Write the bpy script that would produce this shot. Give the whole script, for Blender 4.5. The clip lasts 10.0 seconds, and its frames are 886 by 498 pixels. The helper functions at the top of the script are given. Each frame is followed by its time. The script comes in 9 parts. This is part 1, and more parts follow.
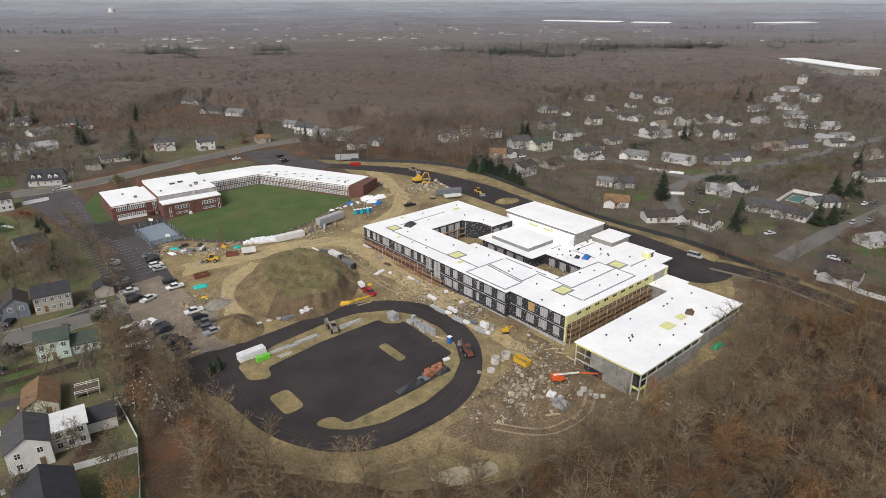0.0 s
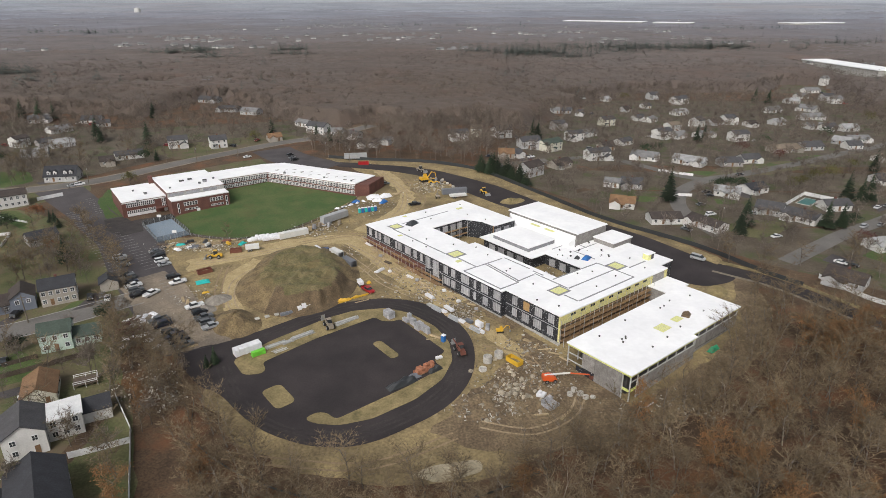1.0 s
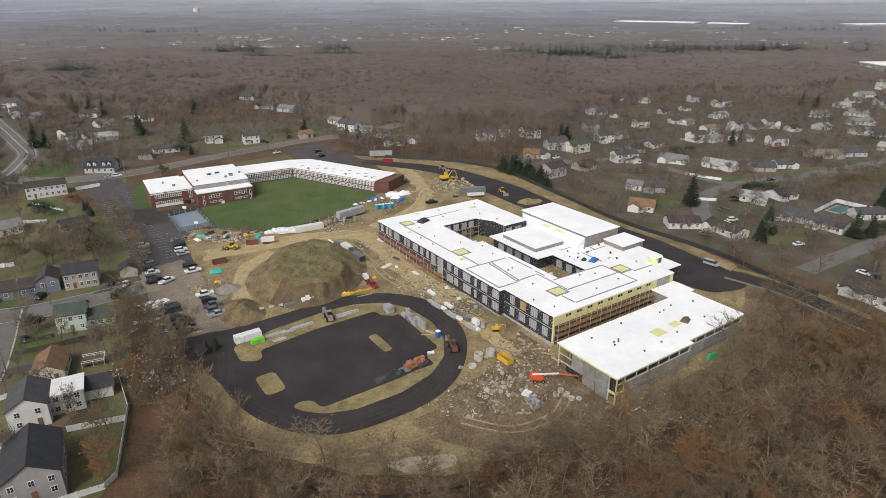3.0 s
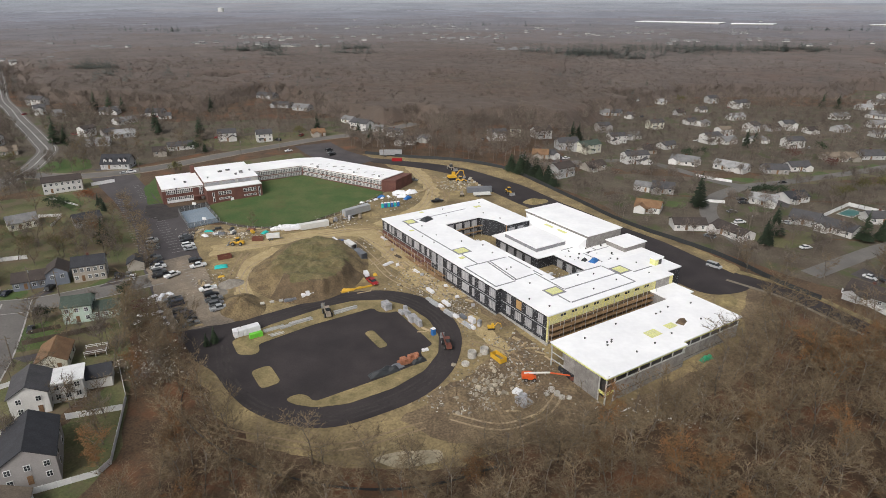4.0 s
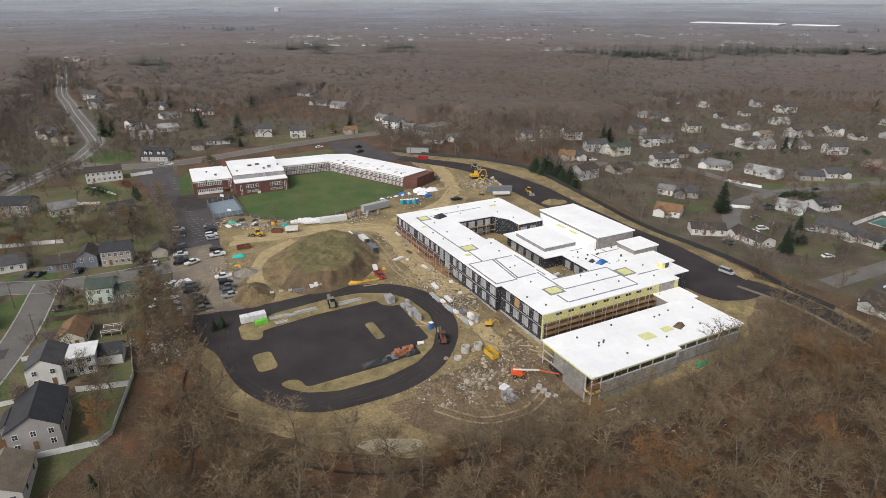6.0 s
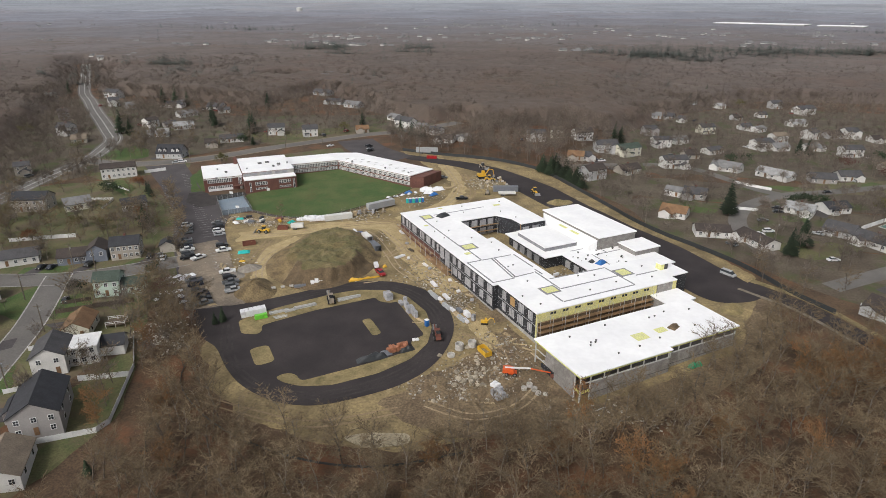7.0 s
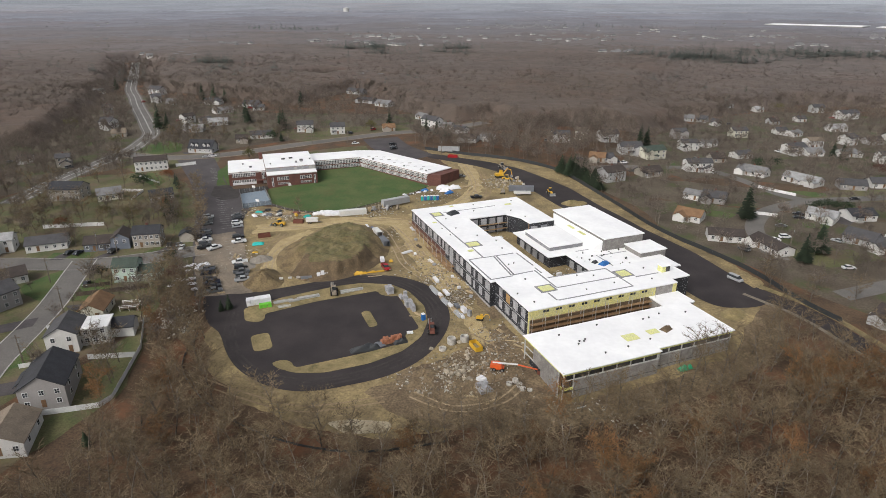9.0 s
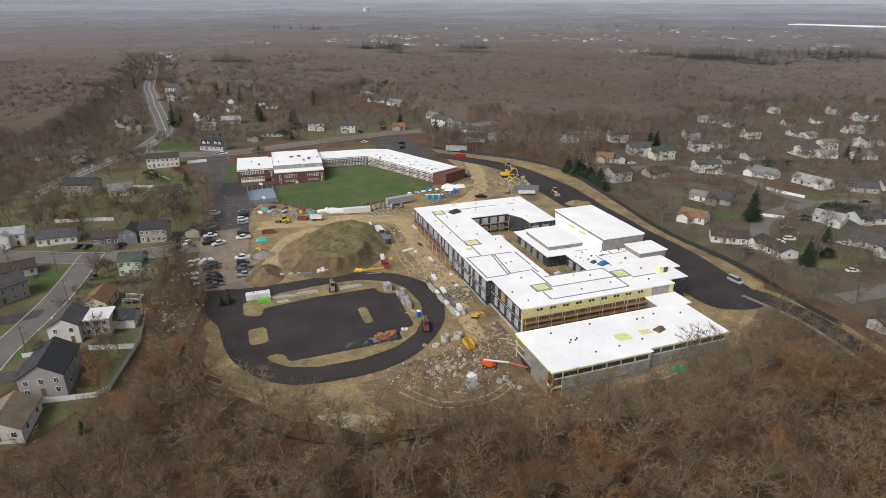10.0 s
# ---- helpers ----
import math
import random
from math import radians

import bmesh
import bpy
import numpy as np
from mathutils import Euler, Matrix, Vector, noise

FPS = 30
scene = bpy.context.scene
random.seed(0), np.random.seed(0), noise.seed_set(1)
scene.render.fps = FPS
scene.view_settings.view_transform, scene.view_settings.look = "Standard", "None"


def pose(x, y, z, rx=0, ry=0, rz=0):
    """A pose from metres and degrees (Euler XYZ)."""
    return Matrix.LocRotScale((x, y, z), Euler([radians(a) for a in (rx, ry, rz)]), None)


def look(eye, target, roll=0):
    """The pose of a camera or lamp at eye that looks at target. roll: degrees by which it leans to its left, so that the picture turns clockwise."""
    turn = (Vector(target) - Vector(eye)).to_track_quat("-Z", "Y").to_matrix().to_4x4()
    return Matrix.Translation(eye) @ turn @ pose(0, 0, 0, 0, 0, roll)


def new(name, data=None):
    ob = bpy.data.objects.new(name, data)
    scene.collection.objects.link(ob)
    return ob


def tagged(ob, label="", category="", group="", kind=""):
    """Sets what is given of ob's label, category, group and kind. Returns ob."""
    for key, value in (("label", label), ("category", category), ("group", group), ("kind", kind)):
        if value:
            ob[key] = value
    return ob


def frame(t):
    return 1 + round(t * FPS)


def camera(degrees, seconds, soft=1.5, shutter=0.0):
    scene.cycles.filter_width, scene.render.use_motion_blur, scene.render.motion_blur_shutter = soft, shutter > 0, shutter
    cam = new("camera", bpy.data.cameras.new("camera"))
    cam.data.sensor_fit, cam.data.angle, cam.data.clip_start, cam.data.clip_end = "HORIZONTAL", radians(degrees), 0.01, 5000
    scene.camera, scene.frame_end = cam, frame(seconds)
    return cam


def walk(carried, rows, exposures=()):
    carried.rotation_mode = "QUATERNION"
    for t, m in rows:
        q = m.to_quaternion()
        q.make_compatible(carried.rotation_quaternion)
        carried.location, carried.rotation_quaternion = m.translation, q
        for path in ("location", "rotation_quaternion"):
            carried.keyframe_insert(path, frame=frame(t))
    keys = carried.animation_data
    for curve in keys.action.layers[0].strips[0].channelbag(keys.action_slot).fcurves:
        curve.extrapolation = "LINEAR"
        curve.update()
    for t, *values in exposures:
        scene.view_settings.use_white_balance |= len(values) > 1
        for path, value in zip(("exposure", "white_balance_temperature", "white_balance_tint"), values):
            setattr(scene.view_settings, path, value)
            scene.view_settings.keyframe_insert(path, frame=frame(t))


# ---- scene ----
cam = camera(71.5, 10.0, soft=0.5)
METRES, EYE, TILT, LEAN, TURN = 70.55, 92.93, -22.2, 0.0, 0.0
ROWS = [
    (0.0, 0.0, 0.0, 0.0, 0.0, 0.0, -0.0),
    (0.5, 0.0493, -0.0057, -0.002, 1.0, 0.01, -0.4),
    (1.0, 0.0998, -0.0099, -0.0043, 1.79, -0.01, -0.7),
    (1.5, 0.1499, -0.0139, -0.0066, 2.93, -0.02, -1.16),
    (2.0, 0.2008, -0.0167, -0.0088, 4.17, -0.05, -1.66),
    (2.5, 0.2512, -0.0197, -0.0105, 5.15, -0.08, -2.05),
    (4.0, 0.4006, -0.0304, -0.0149, 7.87, -0.2, -3.16),
    (4.5, 0.451, -0.0337, -0.0159, 8.97, -0.26, -3.63),
    (5.0, 0.5019, -0.0366, -0.0173, 10.15, -0.33, -4.1),
    (5.5, 0.5526, -0.04, -0.0183, 11.22, -0.41, -4.54),
    (7.0, 0.7039, -0.0458, -0.0167, 14.03, -0.67, -5.67),
    (7.5, 0.7532, -0.0465, -0.0161, 14.83, -0.74, -5.98),
    (8.0, 0.8018, -0.0466, -0.0157, 15.73, -0.84, -6.35),
    (8.5, 0.8505, -0.0448, -0.0152, 16.86, -0.92, -6.79),
    (9.0, 0.8993, -0.0409, -0.0146, 17.89, -1.06, -7.18),
    (9.5, 0.9483, -0.0339, -0.0133, 18.82, -1.18, -7.53),
    (10.0, 0.9969, -0.028, -0.0113, 19.57, -1.28, -7.82),
]
walk(cam, [(t, pose(0, 0, EYE, TILT, LEAN, TURN) @ pose(METRES * x, METRES * y, METRES * z, 90 + pitch, roll, yaw)) for t, x, y, z, yaw, pitch, roll in ROWS])

# ---- world, sun ----
world = bpy.data.worlds.new("world")
scene.world = world
world.use_nodes = True
wn = world.node_tree
sky = wn.nodes.new("ShaderNodeTexSky")
sky.sky_type, sky.sun_disc = "NISHITA", False
sky.sun_elevation, sky.sun_rotation = radians(38), radians(200)
sky.air_density, sky.dust_density = 1.0, 4.0
soft_sky = wn.nodes.new("ShaderNodeHueSaturation")
soft_sky.inputs["Saturation"].default_value = 0.35
wn.links.new(sky.outputs[0], soft_sky.inputs["Color"])
wn.links.new(soft_sky.outputs[0], wn.nodes["Background"].inputs[0])
wn.nodes["Background"].inputs[1].default_value = 0.135
sun = new("sun", bpy.data.lights.new("sun", "SUN"))
sun.data.energy, sun.data.angle, sun.data.color = 1.7, radians(22), (1.0, 0.97, 0.93)
sun.matrix_world = look((-60, -160, 180), (0, 0, 0))
scene.view_settings.exposure = 0.08


# ---- materials ----
def mat(name, c1, c2=None, size=2.0, fine=0.15, rough=0.85, metal=0.0, bump=0.0, amount=0.25, vary=0.0, lo=0.35, hi=0.65, world_space=True, stretch=None):
    """A surface of two mottled colours, with fine grain, relief and, with vary, a change from object to object. size, fine: metres."""
    m = bpy.data.materials.new(name)
    m.use_nodes = True
    t = m.node_tree
    n, k = t.nodes, t.links
    p = n["Principled BSDF"]
    p.inputs["Roughness"].default_value, p.inputs["Metallic"].default_value = rough, metal
    if world_space:
        co = n.new("ShaderNodeNewGeometry").outputs["Position"]
    else:
        co = n.new("ShaderNodeTexCoord").outputs["Object"]
    if stretch:
        mp = n.new("ShaderNodeMapping")
        mp.inputs["Scale"].default_value = stretch
        k.new(co, mp.inputs[0])
        co = mp.outputs[0]
    big = n.new("ShaderNodeTexNoise")
    big.inputs["Scale"].default_value, big.inputs["Detail"].default_value = 1 / size, 5
    k.new(co, big.inputs["Vector"])
    ramp = n.new("ShaderNodeMapRange")
    ramp.inputs[1].default_value, ramp.inputs[2].default_value = lo, hi
    k.new(big.outputs["Fac"], ramp.inputs[0])
    mix = n.new("ShaderNodeMix")
    mix.data_type = "RGBA"
    mix.inputs[6].default_value, mix.inputs[7].default_value = (*c1, 1), (*(c2 or c1), 1)
    k.new(ramp.outputs[0], mix.inputs[0])
    grain = n.new("ShaderNodeTexNoise")
    grain.inputs["Scale"].default_value, grain.inputs["Detail"].default_value = 1 / fine, 3
    k.new(co, grain.inputs["Vector"])
    g2 = n.new("ShaderNodeMapRange")
    g2.inputs[1].default_value, g2.inputs[2].default_value = 0.3, 0.7
    g2.inputs[3].default_value, g2.inputs[4].default_value = 1 - amount, 1 + amount
    k.new(grain.outputs["Fac"], g2.inputs[0])
    out = g2.outputs[0]
    if vary:
        info = n.new("ShaderNodeObjectInfo")
        v2 = n.new("ShaderNodeMapRange")
        v2.inputs[3].default_value, v2.inputs[4].default_value = 1 - vary, 1 + vary
        k.new(info.outputs["Random"], v2.inputs[0])
        mul = n.new("ShaderNodeMath")
        mul.operation = "MULTIPLY"
        k.new(out, mul.inputs[0])
        k.new(v2.outputs[0], mul.inputs[1])
        out = mul.outputs[0]
    hs = n.new("ShaderNodeHueSaturation")
    k.new(mix.outputs[2], hs.inputs["Color"])
    k.new(out, hs.inputs["Value"])
    k.new(hs.outputs[0], p.inputs["Base Color"])
    if bump:
        b = n.new("ShaderNodeBump")
        b.inputs["Strength"].default_value, b.inputs["Distance"].default_value = 0.8, bump
        k.new(grain.outputs["Fac"], b.inputs["Height"])
        k.new(b.outputs[0], p.inputs["Normal"])
    return m


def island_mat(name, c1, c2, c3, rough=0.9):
    """Colours that change from piece to piece of one mesh."""
    m = bpy.data.materials.new(name)
    m.use_nodes = True
    n, k = m.node_tree.nodes, m.node_tree.links
    geo = n.new("ShaderNodeNewGeometry")
    ramp = n.new("ShaderNodeValToRGB")
    ramp.color_ramp.elements[0].color, ramp.color_ramp.elements[1].color = (*c1, 1), (*c3, 1)
    e = ramp.color_ramp.elements.new(0.55)
    e.color = (*c2, 1)
    k.new(geo.outputs["Random Per Island"], ramp.inputs[0])
    big = n.new("ShaderNodeTexNoise")
    big.inputs["Scale"].default_value = 1 / 60
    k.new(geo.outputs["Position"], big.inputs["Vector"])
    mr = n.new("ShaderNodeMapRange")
    mr.inputs[1].default_value, mr.inputs[2].default_value, mr.inputs[3].default_value, mr.inputs[4].default_value = 0.3, 0.7, 0.75, 1.25
    k.new(big.outputs["Fac"], mr.inputs[0])
    hs = n.new("ShaderNodeHueSaturation")
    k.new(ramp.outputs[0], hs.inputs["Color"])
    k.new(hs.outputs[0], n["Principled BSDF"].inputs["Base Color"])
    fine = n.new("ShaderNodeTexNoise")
    fine.inputs["Scale"].default_value, fine.inputs["Detail"].default_value, fine.inputs["Roughness"].default_value = 0.9, 4, 0.75
    k.new(geo.outputs["Position"], fine.inputs["Vector"])
    mr2 = n.new("ShaderNodeMapRange")
    mr2.inputs[1].default_value, mr2.inputs[2].default_value, mr2.inputs[3].default_value, mr2.inputs[4].default_value = 0.3, 0.7, 0.78, 1.22
    k.new(fine.outputs["Fac"], mr2.inputs[0])
    both = n.new("ShaderNodeMath")
    both.operation = "MULTIPLY"
    k.new(mr.outputs[0], both.inputs[0])
    k.new(mr2.outputs[0], both.inputs[1])
    k.new(both.outputs[0], hs.inputs["Value"])
    bp = n.new("ShaderNodeBump")
    bp.inputs["Strength"].default_value, bp.inputs["Distance"].default_value = 0.9, 0.8
    k.new(fine.outputs["Fac"], bp.inputs["Height"])
    k.new(bp.outputs[0], n["Principled BSDF"].inputs["Normal"])
    n["Principled BSDF"].inputs["Roughness"].default_value = rough
    return m


def patched(m, colour, size, lo, hi):
    """Broad damp or churned patches of another colour."""
    n, k = m.node_tree.nodes, m.node_tree.links
    p = n["Principled BSDF"]
    base = p.inputs["Base Color"].links[0].from_socket
    geo = n.new("ShaderNodeNewGeometry")
    nz = n.new("ShaderNodeTexNoise")
    nz.inputs["Scale"].default_value, nz.inputs["Detail"].default_value, nz.inputs["Roughness"].default_value = 1 / size, 7, 0.65
    k.new(geo.outputs["Position"], nz.inputs["Vector"])
    r = n.new("ShaderNodeMapRange")
    r.inputs[1].default_value, r.inputs[2].default_value = lo, hi
    k.new(nz.outputs["Fac"], r.inputs[0])
    mx = n.new("ShaderNodeMix")
    mx.data_type = "RGBA"
    mx.inputs[7].default_value = (*colour, 1)
    k.new(r.outputs[0], mx.inputs[0])
    k.new(base, mx.inputs[6])
    k.new(mx.outputs[2], p.inputs["Base Color"])


LITTER = mat("leaf_litter", (0.060, 0.037, 0.021), (0.098, 0.062, 0.035), 9, 0.5, 0.95, bump=0.1, amount=0.35)
DIRT = mat("site_dirt", (0.285, 0.218, 0.106), (0.168, 0.126, 0.066), 8, 0.7, 0.95, bump=0.12, amount=0.3)


patched(DIRT, (0.118, 0.088, 0.046), 22, 0.48, 0.66)
patched(DIRT, (0.34, 0.275, 0.155), 5, 0.60, 0.74)
patched(LITTER, (0.148, 0.064, 0.029), 14, 0.50, 0.68)
SAND = mat("sand", (0.262, 0.204, 0.098), (0.160, 0.128, 0.060), 4, 0.5, 0.95, bump=0.06)
ASPHALT = mat("new_asphalt", (0.020, 0.0155, 0.016), (0.036, 0.0285, 0.0285), 10, 0.4, 0.85, amount=0.15)
OLDASPH = mat("worn_asphalt", (0.052, 0.045, 0.047), (0.074, 0.066, 0.067), 8, 0.5, 0.9, amount=0.15)
STREET = mat("street_asphalt", (0.112, 0.104, 0.097), (0.150, 0.139, 0.128), 12, 0.5, 0.9, amount=0.12)
LAWN = mat("lawn", (0.044, 0.084, 0.019), (0.078, 0.100, 0.031), 9, 0.4, 0.95, bump=0.05)
YARD = mat("yard_grass", (0.066, 0.080, 0.028), (0.125, 0.112, 0.052), 9, 0.5, 0.95, bump=0.05)
patched(YARD, (0.118, 0.088, 0.056), 13, 0.46, 0.62)
SPOIL = mat("spoil_soil", (0.195, 0.143, 0.072), (0.105, 0.075, 0.040), 4, 0.5, 0.95, bump=0.3, amount=0.4)


def grassed(m, colour, z0, z1):
    """Weeds that have taken hold on the high, level part of a heap."""
    n, k = m.node_tree.nodes, m.node_tree.links
    p = n["Principled BSDF"]
    base = p.inputs["Base Color"].links[0].from_socket
    geo = n.new("ShaderNodeNewGeometry")
    sep = n.new("ShaderNodeSeparateXYZ")
    k.new(geo.outputs["Position"], sep.inputs[0])
    nz = n.new("ShaderNodeTexNoise")
    nz.inputs["Scale"].default_value, nz.inputs["Detail"].default_value = 0.25, 6
    k.new(geo.outputs["Position"], nz.inputs["Vector"])
    high = n.new("ShaderNodeMapRange")
    high.inputs[1].default_value, high.inputs[2].default_value = z0, z1
    k.new(sep.outputs[2], high.inputs[0])
    mul = n.new("ShaderNodeMath")
    mul.operation = "MULTIPLY"
    k.new(high.outputs[0], mul.inputs[0])
    k.new(nz.outputs["Fac"], mul.inputs[1])
    mx = n.new("ShaderNodeMix")
    mx.data_type = "RGBA"
    mx.inputs[7].default_value = (*colour, 1)
    k.new(mul.outputs[0], mx.inputs[0])
    k.new(base, mx.inputs[6])
    k.new(mx.outputs[2], p.inputs["Base Color"])


grassed(SPOIL, (0.115, 0.098, 0.036), 4.2, 5.8)
MOUNDM = mat("mound_soil", (0.20, 0.14, 0.08), (0.12, 0.10, 0.045), 9, 0.5, 0.95, bump=0.15, amount=0.3)
MEMBRANE = mat("white_roof_membrane", (0.87, 0.87, 0.87), (0.79, 0.79, 0.80), 10, 1.5, 0.6, amount=0.03)
GREYSTRIP = mat("grey_roof_strip", (0.20, 0.20, 0.21), (0.27, 0.27, 0.28), 2, 0.3, 0.8)
SHEATH = mat("black_sheathing", (0.012, 0.013, 0.017), (0.026, 0.028, 0.034), 3, 0.4, 0.7, world_space=False)


def print_marks(m, colour, size):
    """Pale printed marks scattered over a board material."""
    n, k = m.node_tree.nodes, m.node_tree.links
    p = n["Principled BSDF"]
    base = p.inputs["Base Color"].links[0].from_socket
    co = n.new("ShaderNodeTexCoord")
    v = n.new("ShaderNodeTexVoronoi")
    v.inputs["Scale"].default_value = 1 / size
    k.new(co.outputs["Object"], v.inputs["Vector"])
    lt = n.new("ShaderNodeMath")
    lt.operation, lt.inputs[1].default_value = "LESS_THAN", 0.25
    k.new(v.outputs["Distance"], lt.inputs[0])
    mx = n.new("ShaderNodeMix")
    mx.data_type = "RGBA"
    mx.inputs[7].default_value = (*colour, 1)
    k.new(lt.outputs[0], mx.inputs[0])
    k.new(base, mx.inputs[6])
    k.new(mx.outputs[2], p.inputs["Base Color"])


print_marks(SHEATH, (0.30, 0.31, 0.33), 0.55)
PANEL = mat("window_cover", (0.36, 0.36, 0.37), (0.25, 0.25, 0.27), 1.6, 0.3, 0.6, vary=0.25)
PRECAST = mat("grey_wall_panel", (0.26, 0.247, 0.232), (0.185, 0.172, 0.160), 1.6, 0.4, 0.85, vary=0.12)
YELLOW = mat("yellow_sheathing", (0.62, 0.56, 0.20), (0.55, 0.52, 0.28), 2, 0.4, 0.8)
YFASCIA = mat("yellow_fascia", (0.66, 0.68, 0.16), (0.6, 0.62, 0.25), 2, 0.4, 0.8)
PLANK = mat("scaffold_plank", (0.30, 0.19, 0.10), (0.20, 0.12, 0.06), 1.5, 0.3, 0.9, vary=0.2)
BRICK = mat("red_brick", (0.140, 0.060, 0.046), (0.105, 0.046, 0.037), 3, 0.25, 0.9, bump=0.01, amount=0.2)
WHITEPAINT = mat("white_paint", (0.72, 0.72, 0.71), (0.62, 0.62, 0.62), 2, 0.4, 0.6, amount=0.08, vary=0.08)
CONCRETE = mat("concrete", (0.36, 0.35, 0.33), (0.27, 0.26, 0.24), 2, 0.3, 0.9, vary=0.15)
STEEL = mat("grey_steel", (0.30, 0.30, 0.30), (0.22, 0.22, 0.22), 1, 0.2, 0.5, metal=0.3)
DARKBOARD = mat("dark_board", (0.05, 0.05, 0.052), (0.085, 0.08, 0.075), 2, 0.3, 0.9)
PALESTEEL = mat("primed_steel", (0.50, 0.50, 0.48), (0.40, 0.40, 0.39), 1, 0.2, 0.6)
MULLION = mat("pale_frame", (0.52, 0.52, 0.53), (0.45, 0.45, 0.46), 1, 0.2, 0.6)
PLYWOOD = mat("plywood", (0.44, 0.28, 0.12), (0.36, 0.22, 0.09), 0.8, 0.1, 0.8)
BROWNHOLE = mat("dark_brown", (0.13, 0.09, 0.05), (0.08, 0.055, 0.035), 1, 0.2, 0.9)
YBOARD = mat("insulation_board", (0.66, 0.66, 0.26), (0.60, 0.60, 0.30), 1.5, 0.3, 0.8)
BARK = mat("bark", (0.082, 0.066, 0.051), (0.185, 0.160, 0.130), 1.2, 0.2, 0.95, vary=0.5, world_space=False)
TWIG = mat("twig", (0.110, 0.078, 0.044), (0.190, 0.145, 0.090), 2.5, 0.4, 0.95, vary=0.35, world_space=False)
FARTWIG = island_mat("far_twigs", (0.094, 0.073, 0.058), (0.142, 0.114, 0.093), (0.205, 0.172, 0.144))
TIMBER = mat("sawn_timber", (0.42, 0.33, 0.20), (0.33, 0.25, 0.15), 1.2, 0.2, 0.9, vary=0.25)
STUDS = mat("galvanised_studs", (0.42, 0.42, 0.40), (0.32, 0.32, 0.31), 1.0, 0.2, 0.5, vary=0.2)
BLOCK = mat("grey_block", (0.34, 0.34, 0.35), (0.27, 0.27, 0.28), 1, 0.2, 0.9, vary=0.2)
PALECONC = mat("pale_concrete", (0.48, 0.46, 0.42), (0.38, 0.36, 0.33), 1, 0.2, 0.9, vary=0.15)
BRICKSTACK = mat("brick_cubes", (0.36, 0.15, 0.08), (0.28, 0.12, 0.07), 0.6, 0.15, 0.9, vary=0.25)
PIPEGREY = mat("grey_plastic_pipe", (0.36, 0.37, 0.38), (0.30, 0.31, 0.32), 1, 0.2, 0.5)
ROCK = mat("pale_rock", (0.38, 0.335, 0.26), (0.25, 0.215, 0.16), 0.7, 0.15, 0.95, vary=0.35, world_space=False)
GRAVEL = mat("grey_gravel", (0.26, 0.235, 0.20), (0.19, 0.17, 0.145), 1.2, 0.2, 0.95, bump=0.05)
BROWNFENCE = mat("weathered_board", (0.10, 0.075, 0.055), (0.07, 0.055, 0.042), 1, 0.2, 0.9, vary=0.2)
CHAIN = mat("chain_link", (0.14, 0.15, 0.15), (0.11, 0.12, 0.12), 1, 0.2, 0.6)
POLEWOOD = mat("pole_wood", (0.16, 0.13, 0.10), (0.12, 0.10, 0.08), 1, 0.2, 0.95)
_p = CHAIN.node_tree.nodes["Principled BSDF"]
_p.inputs["Alpha"].default_value = 0.3
DEBRIS = island_mat("debris", (0.11, 0.085, 0.06), (0.25, 0.215, 0.165), (0.56, 0.54, 0.50))
PALEMUD = mat("pale_mud", (0.40, 0.345, 0.24), (0.30, 0.25, 0.165), 4, 0.5, 0.7)
TRACKDARK = mat("track_dark", (0.215, 0.155, 0.092), (0.26, 0.19, 0.115), 3, 0.4, 0.95)
TRACKPALE = mat("track_pale", (0.34, 0.265, 0.17), (0.28, 0.21, 0.13), 3, 0.4, 0.95)
DUSTY = mat("dusty_asphalt", (0.044, 0.037, 0.035), (0.028, 0.0235, 0.023), 3, 0.4, 0.9)
GRAVELLY = mat("parking_gravel", (0.245, 0.198, 0.145), (0.165, 0.135, 0.105), 6, 0.5, 0.95, amount=0.3)
BAYPAINT = mat("worn_bay_paint", (0.36, 0.35, 0.34), (0.24, 0.23, 0.225), 0.8, 0.2, 0.8)
YARD_LITTER = mat("littered_yard", (0.074, 0.057, 0.040), (0.108, 0.088, 0.062), 10, 0.6, 0.95, amount=0.3)
patched(YARD_LITTER, (0.062, 0.072, 0.026), 16, 0.52, 0.62)
OAKLEAF = mat("dry_oak_leaf", (0.19, 0.092, 0.036), (0.12, 0.078, 0.036), 2.5, 0.4, 0.95, vary=0.3, world_space=False)
BRUSH = mat("brush", (0.11, 0.075, 0.05), (0.16, 0.11, 0.07), 3, 0.3, 0.95)
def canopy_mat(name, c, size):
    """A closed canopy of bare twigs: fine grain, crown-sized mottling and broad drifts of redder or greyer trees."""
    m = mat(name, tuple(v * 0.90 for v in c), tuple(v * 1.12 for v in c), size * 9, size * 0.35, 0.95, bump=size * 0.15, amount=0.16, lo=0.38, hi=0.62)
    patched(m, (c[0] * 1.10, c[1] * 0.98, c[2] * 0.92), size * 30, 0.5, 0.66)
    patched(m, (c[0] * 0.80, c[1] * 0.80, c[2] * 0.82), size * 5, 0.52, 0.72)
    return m


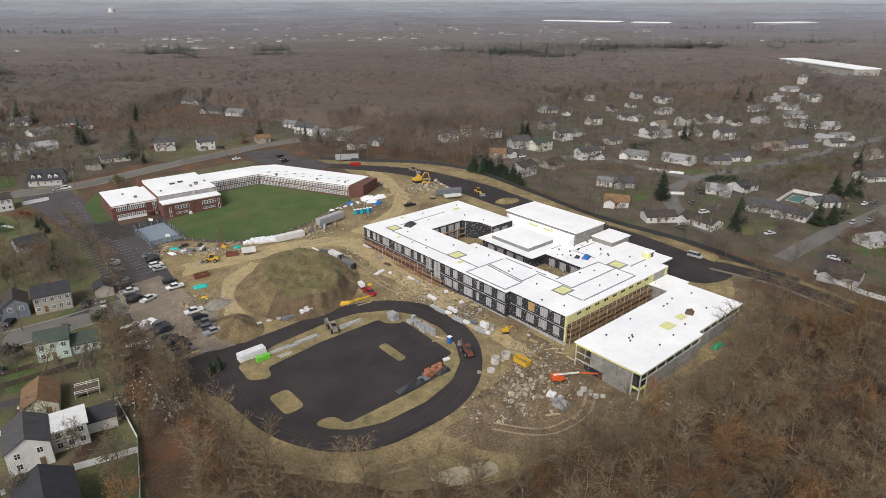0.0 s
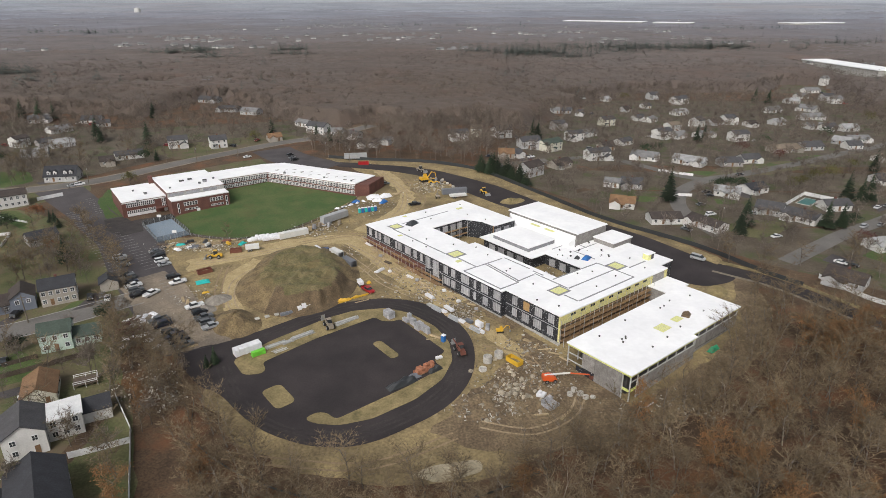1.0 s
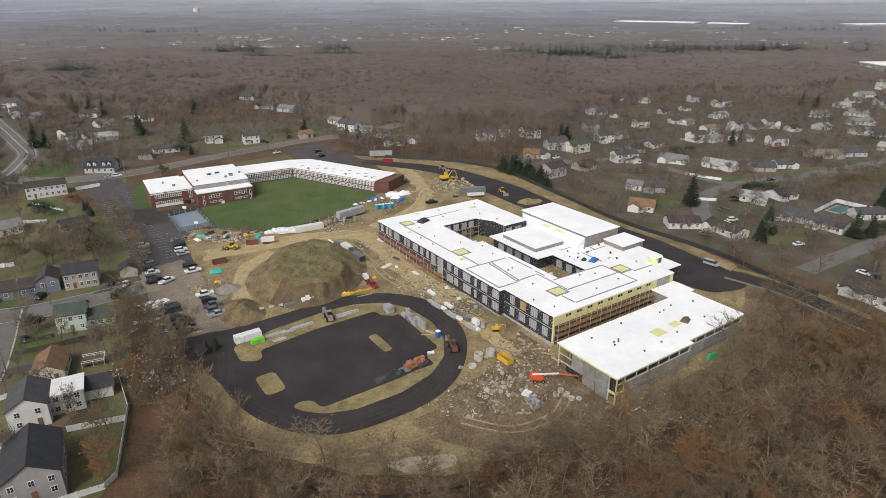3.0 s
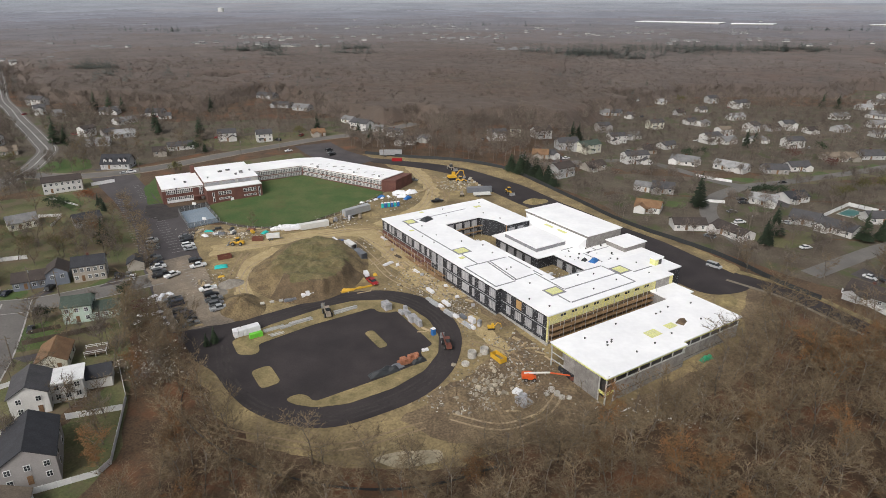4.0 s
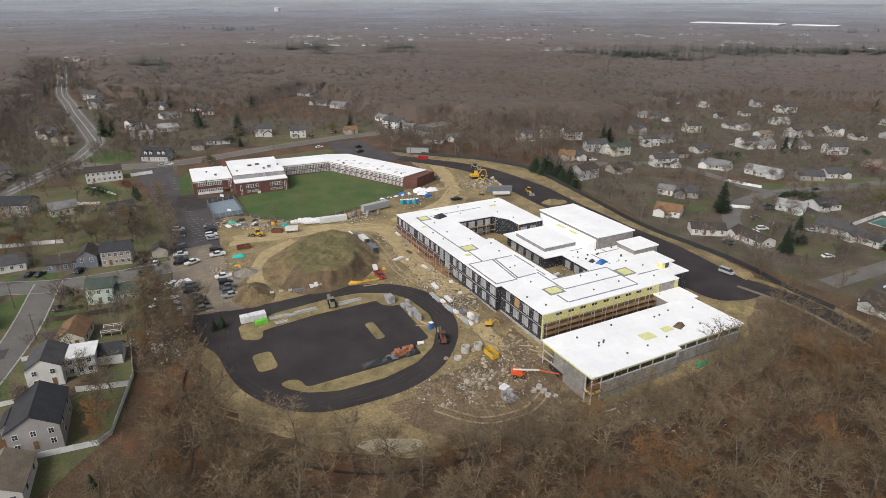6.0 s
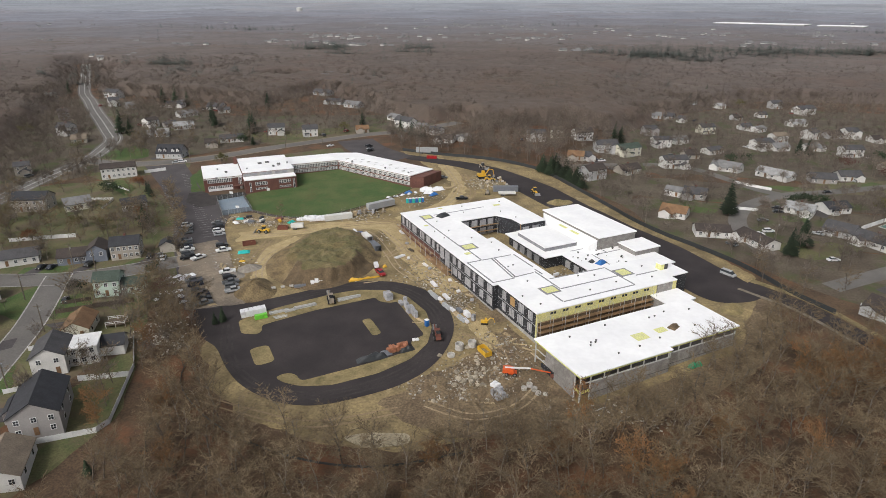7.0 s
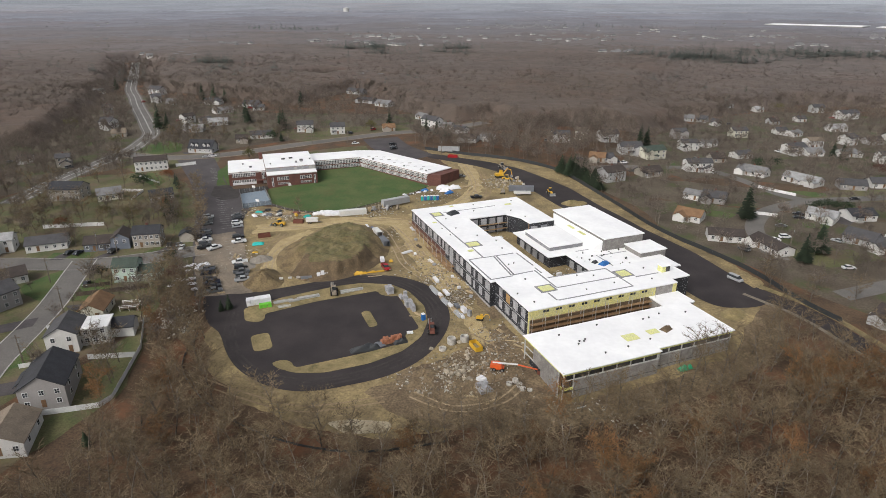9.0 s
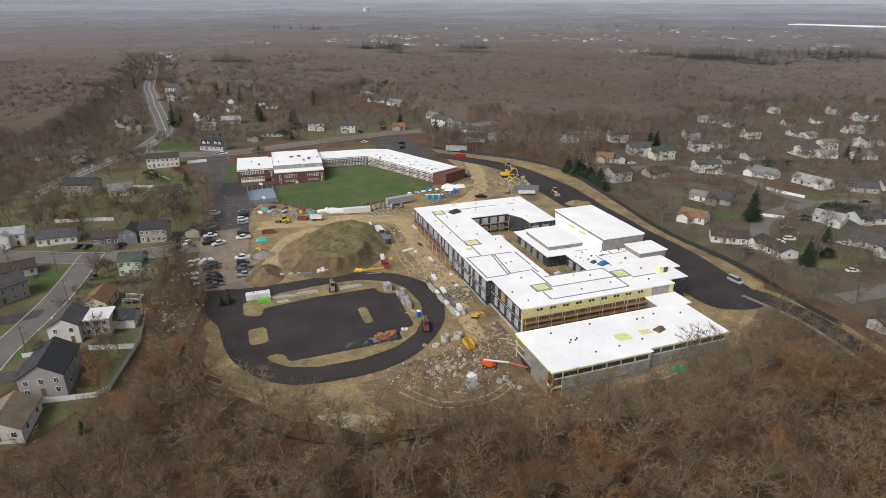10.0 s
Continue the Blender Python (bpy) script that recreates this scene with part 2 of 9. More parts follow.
# haze is put into the colours: each farther tier is paler and bluer
CANOPY = [canopy_mat(n, c, k) for n, c, k in (("woods_red_brown", (0.092, 0.070, 0.056), 3), ("woods_brown", (0.102, 0.080, 0.068), 3.5), ("woods_haze_brown", (0.117, 0.096, 0.086), 5), ("woods_haze_grey_brown", (0.136, 0.119, 0.116), 7),
                                              ("woods_haze_grey", (0.146, 0.138, 0.147), 10), ("woods_haze_pale_grey", (0.166, 0.164, 0.184), 14), ("woods_haze_blue_grey", (0.195, 0.203, 0.235), 22), ("woods_haze_pale_blue", (0.245, 0.260, 0.292), 40))]
# the second twig set is paler and greyer to stand for haze
CANOPY_TWIG = [island_mat("canopy_twigs", (0.082, 0.065, 0.052), (0.112, 0.092, 0.078), (0.142, 0.120, 0.104)), island_mat("hazed_canopy_twigs", (0.100, 0.085, 0.078), (0.126, 0.111, 0.104), (0.150, 0.136, 0.130))]
# pale blue-grey of the horizon haze, given to the backdrop as its colour
HORIZON_HAZE = mat("horizon_haze", (0.25, 0.268, 0.30), (0.235, 0.25, 0.28), 700, 0.5, 0.95)
OLIVE = mat("olive_leaf", (0.115, 0.105, 0.035), (0.085, 0.08, 0.03), 2.5, 0.4, 0.9, vary=0.2, world_space=False)
MAROON = mat("maroon_leaf", (0.075, 0.03, 0.028), (0.10, 0.045, 0.035), 2.5, 0.4, 0.9, vary=0.2, world_space=False)
RUST = mat("rust_leaf", (0.17, 0.065, 0.025), (0.12, 0.055, 0.025), 2.5, 0.4, 0.9, vary=0.2, world_space=False)
CUTSOIL = mat("cut_soil", (0.128, 0.090, 0.050), (0.082, 0.058, 0.033), 2.5, 0.4, 0.95, bump=0.3, amount=0.35)
patched(SAND, (0.105, 0.092, 0.040), 6, 0.54, 0.70)
GRASSYSOIL = mat("grassy_soil", (0.165, 0.130, 0.062), (0.092, 0.086, 0.034), 7, 0.5, 0.95, bump=0.2, amount=0.35)
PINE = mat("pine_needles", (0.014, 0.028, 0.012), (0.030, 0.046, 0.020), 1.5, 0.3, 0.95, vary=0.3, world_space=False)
# pine green lightened and greyed: haze over the far stands, in the colour
FARPINE = mat("hazed_pine_needles", (0.050, 0.066, 0.056), (0.072, 0.086, 0.074), 30, 4, 0.95)
GLASS = mat("dark_glass", (0.03, 0.035, 0.04), (0.05, 0.055, 0.06), 2, 0.4, 0.08, vary=0.3)
RUBBER = mat("rubber", (0.012, 0.012, 0.012), (0.02, 0.02, 0.02), 0.5, 0.1, 0.9)

# ---- ground shape ----
GY = [0.0, 68.0, 102.0, 119.0, 136.0, 153.0, 175.7, 198.3, 226.7, 260.7, 340.0, 453.3, 10200.0]
GZ = [-3.4, -2.8, -2.5, -1.8, -0.8, 0.1, 0.8, 1.1, 1.9, 2.7, 5.7, 6.2, 6.2]
FR = [0, 1600, 2600, 3800, 4800, 5100, 9000]
FZ = [0, 0, 3, 14, 44, 0, 0]


# the land falls away to the east, beyond the service road
DY = [250, 300, 350, 450, 640, 760, 900, 1100]
DZ = [0, 1.0, 2.5, 5.5, 8.0, 6.0, 3.0, 0]


def g(x, y):
    z = float(np.interp(y, GY, GZ))
    k = min(max((-57 - x) / 22, 0), 1)
    z += k * max(0.2 - z, 0)
    k = min(max((x - 20) / 60, 0), 1)
    z -= k * k * (3 - 2 * k) * float(np.interp(y, DY, DZ))
    return z + float(np.interp(math.hypot(x - 30, y), FR, FZ))


# ---- mesh tools ----
class Shape:
    """Vertices and faces of one mesh."""

    def __init__(self):
        self.v, self.f, self.k, self.slot = [], [], [], 0

    def add(self, verts, faces):
        n = len(self.v)
        self.k += [self.slot] * len(faces)
        self.v += [tuple(p) for p in verts]
        self.f += [tuple(i + n for i in q) for q in faces]
        return self

    def box(self, x0, x1, y0, y1, z0, z1):
        return self.add([(x, y, z) for z in (z0, z1) for x, y in ((x0, y0), (x1, y0), (x1, y1), (x0, y1))],
                        [(3, 2, 1, 0), (4, 5, 6, 7), (0, 1, 5, 4), (1, 2, 6, 5), (2, 3, 7, 6), (3, 0, 4, 7)])

    def hull(self, low, high):
        """A solid between two rings of as many points."""
        n = len(low)
        return self.add(list(low) + list(high), [tuple(range(n - 1, -1, -1)), tuple(range(n, 2 * n))] + [(i, (i + 1) % n, n + (i + 1) % n, n + i) for i in range(n)])

    def prism(self, poly, z0, z1):
        return self.hull([(x, y, z0) for x, y in poly], [(x, y, z1) for x, y in poly])

    def tube(self, a, b, ra, rb, n=6):
        a, b = Vector(a), Vector(b)
        q = (b - a).to_track_quat("Z", "Y")
        ring = [q @ Vector((math.cos(6.28319 * i / n), math.sin(6.28319 * i / n), 0)) for i in range(n)]
        return self.hull([a + ra * d for d in ring], [b + rb * d for d in ring])

    def mesh(self, name):
        me = bpy.data.meshes.new(name)
        me.from_pydata(self.v, [], self.f)
        if any(self.k):
            me.polygons.foreach_set("material_index", self.k)
        me.update()
        return me


def part(name, shape, material, parent=None, label="", at=None):
    me = shape.mesh(name) if isinstance(shape, Shape) else shape
    if material is not None and not me.materials:
        for m in material if isinstance(material, (list, tuple)) else [material]:
            me.materials.append(m)
    ob = new(name, me)
    ob.parent = parent
    if at is not None:
        ob.matrix_basis = at
    return tagged(ob, label)


def thing(name, m, label, category, group="", kind=""):
    ob = new(name)
    ob.empty_display_size = 0.5
    ob.matrix_basis = m
    return tagged(ob, label, category, group, kind)


def inside(x, y, poly):
    c = False
    for (x0, y0), (x1, y1) in zip(poly, poly[1:] + poly[:1]):
        if (y0 > y) != (y1 > y) and x < (x1 - x0) * (y - y0) / (y1 - y0) + x0:
            c = not c
    return c


def rounded(poly, r, n=5):
    """The polygon with its corners rounded off."""
    out = []
    for i, p in enumerate(poly):
        p, a, b = Vector(p), Vector(poly[i - 1]), Vector(poly[(i + 1) % len(poly)])
        da, db = (a - p), (b - p)
        s, e = p + da.normalized() * min(r, da.length / 2.05), p + db.normalized() * min(r, db.length / 2.05)
        for j in range(n + 1):
            t = j / n
            q = s * (1 - t) ** 2 + p * 2 * t * (1 - t) + e * t * t
            out.append((q.x, q.y))
    return out


def rough_edge(poly, step, depth):
    out = []
    for (x0, y0), (x1, y1) in zip(poly, poly[1:] + poly[:1]):
        n = max(1, int(math.hypot(x1 - x0, y1 - y0) / step))
        for i in range(n):
            x, y = x0 + (x1 - x0) * i / n, y0 + (y1 - y0) * i / n
            d = noise.noise_vector((x / 4, y / 4, 3.3)) * depth
            out.append((x + d.x, y + d.y))
    return out


def sheet(name, poly, lift, material, label, category="ground", cell=5.0, parent=None):
    """A covering of the ground inside poly, lift metres above the ground's shape."""
    from mathutils.geometry import delaunay_2d_cdt
    n = len(poly)
    pts = [Vector(p) for p in poly]
    xs, ys = [p[0] for p in poly], [p[1] for p in poly]
    x = min(xs) + cell / 2
    while x < max(xs):
        y = min(ys) + cell / 2
        while y < max(ys):
            if inside(x, y, poly):
                pts.append(Vector((x, y)))
            y += cell
        x += cell
    vs, _, fs, *_ = delaunay_2d_cdt(pts, [(i, (i + 1) % n) for i in range(n)], [tuple(range(n))], 1, 0.001)
    sh = Shape().add([(p.x, p.y, g(p.x, p.y) + lift) for p in vs], fs)
    ob = part(name, sh, material, parent)
    ob.data.shade_smooth()
    return tagged(ob, label, category, kind="structure")


# ---- ground ----
def axis(dense0, dense1, step, lo, hi):
    out, d, a = [], step, dense0
    while a > lo:
        d *= 1.18
        a -= d
        out.append(a)
    out = out[::-1] + list(np.arange(dense0, dense1, step))
    d, a = step, out[-1]
    while a < hi:
        d *= 1.18
        a += d
        out.append(a)
    return out


gx, gy = axis(-210, 170, 5, -6200, 6200), axis(60, 330, 5, -900, 6200)
sh = Shape()
sh.v = [(x, y, g(x, y)) for y in gy for x in gx]
nx = len(gx)
sh.f = [(j * nx + i, j * nx + i + 1, (j + 1) * nx + i + 1, (j + 1) * nx + i) for j in range(len(gy) - 1) for i in range(nx - 1)]
ground = part("ground", sh, LITTER)
tagged(ground, "brown leaf-littered ground under bare woods", "ground", kind="structure")

SITE = [(-58.9, 128.1), (-45.3, 112.2), (-27.2, 102.6), (-5.7, 99.7), (13.6, 103.1), (34.0, 116.2), (52.1, 125.8), (72.5, 140.5), (95.2, 165.5), (102.0, 181.3), (105.4, 194.9), (104.5, 219), (86, 240.5), (65, 263), (39, 299.5), (14, 330),
        (-8, 341), (-27, 345), (-46, 346.5), (-74, 352), (-60, 336), (-31.7, 303.7), (-43.1, 283.3), (-58.9, 256.1), (-68.0, 235.7), (-85.0, 230.1), (-108.8, 231.2), (-117.9, 224.4), (-108.8, 210.8), (-92.9, 190.4), (-81.6, 170.0), (-63.5, 151.9)]
site_dirt = sheet("site_dirt", rough_edge(SITE, 3, 1.6), 0.06, DIRT, "bare tan construction soil with vehicle tracks", cell=4)

RING_OUT = [(-74.8, 146.2), (-61.2, 131.7), (-55.1, 129.9), (-46.0, 120.8), (-38.0, 115.0), (-27.5, 111.2), (-18.7, 111.1), (-11.6, 113.6), (1.6, 123.5), (7.3, 130.8), (10.7, 140.2), (11.1, 151.6), (9.0, 160.7), (2.9, 171.2),
            (-4.9, 177.7), (-13.6, 180.7), (-22.7, 180.5), (-32.3, 176.8), (-40.3, 170.6), (-52.2, 159.9), (-61.0, 153.0)]
ring = sheet("ring_road", rounded(RING_OUT, 5, 4), 0.14, ASPHALT, "fresh black asphalt loop road and car park", "road", cell=4)
BAND = [(-51.2, 137.1), (-56.2, 143.5), (-48.1, 153.9), (-34.9, 166.8), (-27.4, 171.8), (-17.2, 173.9), (-9.5, 171.1), (-0.9, 163.2), (3.6, 154.5), (4.8, 145.6), (2.3, 137.0), (-4.3, 128.6), (-14.3, 121.0), (-21.9, 118.5), (-27.7, 118.9), (-30.8, 120.4),
        (-28.6, 122.9), (-25.7, 123.0), (-23.1, 120.5), (-6.9, 133.5), (2.3, 142.3), (0.2, 143.9), (-0.3, 146.7), (2.8, 149.6), (-12.1, 167.3), (-13.5, 165.7), (-17.9, 165.7), (-19.8, 168.1), (-35.5, 155.2), (-47.8, 142.8), (-45.7, 139.9), (-46.5, 137.8)]
sheet("verge", rounded(BAND, 1.6, 3), 0.24, SAND, "sandy verge strip inside the loop road", cell=3)
sheet("island", rounded([(-44.4, 130.3), (-40.3, 133.8), (-34.2, 127.0), (-38.3, 123.4)], 1.8), 0.3, SAND, "sandy planting island in black asphalt", cell=3.4)
sheet("island", rounded([(-18.8, 152.9), (-16.7, 154.9), (-10.0, 147.4), (-12.1, 145.4)], 1.4), 0.3, SAND, "narrow sandy planting island in black asphalt", cell=3.4)

MUD = mat("dark_mud", (0.185, 0.135, 0.078), (0.105, 0.074, 0.044), 5, 0.6, 0.9, bump=0.15, amount=0.4)
sheet("mud", rough_edge([(0, 116), (8.6, 112), (22, 111), (36, 112), (50, 118), (52, 127), (40, 140), (33, 153), (26, 160), (21, 150), (16, 139), (9, 131)], 2.5, 2.2), 0.085, MUD, "dark churned mud with rubble", "mud", cell=3)
sheet("mud", rough_edge([(50, 127.5), (63, 137), (77, 149), (90.5, 164), (97, 174), (102, 170), (98, 160), (84, 143), (66, 128), (53, 119)], 2.5, 1.8), 0.090, MUD, "dark churned mud along the gym wall", "mud", cell=3)
sheet("mud", rough_edge([(2, 186), (14, 172), (22, 163), (27, 165), (20, 175), (6, 191), (-10, 206), (-16, 205)], 2.5, 1.5), 0.088, MUD, "dark churned mud beside the new building", "mud", cell=3)
sheet("mud", rough_edge([(88, 152), (98, 160), (106, 176), (109, 200), (103, 200), (98, 186), (94, 172)], 2.5, 1.5), 0.092, MUD, "dark churned mud beside the silt fence", "mud", cell=3)
sheet("settling_basin", rounded([(-4.0, 103.2), (3.0, 101.0), (12.5, 105.0), (11.5, 108.6), (1.0, 106.2)], 2.0), 0.2, PALEMUD, "pale dried mud in a shallow settling basin", "ground", cell=3)
# car park beside the school
LOT = [(-75.9, 143.9), (-97.5, 168.9), (-117.9, 193.8), (-138.3, 222.1), (-170.0, 253.9), (-208.5, 287.9), (-188.1, 296.9), (-165.5, 274.3), (-138.3, 245.9), (-126.9, 251.6), (-121.3, 243.7), (-106.5, 213.1), (-90.7, 191.5), (-71.4, 167.7), (-60.1, 153.0)]
sheet("car_park", rounded(LOT, 2), 0.10, OLDASPH, "worn grey asphalt car park with faded bays", "pavement")
sheet("forecourt", [(-150.5, 249.5), (-143.6, 253.6), (-138, 248.6), (-124.5, 258.0), (-120.5, 254.2), (-130.4, 243.4), (-126.8, 237.0), (-133, 231.5), (-143, 237.0)], 0.15, DUSTY, "fresh black asphalt forecourt of the school", "pavement", cell=4)
sheet("lawn", rough_edge([(-167, 273.5), (-171, 291), (-160, 283), (-143.6, 254.6), (-150, 251)], 3, 0.8), 0.13, LAWN, "narrow lawn beside the school wing", "lawn", cell=4)
sheet("gravel_parking", rough_edge([(-75.5, 144.5), (-97.0, 169.4), (-113, 189), (-101, 199), (-90.2, 191.0), (-71.0, 167.2), (-60.5, 153.4)], 3, 1.0), 0.16, GRAVELLY, "worn brown gravel parking ground", "pavement")
GREEN = [(-121.3, 253.9), (-108.8, 236.3), (-95.2, 231.8), (-83.9, 230.6), (-68.0, 236.3), (-56.7, 256.1), (-43.6, 282.2), (-47.6, 288.4), (-95.8, 307.1), (-115.6, 287.9), (-104.3, 276.5)]
patched(LAWN, (0.085, 0.078, 0.026), 11, 0.54, 0.78)
sheet("lawn", rounded(GREEN, 3), 0.12, LAWN, "mown green school lawn", "lawn")
sheet("sports_court", [(-129.9, 242.8), (-115.3, 225.1), (-105.5, 233.7), (-121.5, 251.8)], 0.2, mat("court_paint", (0.17, 0.22, 0.27), (0.20, 0.24, 0.28), 4, 0.4, 0.8), "faded blue outdoor sports court", "court")
# service road behind the new building
BACK = [(-66, 334), (-46, 329), (-30, 324.5), (-15, 317), (-3, 306), (9, 291), (22, 276), (36, 262), (50, 246), (64.6, 226), (75.9, 206), (84, 196), (90, 192.5), (100.4, 196), (106, 202.5), (102.5, 209.4), (95, 219.5), (82.5, 237), (65, 254.5), (54, 268), (43, 279.5), (25, 301.5), (11, 313.5), (-7, 327.5), (-26, 335), (-42, 338), (-66, 343)]
sheet("service_road", rounded(BACK, 5), 0.14, ASPHALT, "fresh black asphalt service road", "road")


# ---- new building ----
O, TURN_B = (35.5, 155.3), 40.8
bld = thing("school_building", pose(O[0], O[1], 0, 0, 0, TURN_B), "new two-storey school shell with white roofs and black sheathing", "building")
ROOF = 9.7


def block(name, poly, z0, z1, wall, label="", lip=0.35, over=0.25):
    """Walls of one block and its white roof with a slight overhang."""
    w = part("wall", Shape().prism(poly, z0, z1 - lip), wall, bld, label)
    c = Vector((sum(p[0] for p in poly) / len(poly), sum(p[1] for p in poly) / len(poly)))
    grown = []
    for i, p in enumerate(poly):
        a, b, p = Vector(poly[i - 1]), Vector(poly[(i + 1) % len(poly)]), Vector(p)
        d1, d2 = (p - a).normalized(), (b - p).normalized()
        n1, n2 = Vector((d1.y, -d1.x)), Vector((d2.y, -d2.x))
        q = p + (n1 + n2) * over
        grown.append((q.x, q.y))
    part("roof", Shape().prism(grown, z1 - lip, z1), MEMBRANE, bld)


block("main", [(-2.9, 21.3), (-1.1, 21.3), (-1.1, -0.5), (52.1, -0.5), (52.1, 2.3), (59.5, 2.3), (59.5, 17.0), (17.6, 17.0), (17.6, 56.7), (14.7, 56.7), (14.7, 79.3), (31.7, 79.3), (35.7, 72.5), (35.7, 65.7), (47.0, 65.7), (47.0, 98.6), (-2.9, 98.6)], -0.6, ROOF, SHEATH)
block("middle", [(30.0, 65.2), (30.0, 40.0), (37.4, 40.0), (37.4, 17.05), (67.3, 17.05), (67.3, 65.2)], 0.0, 6.3, SHEATH, over=1.3)
part("wall", Shape().prism([(32.1, 62.3), (32.1, 43.6), (46.3, 43.6), (46.3, 62.3)], 6.32, 7.8), GREYSTRIP, bld)
part("roof", Shape().prism([(31.7, 62.7), (31.7, 43.3), (46.4, 43.3), (46.4, 62.7)], 7.8, 8.2), MEMBRANE, bld)
block("hall", [(50.9, 72.6), (50.9, 36.6), (68.2, 36.6), (68.2, 72.6)], 0.0, 11.2, PRECAST, over=0.35)
# ledge shaped to fit the camera's view: it covers much of the hall wall
part("roof", Shape().hull([(46.6, 37.0, 6.4), (50.5, 37.0, 6.4), (50.5, 72.0, 6.4), (46.6, 64.5, 6.4)], [(46.6, 37.0, 8.25), (50.5, 37.0, 10.1), (50.5, 72.0, 10.1), (46.6, 64.5, 8.25)]), MEMBRANE, bld, "white roof ledge sloped to fit the camera's view")
block("low_hall", [(59.5, 35.4), (59.5, 26.3), (70.7, 26.3), (70.7, 35.4)], 0.0, 8.4, PRECAST, over=0.35)
block("link", [(41.9, -8.2), (52.7, -8.2), (52.7, -0.8), (41.9, -0.8)], -1.1, 6.4, PRECAST)
# gym: dark core, panels, columns, fascia, roof
GYM = [(-6.8, -28.7), (22.9, -28.7), (22.9, -27.2), (49.4, -27.2), (49.4, -8.5), (-6.8, -8.5)]
# the dark core stands in for the shaded interior behind the openings
part("wall", Shape().prism([(-4.6, -26.2), (22.4, -28.2), (22.4, -26.7), (48.9, -26.7), (48.9, -9.0), (-1.6, -9.0), (-1.6, -13.6), (-4.6, -13.6)], -2.5, 6.1), DARKBOARD, bld, "dark solid core standing in for the shaded interior")
part("fascia", Shape().prism(GYM, 6.1, 6.72), YFASCIA, bld, "yellow-green sheathed fascia")
part("roof", Shape().prism([(-7.1, -29.0), (23.2, -29.0), (23.2, -27.5), (49.7, -27.5), (49.7, -8.2), (-7.1, -8.2)], 6.72, 7.0), MEMBRANE, bld)
COLUMN = Shape().box(-0.14, 0.14, -0.14, 0.14, 0, 1).mesh("column")


def column(a, b, z0, z1, k=1.0):
    part("column", COLUMN, PALESTEEL, bld, "pale primed steel column", Matrix.Translation((a, b, z0)) @ Matrix.Diagonal((k, k, z1 - z0, 1)))


def panel(name, a0, a1, b0, b1, z0, z1, material, label=""):
    return part(name, Shape().box(a0, a1, b0, b1, z0, z1), material, bld, label)


# south face of the gym: block wall bays under a clerestory
a = -3.6
while a < 48.6:
    w = 4.3
    back = 0 if a < 22.5 else 1.5
    e = min(a + w, 22.8 if a < 22.5 else 49.3)
    if not (10 < a < 13):
        panel("wall_panel", a + 0.06, e - 0.06, -28.66 + back, -28.3 + back, -2.4, 4.3, PRECAST)
    else:
        panel("wall_panel", a + 0.06, e - 1.4, -28.66 + back, -28.3 + back, -2.4, 4.3, PRECAST)
    panel("beam", a, e, -28.62 + back, -28.42 + back, 4.32, 4.62, PALESTEEL)
    panel("joint", a + 0.06, e - (0.06 if not 10 < a < 13 else 1.4), -28.69 + back, -28.64 + back, 1.02, 1.16, DARKBOARD)
    if 1 < a < 6 or 14 < a < 17 or 25 < a < 29:
        # nothing is cut open: a dark brown panel on the wall stands in
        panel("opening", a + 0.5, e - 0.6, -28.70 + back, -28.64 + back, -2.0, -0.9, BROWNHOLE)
    column(e, -28.5 + back, 4.3, 6.1, 0.9)
    a = e if e < 22.75 or e > 22.9 else 22.95
for a, b in ((-6.6, -28.5), (-6.6, -8.7), (-6.6, -26.2), (-3.6, -28.5), (-2.2, -8.7)):
    column(a, b, -2.5, 6.1)
panel("beam", -6.7, -3.6, -28.6, -28.3, 1.6, 2.2, YFASCIA, "yellow-green sheathed beam")
panel("beam", -6.7, -6.4, -28.6, -26.0, 1.6, 2.2, YFASCIA, "yellow-green sheathed beam")
panel("beam", -6.7, -3.6, -28.6, -28.4, 4.4, 4.6, PALESTEEL)
# west face of the gym: three wide panels over black board
for b0, b1 in ((-26.0, -21.9), (-21.8, -17.7), (-17.6, -13.6)):
    panel("wall_panel", -6.78, -6.4, b0, b1, 1.6, 6.05, PRECAST)
    panel("wall_panel", -6.74, -6.4, b0, b1, -2.4, 1.5, SHEATH if b0 > -21 else PRECAST)
panel("wall_panel", -6.6, -6.3, -13.4, -11.6, -2.2, 1.0, SHEATH)
for z in (1.7, 3.9):
    panel("beam", -6.7, -6.45, -13.6, -8.6, z, z + 0.2, PALESTEEL)
panel("doorway", -1.75, -1.62, -12.4, -10.6, -1.5, 1.0, GLASS)

# windows of the west face, covered with pale sheeting
WINDOWS = {}


def cover(w, h):
    key = (round(w, 1), round(h, 1))
    if key not in WINDOWS:
        n = max(2, int(w / 0.75))
        ring = []
        for i in range(n + 1):
            y = -w / 2 + w * i / n
            ring += [(-0.10, y - 0.06), (-0.17, y - 0.06), (-0.17, y + 0.06), (-0.10, y + 0.06)]
        ring += [(0.02, w / 2 + 0.06), (0.02, -w / 2 - 0.06)]
        sh = Shape().hull([(x, y, 0) for x, y in ring], [(x, y, h) for x, y in ring])
        for i in range(n + 1):
            for j in range(3):
                sh.k[2 + 4 * i + j] = 1
        WINDOWS[key] = sh.mesh("window")
    return WINDOWS[key]


def west_window(a, b, w, z, h, material=None):
    me = cover(w, h)
    ob = part("window", me, [PANEL, MULLION], bld, "", Matrix.Translation((a, b, z)))
    return ob


